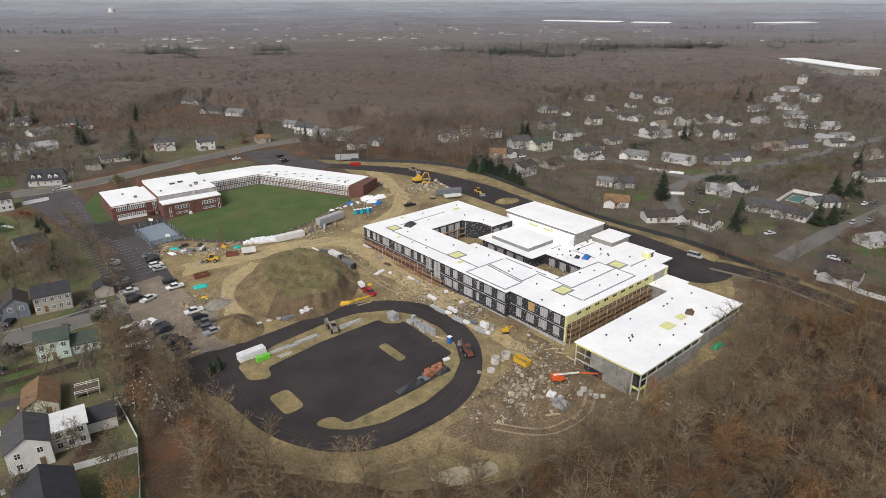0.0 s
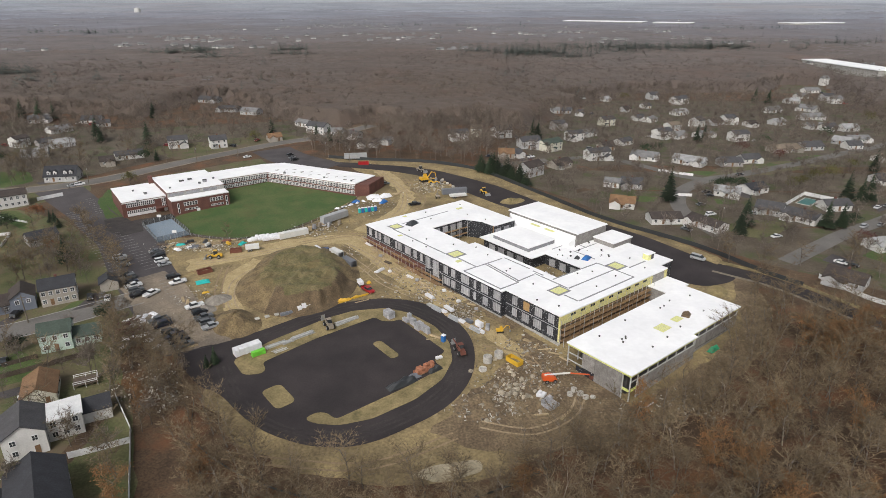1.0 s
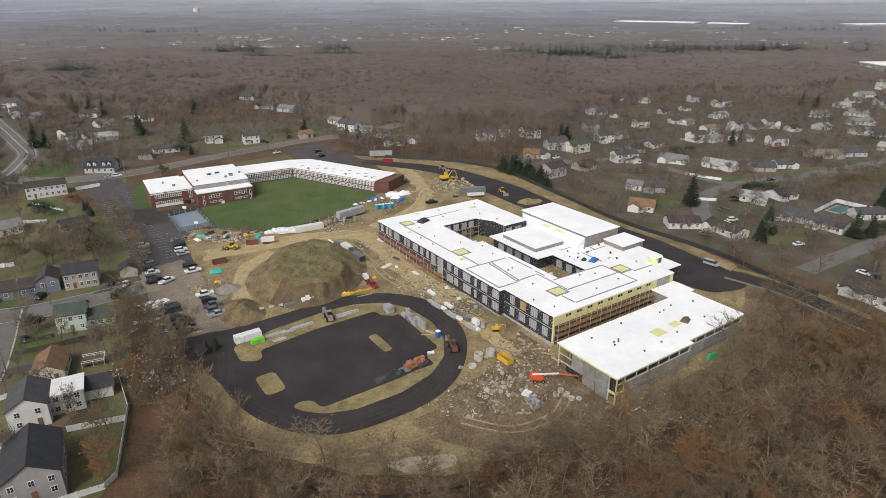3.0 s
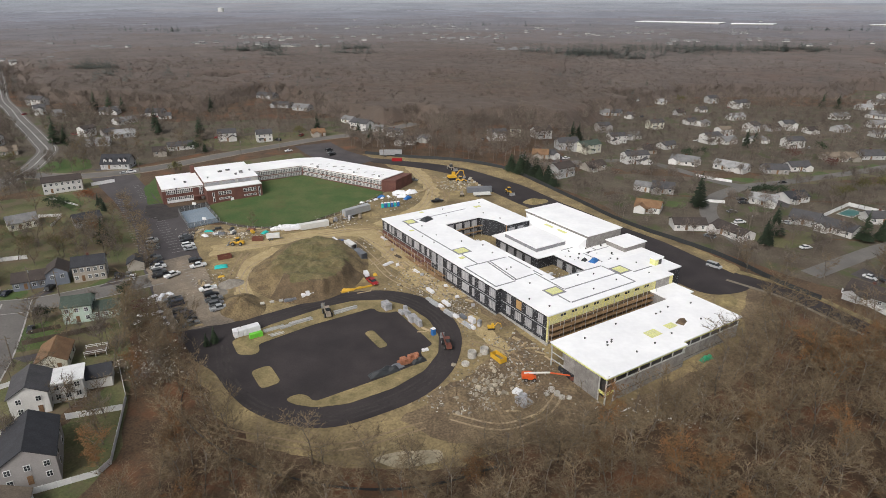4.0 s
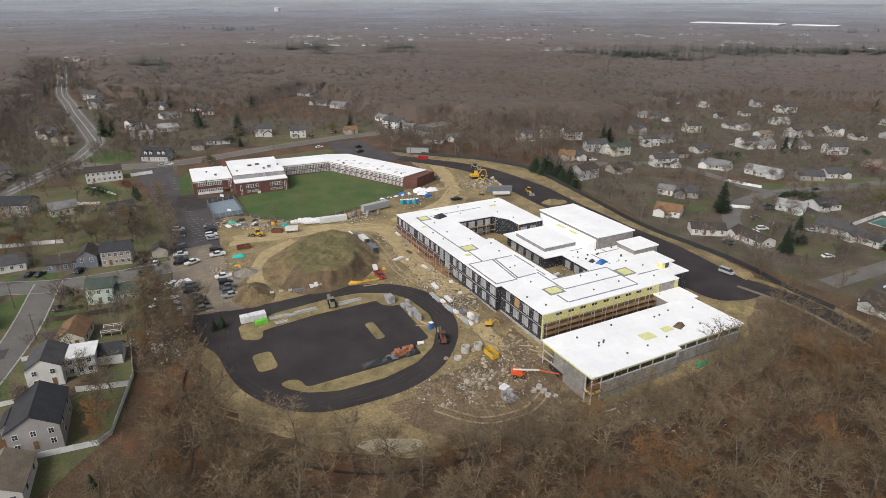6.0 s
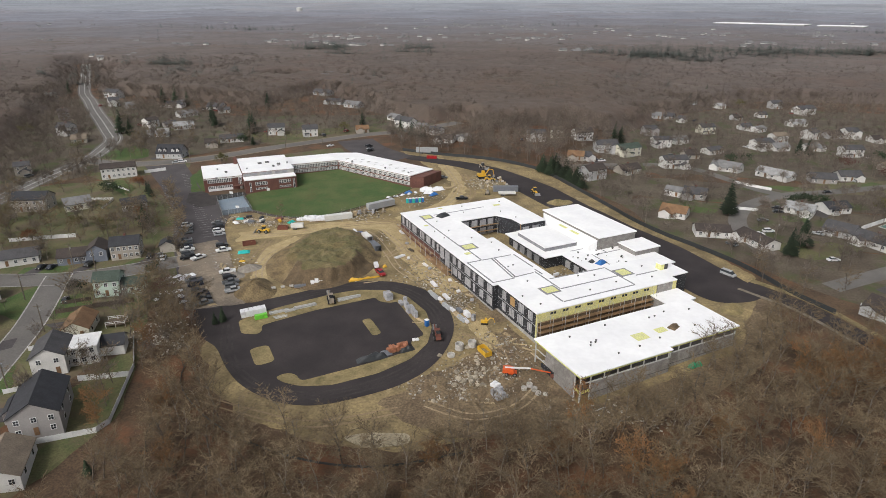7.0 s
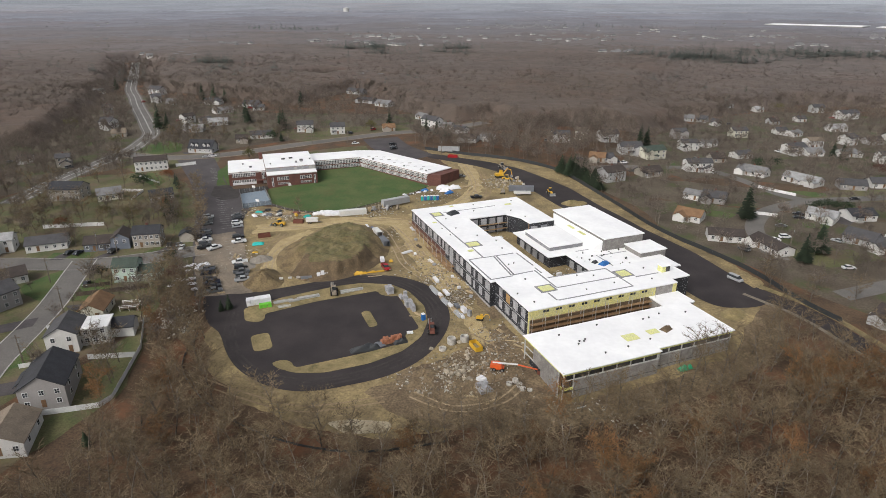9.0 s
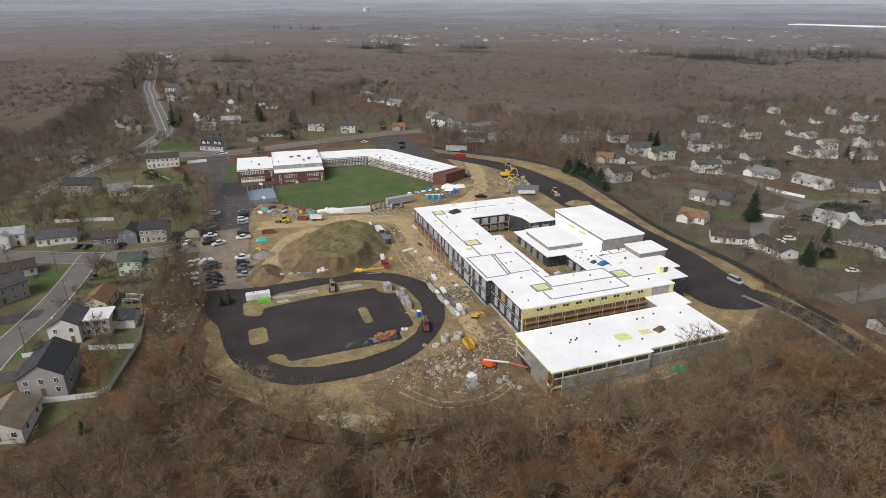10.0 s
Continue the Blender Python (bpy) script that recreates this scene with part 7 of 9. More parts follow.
for k, (x, y, t, L, w, n, m_) in enumerate(((-31.5, 178.4, 40, 4.6, 1.2, 2, "yellow"), (-29.2, 180.8, 60, 4.0, 0.9, 1, "yellow"), (-108.4, 220.6, 10, 3.6, 1.6, 2, "dark"), (-104.0, 223.4, 40, 3.0, 1.4, 3, "dark"), (-98.6, 220.6, 25, 3.4, 1.5, 2, "greybox"), (-93.0, 222.0, 70, 2.6, 1.2, 2, "dark"), (-60.2, 237.0, 40, 3.2, 1.4, 2, "wrap"), (-56.4, 241.6, 50, 3.6, 1.4, 2, "greybox"), (-53.0, 245.6, 40, 3.0, 1.2, 2, "wrap"), (-50.0, 222.4, 131, 4.4, 1.4, 1, "wrap"), (-46.0, 219.0, 131, 3.8, 1.2, 2, "wrap"))):
    lumber(x, y, t, L, w, n, {"yellow": "stack of yellow formwork beams on bare soil", "dark": "stack of dark boards on bare soil", "greybox": "stack of grey boards on bare soil", "wrap": "stack of pale boards on bare soil"}[m_], PAINT[m_], 430 + k)
# sheets and broken boards dumped between the car park and the yards
for k, (x, y, t, L, w) in enumerate(((-90.4, 153.4, 20, 4.0, 2.4), (-87.0, 155.4, 50, 3.6, 2.0), (-89.6, 148.6, 75, 2.6, 1.6), (-84.0, 152.4, 10, 3.0, 1.8), (-80.2, 149.0, 40, 2.4, 1.6))):
    draped("sheet_cover", x, y, t, L, w, 0.7, PAINT["wrap"], "crumpled white plastic sheet on the ground", 460 + k)

# loose debris too small to pick apart
deb = Shape()
for cx, cy, rx, ry, n in ((-102, 222, 12, 4, 300), (-72, 130, 4, 8, 220), (-66, 126, 3, 4, 120), (8, 168, 5, 9, 240), (-5, 184, 4, 10, 200), (-58, 240, 7, 6, 160), (20, 133, 9, 9, 210), (12.3, 127, 6, 5, 330), (30, 140, 7, 8, 160), (4, 172, 5, 14, 260), (-14, 196, 6, 14, 160), (26, 152, 8, 6, 140), (-94, 222, 12, 4, 260), (-52, 243, 8, 8, 140), (-12, 300, 9, 12, 220), (-34, 274, 8, 12, 200), (-88, 163, 6, 6, 160), (-80, 180, 7, 8, 120), (-40, 174, 12, 4, 90), (26, 195, 5, 6, 120), (40, 200, 8, 5, 90), (60, 128, 14, 4, 120), (-78, 132, 6, 9, 120), (-40, 216, 9, 6, 90)):
    for _ in range(n):
        x, y = rr.gauss(cx, rx * 0.55), rr.gauss(cy, ry * 0.55)
        if inside(x, y, RING_OUT) or inside(x, y, BACK):
            continue
        a, L, w, h = rr.uniform(0, 3.14159), rr.uniform(0.15, 1.0), rr.uniform(0.1, 0.35), rr.uniform(0.08, 0.3)
        c, s_, z = math.cos(a), math.sin(a), g(x, y) + 0.1
        q = [(x + c * px * L - s_ * py * w, y + s_ * px * L + c * py * w) for px, py in ((-0.5, -0.5), (0.5, -0.4), (0.45, 0.5), (-0.4, 0.45))]
        deb.hull([(px, py, z - 0.1) for px, py in q], [(px, py, z + h) for px, py in q])
tagged(part("debris", deb, DEBRIS), "scattered building debris on bare soil", "debris", kind="stuff")

# yard between the car park and the mound
draped("sheet_cover", -83.2, 190.6, 30, 4.6, 3.4, 0.8, PAINT["teal"], "teal plastic sheets over stacked boards", 11)
skip(-85.6, 198.4, 38, "dirtred", "rust-red open skip on the soil", 5.0)
lumber(-91.0, 199.0, 36, 3.4, 0.8, 2, seed=101)
draped("plastic_heap", -79.0, 182.6, 30, 2.4, 1.2, 0.6, PAINT["yellow"], "yellow plastic heap on gravel", 12)
for x, y, t, L in ((-84.6, 177.2, 120, 3.6), (-82.6, 176.0, 110, 3.2), (-80.6, 174.8, 125, 3.8), (-79.0, 176.8, 60, 3.0)):
    lumber(x, y, t, L, 0.9, 2, seed=int(abs(x * 9)))
mound("stockpile", -75.0, 171.0, 4.2, 3.4, 1.3, 20, "small grey gravel pile", 0.1, GRAVEL, 5.0)
mound("stockpile", -73.0, 178.0, 5.0, 4.0, 1.4, 50, "small grey gravel pile", 0.1, GRAVEL, 6.0)
for x, y in ((-90, 168), (-92, 166.4), (-94.5, 165.4), (-96, 163.5), (-91.5, 164), (-93, 160.5), (-88.5, 165.4)):
    draped("board_cover", x, y, rr.uniform(0, 180), 3.0, 1.6, 0.5, PAINT["wrap"], "heap of white discarded boards beside the trees", int(x))

# long row of materials beside the lawn
wheel_machine(-86.6, 211.2, 190, "yellow", "yellow wheel loader on the haul road")
container(-74.6, 218.6, 20, 5.0, 2.3, 1.5, PAINT["box"], "white dump truck with open body", "dump_truck", True)
skip(-80.6, 217.0, 18, "dirtred", "rusty red dumpster beside the haul road", 4.4)
for k, (x, y) in enumerate(((-107.6, 220.4), (-104.8, 222.6), (-102.0, 225.6), (-99.0, 224.0), (-96.4, 226.4), (-94.0, 222.6), (-91.0, 224.4), (-88.0, 227.4), (-86.0, 224.0), (-83.4, 226.4), (-80.8, 224.6), (-98.0, 220.6), (-93.0, 219.4), (-104.0, 218.0))):
    c = ("wrap", "teal", "dark", "yellow", "dark", "box", "tan", "dirtred", "yellow", "dark", "teal", "greybox", "tan", "wrap")[k]
    if k % 3 == 0:
        lumber(x, y, 10 + 23 * (k % 4), 4.4, 1.0, 2, seed=k + 130)
    elif k % 3 == 1:
        draped("covered_heap", x, y, 25 * k, 3.6, 1.8, 0.9, PAINT[c], "heap of building materials under a sheet", k)
    else:
        pile_of("pallet_goods", x, y, 17 * k, 2, 1, 1, (1.3, 1.0, 0.9), PAINT[c], "mixed goods on pallets beside the lawn", "pallets", group="building materials", seed=k + 140)
pile_of("pallet_stack", -70.6, 230.4, 28, 5, 3, 1, (1.5, 1.3, 1.0), PAINT["wrap"], "rows of white-wrapped pallets beside the lawn", "pallets", group="building materials", seed=150)
container(-62.4, 233.6, 36, 12.0, 2.5, 2.3, PAINT["box"], "long white storage container beside the lawn")
container(-48.8, 251.0, 52, 13.6, 2.6, 2.8, PAINT["silver"], "silver grey semi-trailer beside the lawn", "trailer", True)
for k, (x, y) in enumerate(((-56.8, 239.4), (-55.6, 241.6), (-53.6, 243.8), (-52.6, 246.0), (-50.0, 244.4), (-46.0, 247.0))):
    pile_of("block_stack", x, y, 40 + 9 * k, 1, 1, 2, (1.2, 1.1, 0.9), (TIMBER, BLOCK, PAINT["tan"])[k % 3], "single stack of crates beside the lawn", "crates", group="building materials", seed=k + 160)
for k in range(5):
    lumber(-54.0 + 2.2 * k, 220.0 - 1.6 * k, 12 + 40 * (k % 2), 4.0, 1.2, 1, seed=k + 170)
container(-40.4, 212.6, -46, 6.0, 2.3, 2.4, PAINT["box"], "white enclosed trailer beside the mound", "trailer", True)
container(-34.8, 206.6, -46, 6.4, 2.4, 2.4, PAINT["greybox"], "dark grey storage container beside the mound")
draped("white_sheet", -41.8, 209.0, 10, 2.6, 1.6, 0.6, PAINT["wrap"], "white sheet lying beside a trailer", 31)

# south foot of the mound
for k, (x, y) in enumerate(((-43.0, 171.8), (-40.6, 174.2), (-38.8, 175.6), (-37.2, 176.8))):
    pile_of("pallet_stack", x, y, 30, 1, 1, 2, (1.3, 1.2, 1.1), PAINT["wrap"] if k != 1 else PAINT["navy"], "tall wrapped pallets at the foot of the mound", "pallets", group="building materials", seed=k + 180)
for k in range(5):
    pile_of("block_stack", -56.0 + 2.6 * k, 165.4 + 1.4 * k, 30, 1, 1, 1, (1.4, 1.0, 0.5), PALECONC, "low pale stone blocks along the road edge", "blocks", group="building materials", seed=k + 190, pallet=False)
draped("barrier_cover", -31.8, 178.4, 20, 3.6, 1.4, 0.9, PAINT["yellow"], "heap of yellow barrier parts", 41)
lumber(-26.4, 182.0, 35, 5.4, 0.3, 2, "long yellow tubes leaning together", PAINT["yellow"], 43)
lumber(-25.8, 178.6, 30, 5.0, 0.9, 1, seed=44)
container(-27.8, 189.6, 120, 2.6, 1.4, 1.3, PAINT["wrap"], "small white towed generator", "generator", True)
draped("generator_cover", -25.2, 191.6, 30, 1.6, 1.2, 1.0, PAINT["yellow"], "yellow covered compressor beside the road", 45)

# north end of the site
container(-55.4, 348.6, 10, 13.0, 2.5, 2.8, PAINT["silver"], "long silver trailer near the site gate", "trailer", True)
skip(-49.4, 338.4, 8, "red", "bright red skip near the site gate", 6.0)
for x, y, L, w, h, t in ((-36.0, 282.6, 7.0, 4.0, 1.8, 20), (-30.4, 283.8, 6.0, 4.0, 2.0, 40), (-33.6, 277.6, 5.0, 3.4, 1.4, 10)):
    draped("white_tarpaulin", x, y, t, L, w, h, PAINT["wrap"], "white plastic sheet over stacked materials", int(x))
for x, y, L, w, h, t in ((-30.4, 275.4, 4.6, 2.2, 1.5, 60), (-43.6, 275.6, 4.0, 2.0, 1.2, 40)):
    draped("blue_tarpaulin", x, y, t, L, w, h, PAINT["tarp"], "blue plastic sheet over stacked materials", int(y))
for k in range(6):
    toilet(-39.5 + 1.35 * k, 261.8 + 0.6 * k, 24, "tarp" if k % 2 else "teal")
for k in range(6):
    draped("white_bag_heap", -50.5 + 2.6 * k, 266.5 + 3.2 * k * 0.8, 30 * k, 2.6, 1.4, 0.7, PAINT["wrap"], "white bags and sheets along the lawn edge", k + 60)
for k in range(6):
    lumber(-27.0 + 1.6 * k, 288.0 + 1.2 * k * (-1) ** k, 30 + 20 * k, 4.6, 1.0, 2, seed=k + 210)
container(2.8, 289.6, 16, 12.2, 2.5, 2.6, PAINT["greybox"], "long dark grey storage container by the service road")
container(4.6, 283.6, 18, 8.0, 2.4, 1.0, PAINT["box"], "low white flatbed with goods", "trailer", True)
track_machine(-13.0, 308.0, 30, 1.5, "yellow", "large yellow excavator on bare soil")
wheel_machine(-8.0, 304.0, 10, "yellow", "yellow wheel loader on bare soil")
wheel_machine(17.4, 289.6, -60, "yellow", "yellow roller machine on the service road")
wheel_machine(-16.0, 325.5, -40, "tan", "tan site machine on the service road")
track_machine(-5.0, 283.0, 100, 0.9, "tan", "small tan tracked machine on bare soil")
for _ in range(40):
    boulder(rr.gauss(-10, 5), rr.gauss(298, 6), rr.uniform(0.4, 1.0))
for k in range(8):
    pile_of("block_stack", -4.0 + 1.5 * k, 308.0 - 2.4 * k, 30, 1, 1, 1, (1.2, 1.1, 0.9), (PALECONC, TIMBER)[k % 2], "pallet goods along the service road", "pallets", group="building materials", seed=k + 220)
lumber(-40.5, 300.0, 12, 9.0, 0.4, 1, seed=231)
mound("stockpile", 30.5, 279.0, 7.0, 4.5, 1.6, 20, "low sandy mound beside the service road", 0.1, SAND, 9.0)
mound("stockpile", 93.5, 190.0, 5.5, 3.6, 1.3, 60, "low sandy mound at the end of the service road", 0.1, SAND, 10.0)

# on the roofs
def on_roof(a, b):
    p = pose(O[0], O[1], 0, 0, 0, TURN_B) @ Vector((a, b, 0))
    return p.x, p.y


def roof_cover(a, b, z, L, w, h, material, label, seed):
    x, y = on_roof(a, b)
    ob = draped("roof_cover", x, y, TURN_B + 20, L, w, h, material, label, seed)
    ob.location.z = z + 0.02


roof_cover(11.4, 87.5, ROOF, 5.2, 3.6, 1.6, PAINT["dark"], "black sheet over materials on the white roof", 71)
roof_cover(44.1, 26.4, 6.3, 4.4, 2.6, 1.2, PAINT["tarp"], "blue sheet over materials on the white roof", 72)
roof_cover(41.6, 28.6, 6.3, 2.2, 1.8, 1.0, PAINT["dark"], "black sheet over materials on the white roof", 73)
roof_cover(31.8, -20.1, 7.0, 3.4, 2.4, 1.2, BROWNHOLE, "brown sheet over materials on the gym roof", 74)
roof_cover(26, 20.5 + 52, 2.0, 3, 2, 1, PAINT["wrap"], "white sheet over materials in the courtyard", 75)
for a, b in ((22, 27), (25, 30), (28, 24), (30, 33), (22, 35), (20, 60), (24, 66), (21, 72), (27, 70), (19, 75), (24, 47), (21, 44)):
    x, y = on_roof(a, b)
    if int(a) % 2:
        lumber(x, y, 11 * b, 3.0, 1.0, 2, "loose timber in the dirt courtyard", seed=int(a + b))
    else:
        pile_of("block_stack", x, y, 7 * b, 2, 1, 1, (1.1, 1.0, 0.9), (PAINT["wrap"], PLANK, PAINT["dirtred"])[int(b) % 3], "stacked materials in the dirt courtyard", "pallets", group="building materials", seed=int(a * b))

# bulk bags and stacked goods along the school lawn
def bulk_bag(x, y, s, turn, material, seed):
    rng = random.Random(seed)
    sh = Shape()
    rings = ((0.46, 0.0), (0.54, 0.25), (0.55, 0.6), (0.46, 0.88), (0.2, 0.98))
    for j, (r, z) in enumerate(rings):
        for i in range(10):
            a = 6.28319 * i / 10
            q = r / max(abs(math.cos(a)), abs(math.sin(a))) ** 0.6 * rng.uniform(0.93, 1.05)
            sh.v.append((q * math.cos(a), q * math.sin(a), z + (rng.uniform(-0.04, 0.04) if j else 0)))
    sh.f = [(j * 10 + i, j * 10 + (i + 1) % 10, j * 10 + 10 + (i + 1) % 10, j * 10 + 10 + i) for j in range(4) for i in range(10)] + [tuple(range(40, 50))]
    sh.k = [0] * len(sh.f)
    ob = part("bulk_bag", sh, material)
    ob.matrix_basis = pose(x, y, g(x, y) + 0.1, 0, 0, turn) @ Matrix.Scale(s, 4)
    ob.data.shade_smooth()
    tagged(ob, "filled white bulk bag standing on bare soil", "bag", "bulk bags")


br = random.Random(77)
for k in range(26):
    u, v = (k % 9) / 8, k // 9
    bulk_bag(-79.0 + 8.0 * u + 1.2 * v + br.uniform(-0.3, 0.3), 227.6 + 2.2 * u + 1.7 * v + br.uniform(-0.3, 0.3), br.uniform(1.2, 1.6), br.uniform(0, 90), PAINT["wrap"], k)
for k in range(7):
    bulk_bag(-43.0 + 1.25 * k + br.uniform(-0.3, 0.3), 172.6 + 0.95 * k + br.uniform(-0.3, 0.3), br.uniform(1.1, 1.7), br.uniform(0, 90), PAINT["wrap"] if k != 2 else PAINT["tarp"], 50 + k)
for k, (x, y, t, L, w, n) in enumerate(((-112, 223, 20, 3.5, 1.6, 2), (-108.5, 221, 70, 2.6, 1.4, 3), (-104.5, 221.5, 10, 4.2, 1.2, 1), (-100, 221, 35, 3.0, 1.6, 2), (-96.5, 223.8, -10, 4.4, 1.2, 2), (-92, 225.5, 40, 3.0, 1.4, 3), (-88.5, 226.5, 15, 3.6, 1.4, 1), (-85, 229, 30, 2.8, 1.5, 2), (-82, 227.6, 60, 3.0, 1.4, 2),
                                             (-30.2, 225.4, 130, 4.0, 1.2, 2), (-27.4, 219.6, 120, 3.2, 1.4, 2), (-23.2, 213.0, 131, 4.4, 1.0, 1), (-20.6, 208.6, 140, 3.0, 1.4, 3), (-33.2, 231.6, 131, 3.6, 1.2, 2), (-16.4, 202.6, 128, 4.8, 1.2, 2), (-11.6, 197.4, 134, 3.6, 1.2, 1), (-6.4, 191.6, 131, 4.4, 1.4, 2))):
    lumber(x, y, t, L, w, n, "stack of weathered timber on bare soil" if k % 3 else "stack of pale boards on bare soil", TIMBER if k % 3 else PAINT["wrap"] if k % 2 else BROWNFENCE, 300 + k)


# ---- fences ----
def fence(pts, h, kind, material, label, step=2.4, lift=0.0):
    """Posts, rails and a sheet or board infill along a line on the ground."""
    ob = thing("fence", pose(0, 0, 0), label, "fence", "fences")
    post = Shape().box(-0.06, 0.06, -0.06, 0.06, 0, h + 0.1).mesh("post")
    for (x0, y0), (x1, y1) in zip(pts, pts[1:]):
        L = math.hypot(x1 - x0, y1 - y0)
        n = max(1, int(round(L / step)))
        ang = math.atan2(y1 - y0, x1 - x0)
        for i in range(n):
            ax, ay, bx, by = x0 + (x1 - x0) * i / n, y0 + (y1 - y0) * i / n, x0 + (x1 - x0) * (i + 1) / n, y0 + (y1 - y0) * (i + 1) / n
            za, zb = g(ax, ay) + lift, g(bx, by) + lift
            part("post", post, STEEL if kind == "mesh" else material, ob, "", Matrix.Translation((ax, ay, za)))
            nx_, ny_ = -math.sin(ang) * 0.03, math.cos(ang) * 0.03
            lo = 0.05
            sh = Shape().hull([(ax - nx_, ay - ny_, za + lo), (bx - nx_, by - ny_, zb + lo), (bx + nx_, by + ny_, zb + lo), (ax + nx_, ay + ny_, za + lo)], [(ax - nx_, ay - ny_, za + h), (bx - nx_, by - ny_, zb + h), (bx + nx_, by + ny_, zb + h), (ax + nx_, ay + ny_, za + h)])
            part("panel", sh, material, ob)


SILT = [(-72, 352), (-46, 346.5), (-27, 345), (-8, 341), (13, 330), (25, 317), (38, 299.5), (52, 281), (64, 263.5), (76, 249), (85, 241), (98, 228.5), (105.5, 219), (110.5, 211), (116, 203), (124, 194)]
fence(smooth(SILT, 3), 1.8, "sheet", PAINT["dark"], "black screened fence along the service road", 4.0)
fence(smooth([(-60, 126), (-54, 112), (-40, 102), (-24, 96), (-6, 94), (10, 97), (26, 106)], 4), 0.7, "sheet", PAINT["dark"], "low black silt fence along the wood edge", 4.0)
fence([(-59.9, 93.3), (-64.9, 103.7), (-69.7, 113.7), (-79.2, 125.1)], 1.5, "board", WHITEPAINT, "white vinyl fence between yards and woods")
fence([(-83, 69), (-76.5, 75.2), (-67.6, 83.0), (-60.3, 89.6), (-59.9, 93.3)], 1.6, "board", WHITEPAINT, "white vinyl fence beside the grey house")
fence([(-78, 103.2), (-68, 110.0)], 1.7, "board", WHITEPAINT, "white vinyl fence between two yards")
fence([(-114, 131.6), (-103.3, 139.7), (-96, 145.4)], 1.6, "board", BROWNFENCE, "brown weathered board fence in the yard")
fence([(-117, 137.4), (-110.5, 142.5)], 1.4, "board", BROWNFENCE, "brown weathered board fence in the yard")
fence([(-182, 176), (-170, 182.5), (-160, 187.5)], 1.7, "board", WHITEPAINT, "white vinyl fence behind the houses")
fence([(-203, 252.3), (-192, 248.2), (-182, 244.9)], 1.0, "board", WHITEPAINT, "white vinyl fence beside the lawn")
fence([(-196, 273.5), (-188, 281)], 1.8, "board", WHITEPAINT, "white vinyl fence beside the long house")
fence([(-200.5, 224.8), (-190.8, 227.9), (-179.9, 231.4), (-177.6, 225.5), (-174.9, 218.3)], 1.3, "board", WHITEPAINT, "white vinyl fence behind bare trees")
fence([(-103.2, 111.6), (-100.3, 114.8)], 1.4, "board", WHITEPAINT, "short white vinyl fence by the street")
fence([(-91.6, 93.4), (-88.2, 96.4)], 1.4, "board", WHITEPAINT, "short white vinyl fence by the street")
fence([(156, 276.5), (165, 285.5), (174.5, 295), (181, 288.5), (187, 283)], 1.9, "board", WHITEPAINT, "white vinyl fence round a pool yard")
fence([(108.5, 291.5), (113.5, 291.5), (118.8, 291)], 1.5, "board", WHITEPAINT, "white vinyl fence round a corner yard")
fence([(115.5, 336.5), (123, 331.5), (131.5, 327)], 1.5, "board", WHITEPAINT, "long white vinyl fence along the street")
fence([(133, 201), (136.5, 193), (140.5, 184.5), (147, 178)], 1.7, "board", WHITEPAINT, "pale fence behind a low house")
pool = thing("swimming_pool", pose(171, 284.5, g(171, 284.5), 0, 0, 45), "teal covered swimming pool in a fenced yard", "pool")
part("rim", Shape().box(-6.2, 6.2, -3.4, 3.4, -0.5, 0.16), PALECONC, pool)
part("cover", Shape().box(-5.6, 5.6, -2.8, 2.8, 0.1, 0.22), mat("pool_cover", (0.03, 0.12, 0.11), (0.045, 0.15, 0.14), 2, 0.3, 0.5), pool)
fence([(-129.9, 242.8), (-115.3, 225.1), (-105.5, 233.7), (-121.5, 251.8), (-129.9, 242.8)], 2.4, "mesh", CHAIN, "grey chain-link fence round the sports court")
fence(smooth([(-105, 233), (-96, 230), (-84, 228.6), (-70, 234), (-58.5, 249), (-48, 267), (-43.6, 279)], 2), 1.2, "mesh", CHAIN, "low chain-link fence along the lawn", 4.0)
for x, y in ((-123.8, 246.0), (-109.4, 228.4)):
    hoop = thing("basketball_hoop", pose(x, y, g(x, y) + 0.15), "white basketball backboard on a grey post", "hoop", "basketball hoops")
    part("post", Shape().tube((0, 0, 0), (0, 0, 3.4), 0.08, 0.08, 8), STEEL, hoop)
    part("backboard", Shape().box(-0.9, 0.9, -0.05, 0.05, 2.9, 4.0), WHITEPAINT, hoop)

# utility poles along the streets
def pole(x, y, turn, h=9.5):
    ob = thing("utility_pole", pose(x, y, g(x, y), 0, 0, turn), "weathered wooden utility pole with crossarm", "pole", "utility poles")
    part("mast", Shape().tube((0, 0, -0.5), (0, 0, h), 0.2, 0.14, 8), POLEWOOD, ob)
    part("crossarm", Shape().box(-1.2, 1.2, -0.07, 0.07, h - 0.9, h - 0.75), POLEWOOD, ob)
    part("transformer", Shape().tube((0.3, 0, h - 2.4), (0.3, 0, h - 1.5), 0.2, 0.2, 8), STEEL, ob)


for x, y, t in ((-108, 121.5, 30), (-126, 161.5, 30), (-137.5, 163, 30), (-132, 137, 20), (-215, 253, 40), (-230, 240, 40), (-196, 268, 40), (-186, 300, 40), (-146, 341, 40), (-126, 352, 40), (-58, 342, 20), (-226, 276, 60), (-262, 330, 60), (118, 252, 20), (108, 234, 20), (164, 330, 20), (174, 252, 20), (-92, 95, 30), (-75, 358, 20)):
    pole(x, y, t)

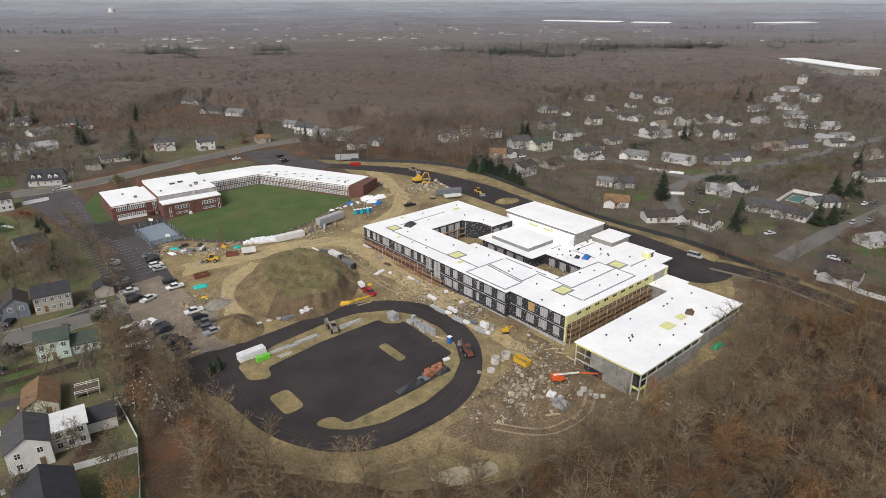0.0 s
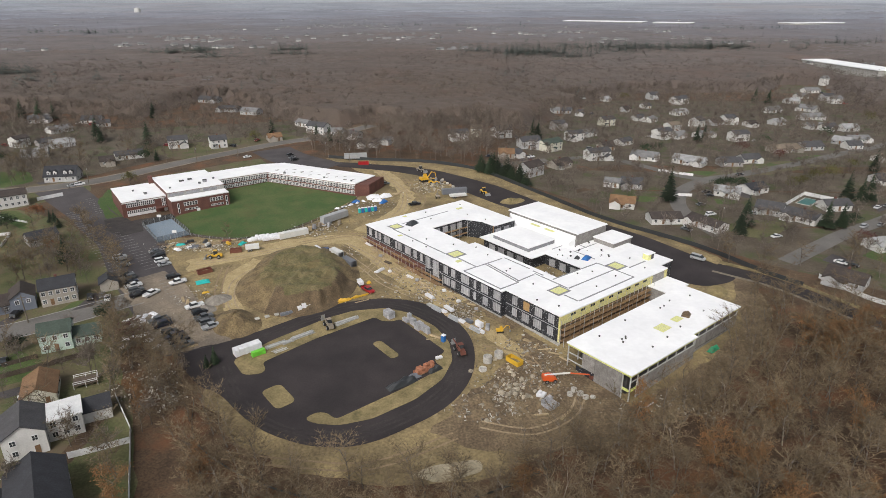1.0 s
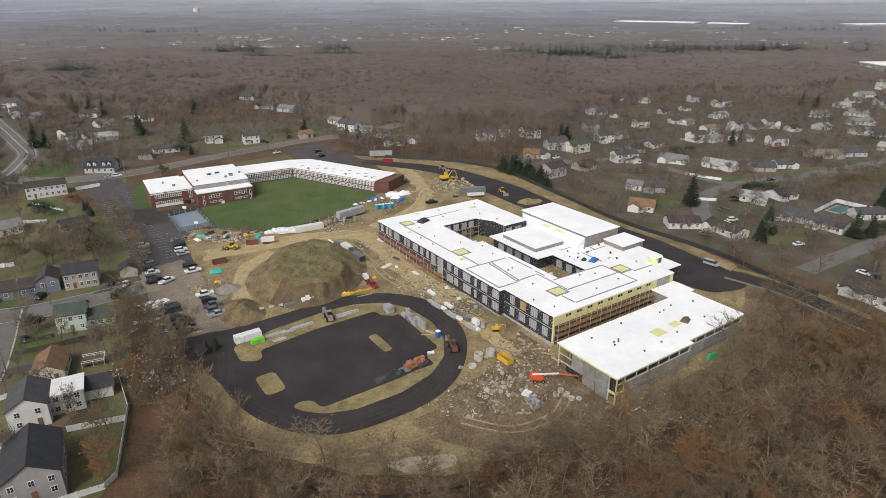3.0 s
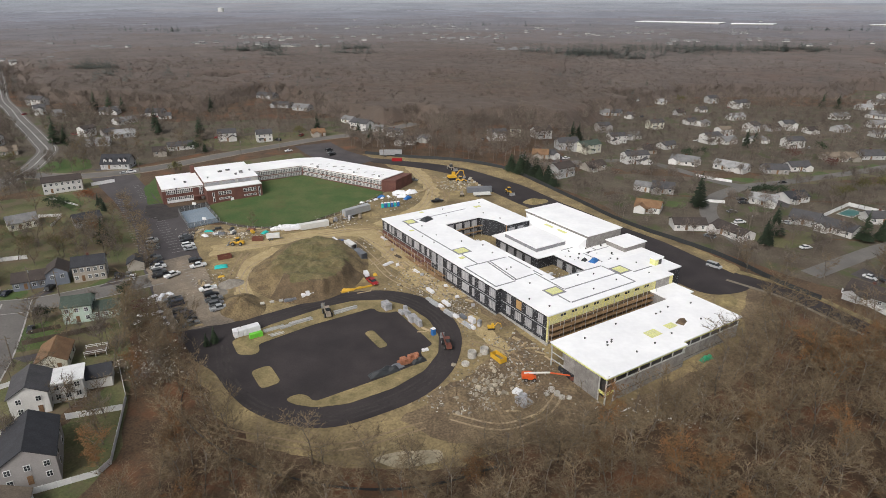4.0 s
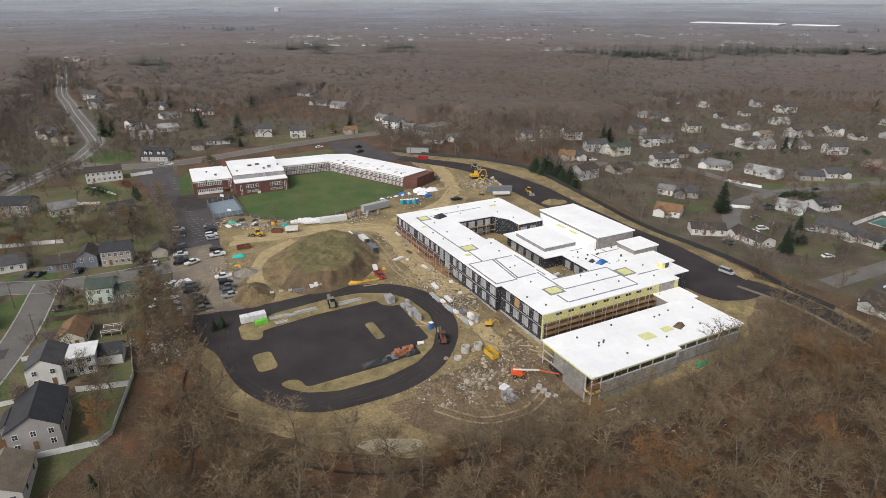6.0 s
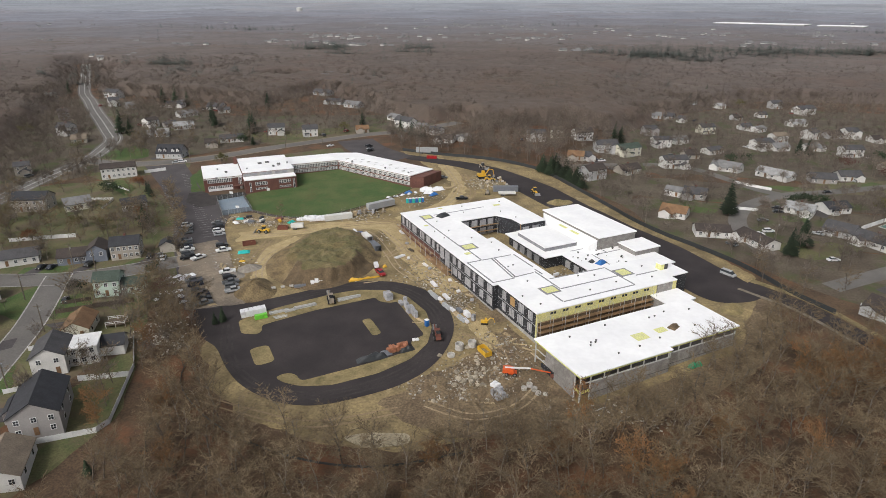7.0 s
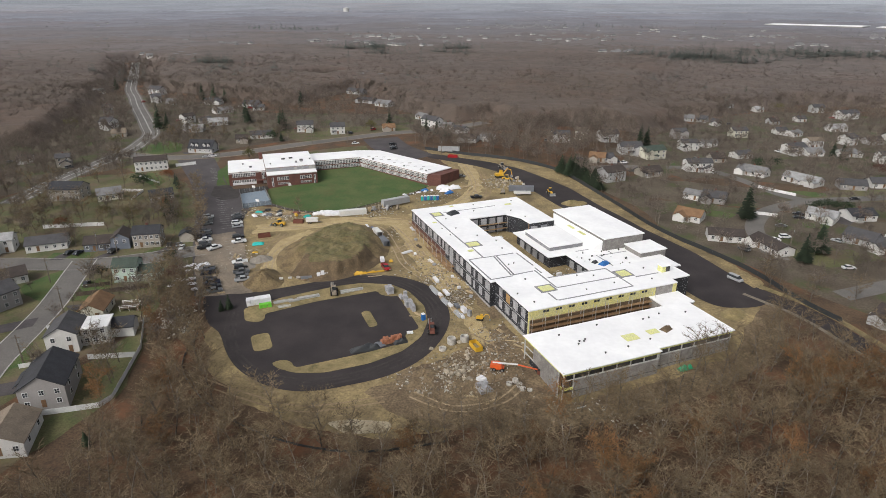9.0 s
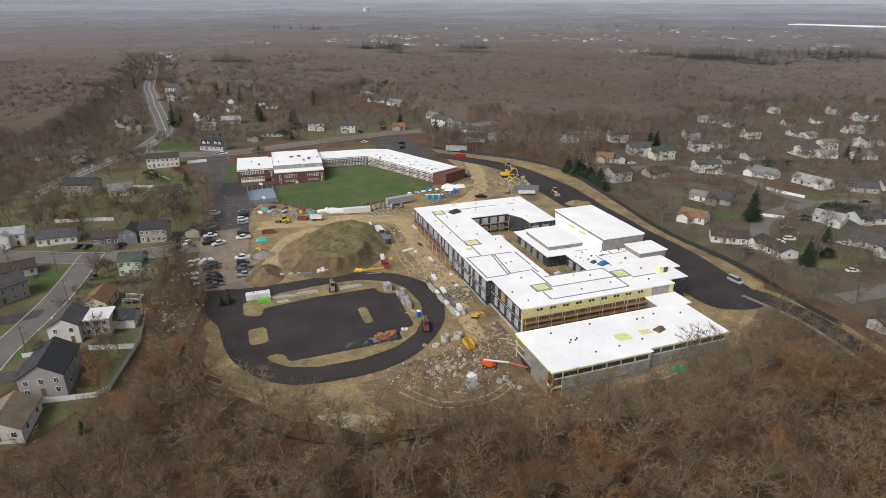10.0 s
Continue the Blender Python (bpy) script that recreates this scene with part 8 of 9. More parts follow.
# wheel tracks in the soil
TRACKS = [[(-92, 206), (-78, 212), (-60, 222), (-44, 222), (-30, 206), (-20, 192), (-8, 182)], [(-58, 226), (-38, 236), (-26, 232), (-14, 214), (-4, 196)], [(-66, 206), (-72, 192), (-68, 176), (-62, 168)], [(-80, 204), (-76, 186), (-70, 172)],
          [(-36, 244), (-22, 262), (-22, 290), (-36, 320), (-50, 345)], [(-16, 262), (-12, 282), (-24, 312)], [(12, 120), (24, 118), (34, 124), (38, 132)], [(24, 150), (28, 142), (26, 134)],
          [(-8, 190), (2, 178), (12, 168)], [(-46, 108), (-30, 106), (-12, 106), (6, 116)], [(-28, 200), (-24, 218), (-34, 232)], [(13, 152), (20, 150), (28, 146)], [(-40, 226), (-28, 214), (-18, 200)]]
for k, line in enumerate(TRACKS):
    for o in (-1.1, 1.1):
        l2, out = smooth(line, 5), []
        for n, p in enumerate(l2):
            d = (Vector(l2[min(n + 1, len(l2) - 1)]) - Vector(l2[max(n - 1, 0)])).normalized()
            out.append((p[0] - d.y * o, p[1] + d.x * o))
        strip_road("wheel_track", out, 0.55, 0.105 + 0.003 * k + (0.001 if o > 0 else 0), TRACKDARK if k % 2 else TRACKPALE, "wheel track pressed into bare soil", "track")
# pale sandy haul roads across the site
HAUL = mat("haul_sand", (0.40, 0.315, 0.165), (0.31, 0.235, 0.12), 3, 0.4, 0.95, bump=0.05, amount=0.25)
for k, (line, w) in enumerate((([(-94, 204), (-80, 213), (-62, 225), (-42, 231), (-29, 221), (-17, 203), (-5, 189), (6, 177)], 9.5), ([(-69, 210), (-74, 195), (-69, 178), (-64, 170)], 5.5), ([(-36, 240), (-24, 258), (-20, 285), (-32, 315), (-46, 338)], 7.5), ([(9, 168), (17, 158), (24, 148)], 5.0))):
    mid = smooth(line, 5)
    sheet("haul_road", rough_edge(beside(mid, -w / 2) + beside(mid, w / 2)[::-1], 2.2, 2.0), 0.094 + 0.002 * k, HAUL, "pale sandy haul road across bare soil", "track", cell=4)
# tyre-worn sweeps on the black asphalt
for k, line in enumerate(([(-58, 141), (-50, 128), (-40, 119), (-28, 114.8), (-14, 117), (0, 128), (6.5, 142), (5, 158), (-4, 170), (-18, 176.5), (-34, 171), (-56, 153)],)):
    for o in (-1.6, 0.0, 1.4):
        l2, out = smooth(line, 6), []
        for n, p in enumerate(l2):
            d = (Vector(l2[min(n + 1, len(l2) - 1)]) - Vector(l2[max(n - 1, 0)])).normalized()
            out.append((p[0] - d.y * o, p[1] + d.x * o))
        strip_road("tyre_sweep", out, 0.7, 0.19 + 0.002 * o, DUSTY, "dusty tyre sweep on black asphalt", "track")

KEEP = [SITE, LOT, GREEN, BACK, RING_OUT, [(-55, 275), (10, 275), (10, 330), (-20, 345), (-75, 352)]]
CLEAR = [  # plots of the houses along the near street
    [(-198.0, 60.0), (-50.0, 60.0), (-49.0, 92.0), (-63.0, 119.0), (-90.0, 140.0), (-84.0, 172.0), (-124.7, 210.8), (-215.3, 210.8)],
]
rng = random.Random(5)


def open_ground(x, y, polys):
    return any(inside(x, y, p) for p in polys)


def jittered(x0, x1, y0, y1, step, rng):
    y = y0
    while y < y1:
        x = x0
        while x < x1:
            yield x + rng.uniform(-0.45, 0.45) * step, y + rng.uniform(-0.45, 0.45) * step
            x += step
        y += step


WOODED = [  # broad openings with houses, where the trees stand thinly
    EAST_SUBURB,
    [(-470.0, 505.0), (-385, 402), (-338, 330), (-304, 262), (-262, 222), (-192.7, 215.3), (-90.0, 374.0), (-40.0, 395.0), (-60, 430), (-110, 452), (-150, 480), (-170, 510), (-230, 565), (-240.0, 470.0), (-280, 484), (-390, 494)],
]
SCHOOL_YARD = [(-232, 232), (-205, 196), (-150, 222), (-110, 222), (-95, 228), (-45, 290), (-36, 302), (-62, 340), (-100, 385), (-130, 368), (-205, 300)]
ROADS = [smooth(NEAR_STREET), smooth(CROSS_STREET), smooth(MAIN_ROAD), smooth(CURVY), smooth(EAST_STREET), smooth(EAST_STREET_2), smooth(NORTH_STREET), smooth(SERVICE_END)]
SERVICE_LINE = smooth(SERVICE_END)
# near woods, tree by tree, and the rest joined
spots = []
for x, y in jittered(-92, 170, 52, 215, 5.7, rng):
    if open_ground(x, y, KEEP + CLEAR) or (y > 170 and x < 68) or (x < -58 and y > 150) or math.hypot(x - 35, y) < 50:
        continue
    if x > 108 and y > 170 and rng.random() < 0.6 or min(math.hypot(x - p[0], y - p[1]) for p in SERVICE_LINE) < 5.5 or any(math.hypot(x - p[0], y - p[1]) < 9 for p in PLACED):
        continue
    spots.append((x, y))
spots.sort(key=lambda p: abs(p[1] - 105) + 0.5 * abs(p[0] - 30))
for x, y in spots[:285]:
    plant(x, y, rng, rng.random() < (0.11 if x > 10 else 0.03))
for x, y in ((108, 149), (112.5, 155), (116, 152.5), (107.5, 145), (119, 157), (113.5, 148.5), (106, 150), (110, 146), (113, 151), (103, 153), (118, 148), (62, 106), (66, 102), (-70, 118), (122, 152), (-62, 92), (20, 84), (88, 96)):
    plant(x, y, rng, True)
for x, y in ((-104, 181), (-109, 188), (-114, 194), (-119, 200), (-124, 207), (-129, 213), (-134, 220), (-140, 226), (-146, 233), (-152, 240), (-158, 246), (-95, 156), (-92, 148), (-88, 141), (-84, 133), (-81, 126), (-98, 162), (-150, 192), (-160, 202), (-172, 207), (-180, 195), (-145, 207), (-136, 198), (-170, 232), (-195, 234), (-214, 236), (-226, 220), (-152, 182), (-190, 182), (-200, 195), (-222, 205), (-236, 215), (-212, 188), (-176, 168), (-118, 141), (-104, 137), (-66, 100), (-70, 106)):
    plant(x, y, rng, False)
LT = [(triangles(w), triangles(t)) for w, t in LIGHT_TREES]
pw, pt = [], []
for x, y in spots[285:]:
    (wv, wf), (tv, tf) = rng.choice(LT)
    s_ = rng.uniform(0.75, 1.15)
    m = Matrix.Translation((x, y, g(x, y))) @ pose(0, 0, 0, rng.uniform(-4, 4), rng.uniform(-4, 4), rng.uniform(0, 360)) @ Matrix.Scale(s_, 4)
    pw.append((wv, wf, m))
    pt.append((tv, tf, m))
# yard trees between the houses
for x, y in jittered(-240, -66, 76, 345, 9.5, rng):
    if open_ground(x, y, KEEP) or any(math.hypot(x - h.location.x, y - h.location.y) < 9.5 for h in bpy.data.objects if h.name.startswith(("house", "garage", "shed"))):
        continue
    near_road = min(math.hypot(x - p[0], y - p[1]) for line in ROADS for p in line)
    if near_road < 9.5 or inside(x, y, GREEN) or inside(x, y, SCHOOL_YARD) or rng.random() < 0.25:
        continue
    (wv, wf), (tv, tf) = rng.choice(LT)
    m = Matrix.Translation((x, y, g(x, y))) @ pose(0, 0, 0, 0, 0, rng.uniform(0, 360)) @ Matrix.Scale(rng.uniform(0.65, 1.1), 4)
    pw.append((wv, wf, m))
    pt.append((tv, tf, m))
joined("woods_trunk_rest", pw, BARK, "trunks and limbs of leafless woods", "woods")
joined("woods_twig_rest", pt, TWIG, "fine twigs of leafless woods", "woods")
# undergrowth of brush on the litter
brush = triangles(shrub(3, 1.6, 2.6, 26))
joined("brush", [(brush[0], brush[1], Matrix.Translation((x + rng.uniform(-2, 2), y + rng.uniform(-2, 2), g(x, y))) @ pose(0, 0, 0, 0, 0, rng.uniform(0, 360)) @ Matrix.Scale(rng.uniform(0.5, 1.3), 4)) for x, y in spots if rng.random() < 0.9], BRUSH, "low brown brush in the woods", "undergrowth")

# evergreens seen singly
er = random.Random(12)
for x, y, k, sc in ((17, 327, 0, 0.75), (22, 323, 0, 0.8), (26, 321, 0, 0.7), (30, 317, 0, 0.85), (33, 313, 0, 0.7), (36.5, 309, 0, 0.75), (24, 326, 0, 0.8), (31, 321, 0, 0.7), (39, 304, 0, 0.6), (105.2, 283, 2, 1.02), (121, 240, 0, 0.85), (128, 251, 0, 1.0), (161, 249, 0, 0.95), (168, 250.5, 0, 0.8), (54, 416, 2, 0.9), (58, 420, 0, 1.0), (190, 286, 2, 0.9), (194, 282, 2, 0.8), (201, 287, 0, 1.0), (166, 421, 2, 0.8), (172, 424, 0, 0.9), (286, 609, 2, 1.0), (299, 609, 0, 1.1), (234, 338, 2, 0.8), (140, 673, 2, 1.0),
                    (-233, 393, 2, 1.05), (-228, 388, 0, 0.9), (-277, 350, 2, 1.1), (-272, 353, 0, 0.9), (-189, 372, 2, 1.0), (-170, 343, 0, 0.5), (-336, 470, 2, 1.0), (-316, 461, 2, 1.1), (-308, 466, 0, 1.0), (-232, 470, 2, 0.9), (-123, 413, 2, 0.8), (-80, 396, 0, 0.8), (-458, 490, 2, 0.9), (-165, 240, 0, 0.45), (-168, 243, 0, 0.5), (-172, 246, 0, 0.45), (-60.5, 142, 1, 0.5), (-62, 140, 1, 0.4), (-195, 385, 0, 1.0),
                    (-90, 402, 0, 0.8), (-72, 392, 0, 0.75), (-140, 205, 0, 0.8), (-52, 78, 1, 0.4)):
    evergreen(x, y, k, sc, er.uniform(0, 360), 1.7 if 10 < x < 45 and y > 295 else 1.15)


for k, (x, y, h, w, m_, words) in enumerate((
        (171, 301, 8, 8, OLIVE, "yellow-green"), (176.5, 304, 8, 8, OLIVE, "yellow-green"), (190, 318, 8, 9, OLIVE, "olive"), (329, 503, 10, 14, OLIVE, "olive"), (203, 322, 8, 10, OLIVE, "olive"), (162, 617, 10, 13, OLIVE, "olive"), (-162, 296, 8, 7, OLIVE, "olive"), (-267, 301, 8, 9, OLIVE, "olive"),
        (-335, 328, 9, 10, OLIVE, "olive"), (-155, 198, 6, 7, OLIVE, "olive"), (-300, 376, 8, 10, OLIVE, "olive"), (-150, 214, 6, 6, RUST, "rust-red"), (182, 388, 8, 11, MAROON, "maroon"), (196, 367, 7, 9, MAROON, "maroon"), (166, 231, 6, 8, MAROON, "maroon"), (-180, 250, 7, 7, RUST, "rust-red"),
        (136, 303, 6, 9, PINE, "dark green"), (141, 305, 6, 9, PINE, "dark green"), (147, 305, 6, 9, PINE, "dark green"), (175, 254, 5, 8, PINE, "dark green"), (-186, 238, 6, 9, PINE, "dark green"), (-193, 243, 6, 8, PINE, "dark green"), (-143, 207, 5, 6, PINE, "dark green"), (-88, 150, 8, 9, MAROON, "maroon"), (-104, 165, 5, 5, PINE, "dark green"), (-168, 196, 6, 7, OLIVE, "olive"),
        (-172, 178, 6, 7, RUST, "rust-red"), (120, 381, 7, 10, PINE, "dark green"), (128, 386, 7, 9, PINE, "dark green"), (222, 340, 7, 9, OLIVE, "olive"), (262, 440, 8, 10, PINE, "dark green"), (205, 410, 8, 9, PINE, "dark green"), (-250, 330, 8, 9, PINE, "dark green"), (-128, 392, 8, 9, OLIVE, "olive"), (-175, 340, 8, 8, PINE, "dark green"), (-118, 146, 5, 6, PINE, "dark green"))):
    leafy_tree(x, y, h, w, m_, "tree in " + words + " leaf between suburban houses", 900 + k)

# ---- far woods ----
def spray_tree(seed, limbs, branches, twigs, thin):
    """A leafless tree of unit height and spread seen from afar: trunk, limbs, branches and a haze of twigs."""
    rng = random.Random(seed)
    sh = Shape()

    def blade(a, b, r):
        side = (b - a).cross(Vector((rng.gauss(0, 1), rng.gauss(0, 1), rng.gauss(0, 1)))).normalized() * r
        sh.add([a - side, a + side, b], [(0, 1, 2)])

    def outer(k, low=-0.35):
        a, e = rng.uniform(0, 6.28319), math.asin(rng.uniform(low, 1.0))
        return Vector((0.5 * k * math.cos(e) * math.cos(a), 0.5 * k * math.cos(e) * math.sin(a), 0.60 + 0.40 * k * math.sin(e)))

    top = Vector((rng.uniform(-0.05, 0.05), rng.uniform(-0.05, 0.05), 0.8))
    for a in (0.3, 2.4, 4.5):
        sh.add([(0.016 * math.cos(a), 0.016 * math.sin(a), -0.03), (0.016 * math.cos(a + 2.1), 0.016 * math.sin(a + 2.1), -0.03), top], [(0, 1, 2)])
    for _ in range(limbs):
        p, q = top * rng.uniform(0.3, 0.8), outer(rng.uniform(0.5, 0.85))
        blade(p, q, thin * 1.15)
        for _ in range(branches):
            b0 = p.lerp(q, rng.uniform(0.3, 1.0))
            b1 = b0 + (outer(1.0) - b0) * rng.uniform(0.35, 0.75) + (q - p) * 0.2
            blade(b0, b1, thin * 0.9)
            for _ in range(twigs):
                t0 = b0.lerp(b1, rng.uniform(0.2, 1.0))
                blade(t0, t0 + (b1 - b0).normalized() * 0.07 + Vector((rng.gauss(0, 0.07), rng.gauss(0, 0.07), rng.gauss(0.04, 0.06))), thin)
    return triangles(sh)


def crown_at(x, y, h, w, turn):
    return Matrix.Translation((x, y, g(x, y))) @ Matrix.Rotation(turn, 4, "Z") @ Matrix.Diagonal((w, w, h, 1))


def in_view(x, y):
    """Whether a far place can come into sight anywhere along the flight."""
    return -1.55 * y - 40 < x < 0.80 * y + 70


def near_any(x, y, spots, r):
    return any(abs(x - hx) < r and abs(y - hy) < r for hx, hy in spots)


def off_roads(x, y, r):
    return all((x - p[0]) ** 2 + (y - p[1]) ** 2 > r * r for line in ROADS for p in line)


NEAR_SPRAY = [spray_tree(200 + k, 8, 5, 5, 0.0072) for k in range(6)]
FAR_SPRAY = [spray_tree(220 + k, 7, 4, 5, 0.0098) for k in range(6)]
TOP_SPRAY = [spray_tree(240 + k, 5, 3, 1, 0.018) for k in range(5)]
middle, yard_trees = [], []
house_spots = [(h.location.x, h.location.y) for h in bpy.data.objects if h.name.startswith(("house", "garage", "shed")) and h.parent is None]
for x, y in jittered(-245, -66, 76, 345, 8.0, rng):
    if open_ground(x, y, KEEP) or inside(x, y, SCHOOL_YARD) or not off_roads(x, y, 7.5) or near_any(x, y, house_spots, 7.0) or rng.random() < 0.22:
        continue
    h = rng.uniform(5, 12)
    yard_trees.append((*rng.choice(NEAR_SPRAY), crown_at(x, y, h, h * rng.uniform(0.65, 0.95), rng.uniform(0, 6.3))))
for x, y in jittered(-560, 400, 150, 860, 7.0, rng):
    r = math.hypot(x - 35, y)
    if r > 720 or not in_view(x, y) or open_ground(x, y, KEEP + CLEAR) or (-92 < x < 170 and y < 215) or (-230 < x < -66 and y < 345) or inside(x, y, SCHOOL_YARD):
        continue
    yard = open_ground(x, y, WOODED)
    if rng.random() < (0.03 if not yard else 0.15 if x < -285 else 0.2) or not off_roads(x, y, 9 if x < -150 else 7) or near_any(x, y + 2.0, house_spots, 6.0) or (not yard and r > 450 and rng.random() < 0.66):
        continue
    if yard:
        h = rng.uniform(3, 11.5)
        yard_trees.append((*rng.choice(NEAR_SPRAY if r < 400 else FAR_SPRAY), crown_at(x, y, h, h * rng.uniform(0.65, 1.0), rng.uniform(0, 6.3))))
    else:
        h = rng.uniform(10, 14)
        middle.append((*rng.choice(NEAR_SPRAY if r < 400 else FAR_SPRAY), crown_at(x, y, h, rng.uniform(8, 11.5), rng.uniform(0, 6.3))))
for x, y in jittered(-560, -225, 170, 430, 6.5, rng):
    if (x < -285 or y < 292) and in_view(x, y) and off_roads(x, y, 8) and not near_any(x, y + 2.5, house_spots, 7.5) and not open_ground(x, y, CLEAR) and open_ground(x, y, WOODED) and rng.random() < 0.7:
        h = rng.uniform(7, 13)
        yard_trees.append((*rng.choice(FAR_SPRAY), crown_at(x, y, h, h * rng.uniform(0.7, 0.95), rng.uniform(0, 6.3))))
joined("yard_woods", yard_trees, FARTWIG, "bare trees and bushes between the houses", "trees")
joined("middle_woods", middle, FARTWIG, "bare brown woods beyond the site", "woods")


def lattice(i, j, k):
    v = np.sin(i * 127.1 + j * 311.7 + k * 74.7) * 43758.5453
    return v - np.floor(v)


def swell(x, y, s, k):
    """Soft, broad unevenness, from 0 to 1."""
    i, j = np.floor(x / s), np.floor(y / s)
    u, v = x / s - i, y / s - j
    u, v = u * u * (3 - 2 * u), v * v * (3 - 2 * v)
    return (lattice(i, j, k) * (1 - u) + lattice(i + 1, j, k) * u) * (1 - v) + (lattice(i, j + 1, k) * (1 - u) + lattice(i + 1, j + 1, k) * u) * v


def crowns(x, y, s, k):
    """The rounded tops of crowns that touch one another, about s metres apart."""
    i, j = np.floor(x / s), np.floor(y / s)
    best = np.zeros_like(x)
    for di in (-1, 0, 1):
        for dj in (-1, 0, 1):
            cx, cy = (i + di + lattice(i + di, j + dj, k)) * s, (j + dj + lattice(i + di, j + dj, k + 5)) * s
            top = 0.65 + 0.35 * lattice(i + di, j + dj, k + 9)
            best = np.maximum(best, top * np.sqrt(np.clip(1 - ((x - cx) ** 2 + (y - cy) ** 2) / (0.95 * s) ** 2, 0, 1)))
    return best


def within(x, y, poly):
    c = np.zeros(x.shape, bool)
    for (x0, y0), (x1, y1) in zip(poly, poly[1:] + poly[:1]):
        if y0 != y1:
            c ^= ((y0 > y) != (y1 > y)) & (x < (x1 - x0) * (y - y0) / (y1 - y0) + x0)
    return c


# the closed canopy of the far woods, crown beside crown, out to the horizon
ring_r, ring_a = 405 * np.exp(0.0062 * np.arange(410)), np.radians(np.arange(-63, 44.01, 0.3))
RR, AA = np.meshgrid(ring_r, ring_a, indexing="ij")
CX, CY = 35 + RR * np.sin(AA), RR * np.cos(AA)
far1, far2 = np.clip((RR - 800) / 900, 0, 1), np.clip((RR - 1900) / 1600, 0, 1)
top = (1 - far1) * 3.2 * crowns(CX, CY, 9.5, 1) + far1 * (1 - far2) * 4.6 * crowns(CX, CY, 21, 2) + far2 * 7.0 * crowns(CX, CY, 52, 3)
base = np.array([[g(x, y) for x, y in zip(u, v)] for u, v in zip(CX, CY)])
CZ = base + 6.0 + top + 2.6 * swell(CX, CY, 70, 4) + 1.0 * swell(CX, CY, 5, 6) * (1 - far1) + 3.0 * swell(CX, CY, 260, 7) * far1
bare = RR < 415 + 60 * swell(CX, CY, 18, 8)
for poly in KEEP + CLEAR + WOODED + [SCHOOL_YARD, [(476, 760), (518, 760), (528, 912), (486, 912)]]:
    bare |= within(CX, CY, poly)
for line in (smooth(CURVY), smooth(MAIN_ROAD)):
    for p in line:
        bare |= (CX - p[0]) ** 2 + (CY - p[1]) ** 2 < 11 ** 2
for p in house_spots:
    bare |= (CX - p[0]) ** 2 + (CY - p[1]) ** 2 < 9 ** 2
rise, grown = np.where(bare, 0.0, 1.0), bare.copy()
for k in (0.03, 0.12, 0.28, 0.48, 0.68, 0.85):
    wide = grown.copy()
    wide[1:] |= grown[:-1]
    wide[:-1] |= grown[1:]
    wide[:, 1:] |= grown[:, :-1]
    wide[:, :-1] |= grown[:, 1:]
    rise = np.where(wide & ~grown, k, rise)
    grown = wide
CZ = base - 0.5 + rise * (CZ - base + 0.5)
nr, na = RR.shape
idx = np.arange(nr * na).reshape(nr, na)
quads = np.stack([idx[:-1, :-1], idx[1:, :-1], idx[1:, 1:], idx[:-1, 1:]], -1).reshape(-1, 4)[:, ::-1]
keep = bare.ravel()[quads].sum(1) == 0
# farther faces take the hazier materials, with ragged borders between them
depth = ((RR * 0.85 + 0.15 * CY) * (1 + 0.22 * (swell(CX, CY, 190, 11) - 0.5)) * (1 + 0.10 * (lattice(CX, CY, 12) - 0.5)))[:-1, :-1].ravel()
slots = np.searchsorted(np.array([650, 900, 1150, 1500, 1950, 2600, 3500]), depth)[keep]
quads = quads[keep]
me = bpy.data.meshes.new("far_woods")
me.from_pydata(np.stack([CX.ravel(), CY.ravel(), CZ.ravel()], 1).tolist(), [], quads.tolist())
# nearer sheet colours are darker than the twigs, standing for shade inside crowns
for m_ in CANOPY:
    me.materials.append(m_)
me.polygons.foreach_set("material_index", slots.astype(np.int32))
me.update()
tagged(part("far_woods", me, None), "closed canopy of bare woods, tinted with haze towards the horizon", "woods", kind="stuff").data.shade_smooth()
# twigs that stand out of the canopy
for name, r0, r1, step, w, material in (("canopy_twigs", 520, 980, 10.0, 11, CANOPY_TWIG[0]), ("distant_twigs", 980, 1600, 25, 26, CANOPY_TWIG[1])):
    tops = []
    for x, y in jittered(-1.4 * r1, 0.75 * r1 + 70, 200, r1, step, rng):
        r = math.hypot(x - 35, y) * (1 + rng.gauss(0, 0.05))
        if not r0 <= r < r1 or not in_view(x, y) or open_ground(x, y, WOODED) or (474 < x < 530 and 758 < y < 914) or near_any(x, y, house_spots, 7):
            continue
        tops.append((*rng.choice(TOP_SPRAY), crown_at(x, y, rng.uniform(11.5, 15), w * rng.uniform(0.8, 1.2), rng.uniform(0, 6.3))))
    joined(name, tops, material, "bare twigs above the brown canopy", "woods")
# added band of painted haze, tall enough to cover the dark lower sky
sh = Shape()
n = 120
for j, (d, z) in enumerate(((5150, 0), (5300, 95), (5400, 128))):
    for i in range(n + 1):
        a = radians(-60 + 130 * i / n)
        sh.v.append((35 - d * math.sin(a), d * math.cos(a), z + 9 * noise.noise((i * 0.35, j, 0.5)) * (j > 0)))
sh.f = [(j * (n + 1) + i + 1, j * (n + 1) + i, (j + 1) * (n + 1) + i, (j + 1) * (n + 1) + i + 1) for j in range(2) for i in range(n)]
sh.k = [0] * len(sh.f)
tagged(part("backdrop", sh, HORIZON_HAZE), "added pale band standing in for haze on the horizon", "hills", kind="structure")
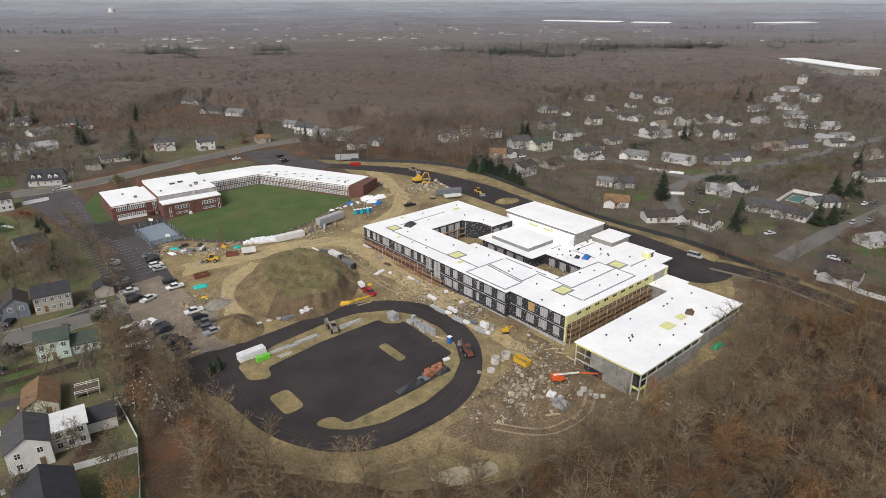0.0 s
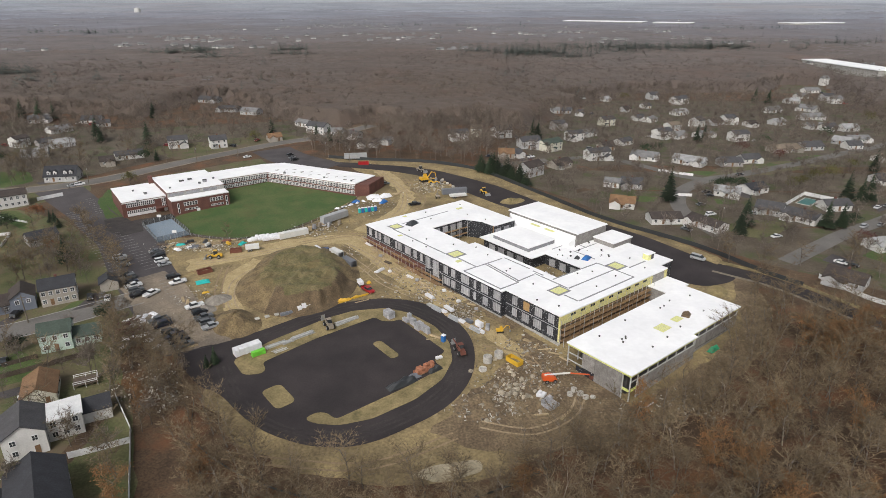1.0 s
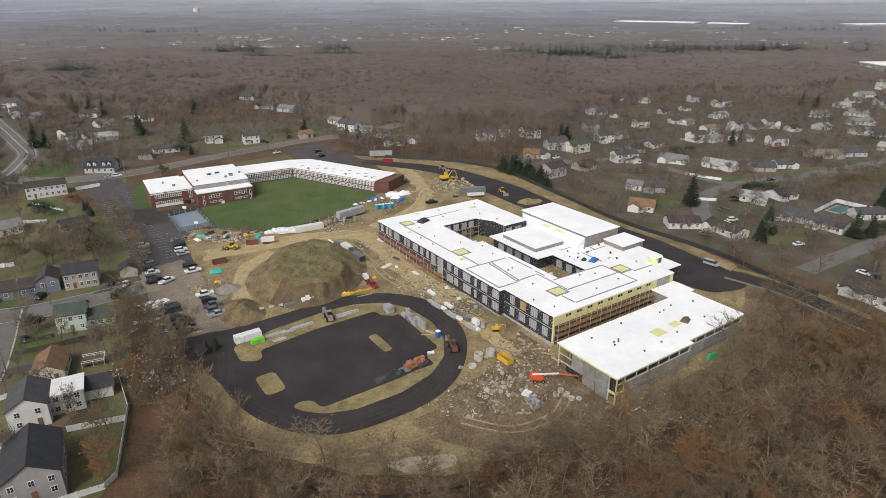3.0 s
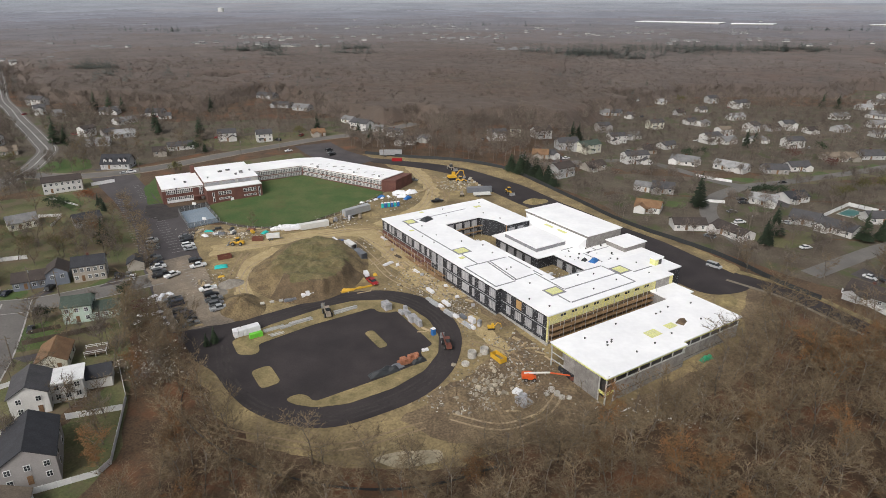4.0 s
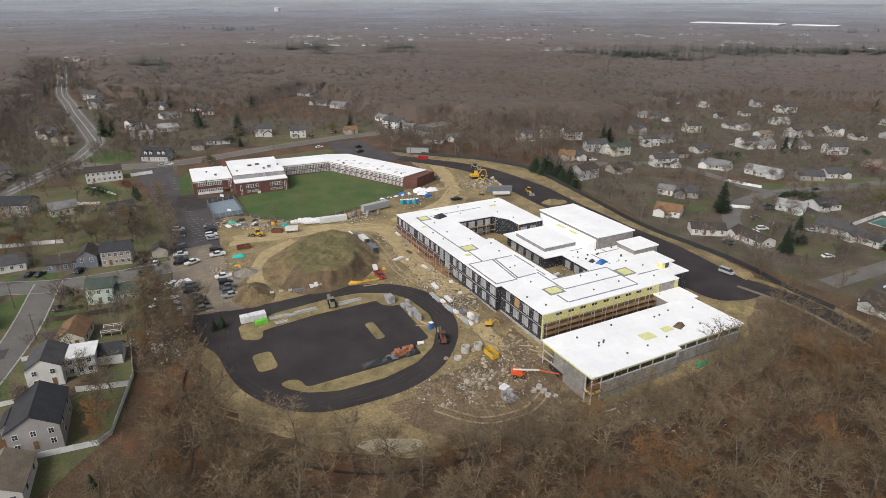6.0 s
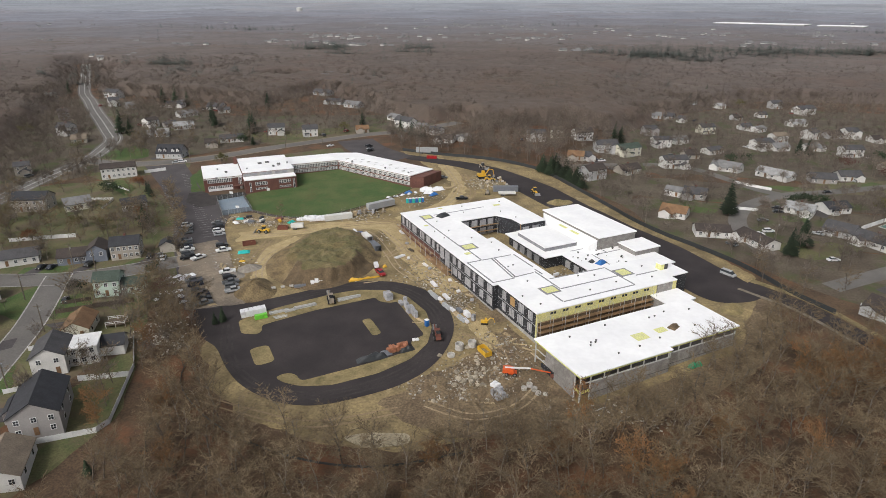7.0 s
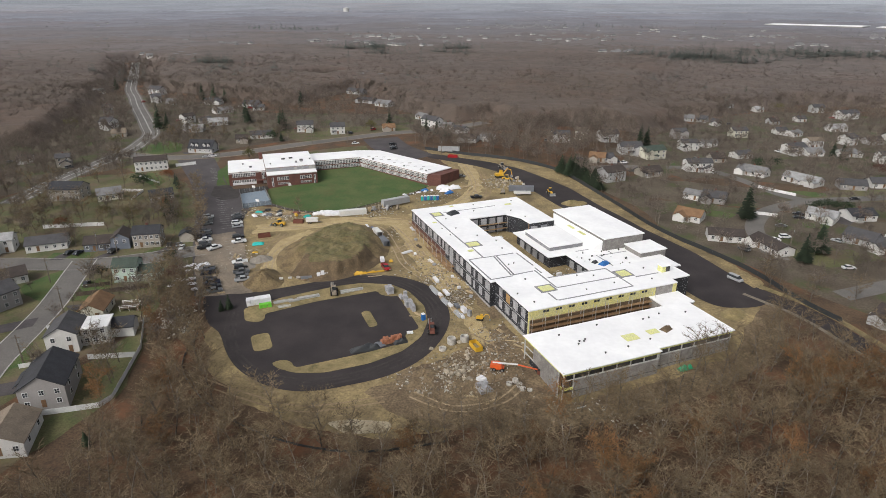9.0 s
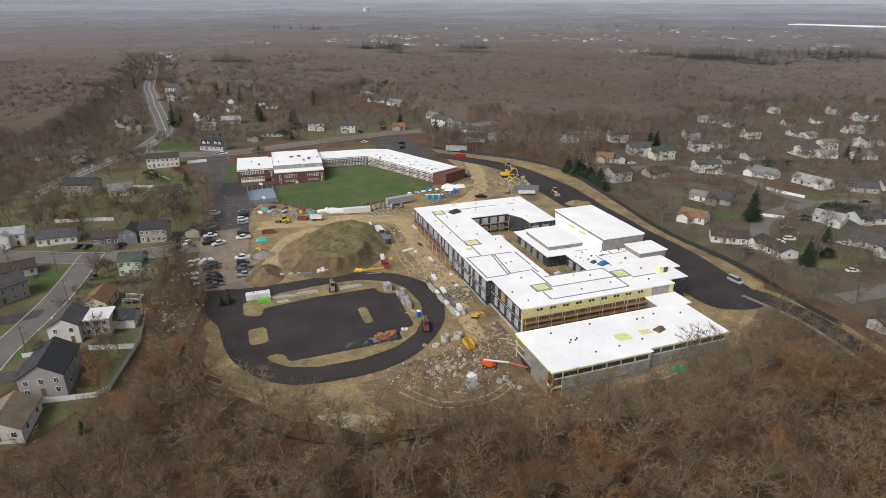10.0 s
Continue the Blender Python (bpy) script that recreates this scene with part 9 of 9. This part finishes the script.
# evergreen stands among the far woods
stand = [triangles(b) for a, b in CONIFERS]
pieces = []
for cx, cy, rx, ry, n in ((-410, 942, 50, 22, 55), (-344, 880, 30, 12, 25), (-247, 924, 50, 16, 40), (680, 1186, 120, 30, 60), (-440, 650, 70, 40, 9), (-380, 610, 60, 30, 6), (-530, 560, 60, 24, 6), (390, 1066, 60, 20, 60), (100, 985, 90, 45, 170), (260, 1060, 130, 60, 240), (420, 1090, 110, 40, 120), (-406, 985, 45, 25, 50), (-272, 1010, 45, 20, 40), (-492, 680, 40, 18, 40), (-900, 1500, 160, 40, 80), (700, 1700, 200, 50, 80), (-150, 1900, 300, 30, 80), (170, 940, 30, 15, 30)):
    for _ in range(n):
        x, y = cx + er.gauss(0, rx * 0.5), cy + er.gauss(0, ry * 0.5)
        v, f = er.choice(stand)
        pieces.append((v[::1], f[::6], Matrix.Translation((x, y, g(x, y))) @ Matrix.Diagonal((2.3, 2.3, er.uniform(1.2, 1.7), 1))))
for _ in range(460):
    x, y = er.uniform(-1500, 1000), er.uniform(560, 2500)
    if in_view(x, y) and not open_ground(x, y, WOODED):
        v, f = er.choice(stand)
        pieces.append((v, f[::6], Matrix.Translation((x, y, g(x, y))) @ Matrix.Diagonal((1.7, 1.7, er.uniform(1.1, 1.5), 1))))
joined("evergreen_stand", pieces, FARPINE, "haze-lightened pine stands among the far woods", "woods")
# far roofs and walls, too small to pick apart
town = Shape()
for cx, cy, rx, ry, n in ((-365, 1800, 110, 110, 34), (-214, 1655, 90, 60, 26), (-113, 1315, 70, 50, 16), (-13, 1026, 50, 30, 7), (-565, 1314, 90, 60, 16), (-486, 1228, 60, 40, 10), (-371, 1049, 60, 20, 9), (144, 1430, 90, 60, 18), (233, 1526, 90, 60, 18), (285, 1276, 70, 40, 10), (-574, 1086, 40, 20, 5), (-508, 897, 60, 16, 5), (-703, 979, 60, 20, 7), (-420, 1300, 300, 120, 22), (150, 1700, 350, 160, 40), (-150, 1450, 250, 80, 14), (-900, 1000, 200, 80, 12), (450, 1250, 250, 120, 16), (-700, 760, 120, 60, 10), (600, 800, 200, 150, 40), (-250, 640, 50, 40, 5), (-1500, 1600, 400, 200, 12), (0, 2300, 900, 150, 30), (-330, 1900, 280, 140, 34), (-590, 1700, 120, 80, 8), (435, 1585, 220, 90, 26), (-540, 1110, 120, 40, 8)):
    for _ in range(n):
        x, y = cx + er.gauss(0, rx * 0.5), cy + er.gauss(0, ry * 0.5)
        if not in_view(x, y):
            continue
        z, w, d, h, t = g(x, y), er.uniform(6.5, 10.5), er.uniform(6, 8), er.uniform(9.5, 13.2) if y > 950 else er.uniform(6, 9), radians(er.uniform(0, 90))
        c, s_ = math.cos(t), math.sin(t)
        def at(px, py, pz):
            return (x + px * c - py * s_, y + px * s_ + py * c, z + pz)
        town.slot = 0
        town.hull([at(-w / 2, -d / 2, 0), at(w / 2, -d / 2, 0), at(w / 2, d / 2, 0), at(-w / 2, d / 2, 0)], [at(-w / 2, -d / 2, h), at(w / 2, -d / 2, h), at(w / 2, d / 2, h), at(-w / 2, d / 2, h)])
        town.slot = 1
        town.hull([at(-w / 2 - 0.5, -d / 2 - 0.5, h), at(w / 2 + 0.5, -d / 2 - 0.5, h), at(w / 2 + 0.5, d / 2 + 0.5, h), at(-w / 2 - 0.5, d / 2 + 0.5, h)], [at(-w / 2, -0.1, h + 3), at(w / 2, -0.1, h + 3), at(w / 2, 0.1, h + 3), at(-w / 2, 0.1, h + 3)])
tagged(part("distant_town", town, [W["white"], R["pale"]]), "pale house roofs scattered through far woods", "houses", kind="stuff")
# long pale buildings on the horizon, and a water tower
for x, y, w, d, t in ((455, 2120, 250, 80, -27), (640, 2010, 110, 60, -27), (501, 836, 142, 34, -83), (1040, 1990, 190, 60, 20)):
    z = g(x, y)
    ob = thing("warehouse", pose(x, y, z, 0, 0, t), "long pale flat-roofed warehouse beyond the woods", "building", "far warehouses")
    h = 15.5 if y > 1500 else 11.5
    part("wall", Shape().box(-w / 2, w / 2, -d / 2, d / 2, -2, h), CONCRETE, ob)
    part("roof", Shape().box(-w / 2 - 1, w / 2 + 1, -d / 2 - 1, d / 2 + 1, h, h + 1), MEMBRANE, ob)
wt = thing("water_tower", pose(-1551, 3087, g(-1551, 3087)), "pale water tower above far woods", "water tower")
part("tank", Shape().tube((0, 0, 10), (0, 0, 30), 15, 15, 20).tube((0, 0, 30), (0, 0, 34), 15, 3, 20), PALESTEEL, wt)
part("stem", Shape().tube((0, 0, -2), (0, 0, 10), 8, 8, 12), CONCRETE, wt)
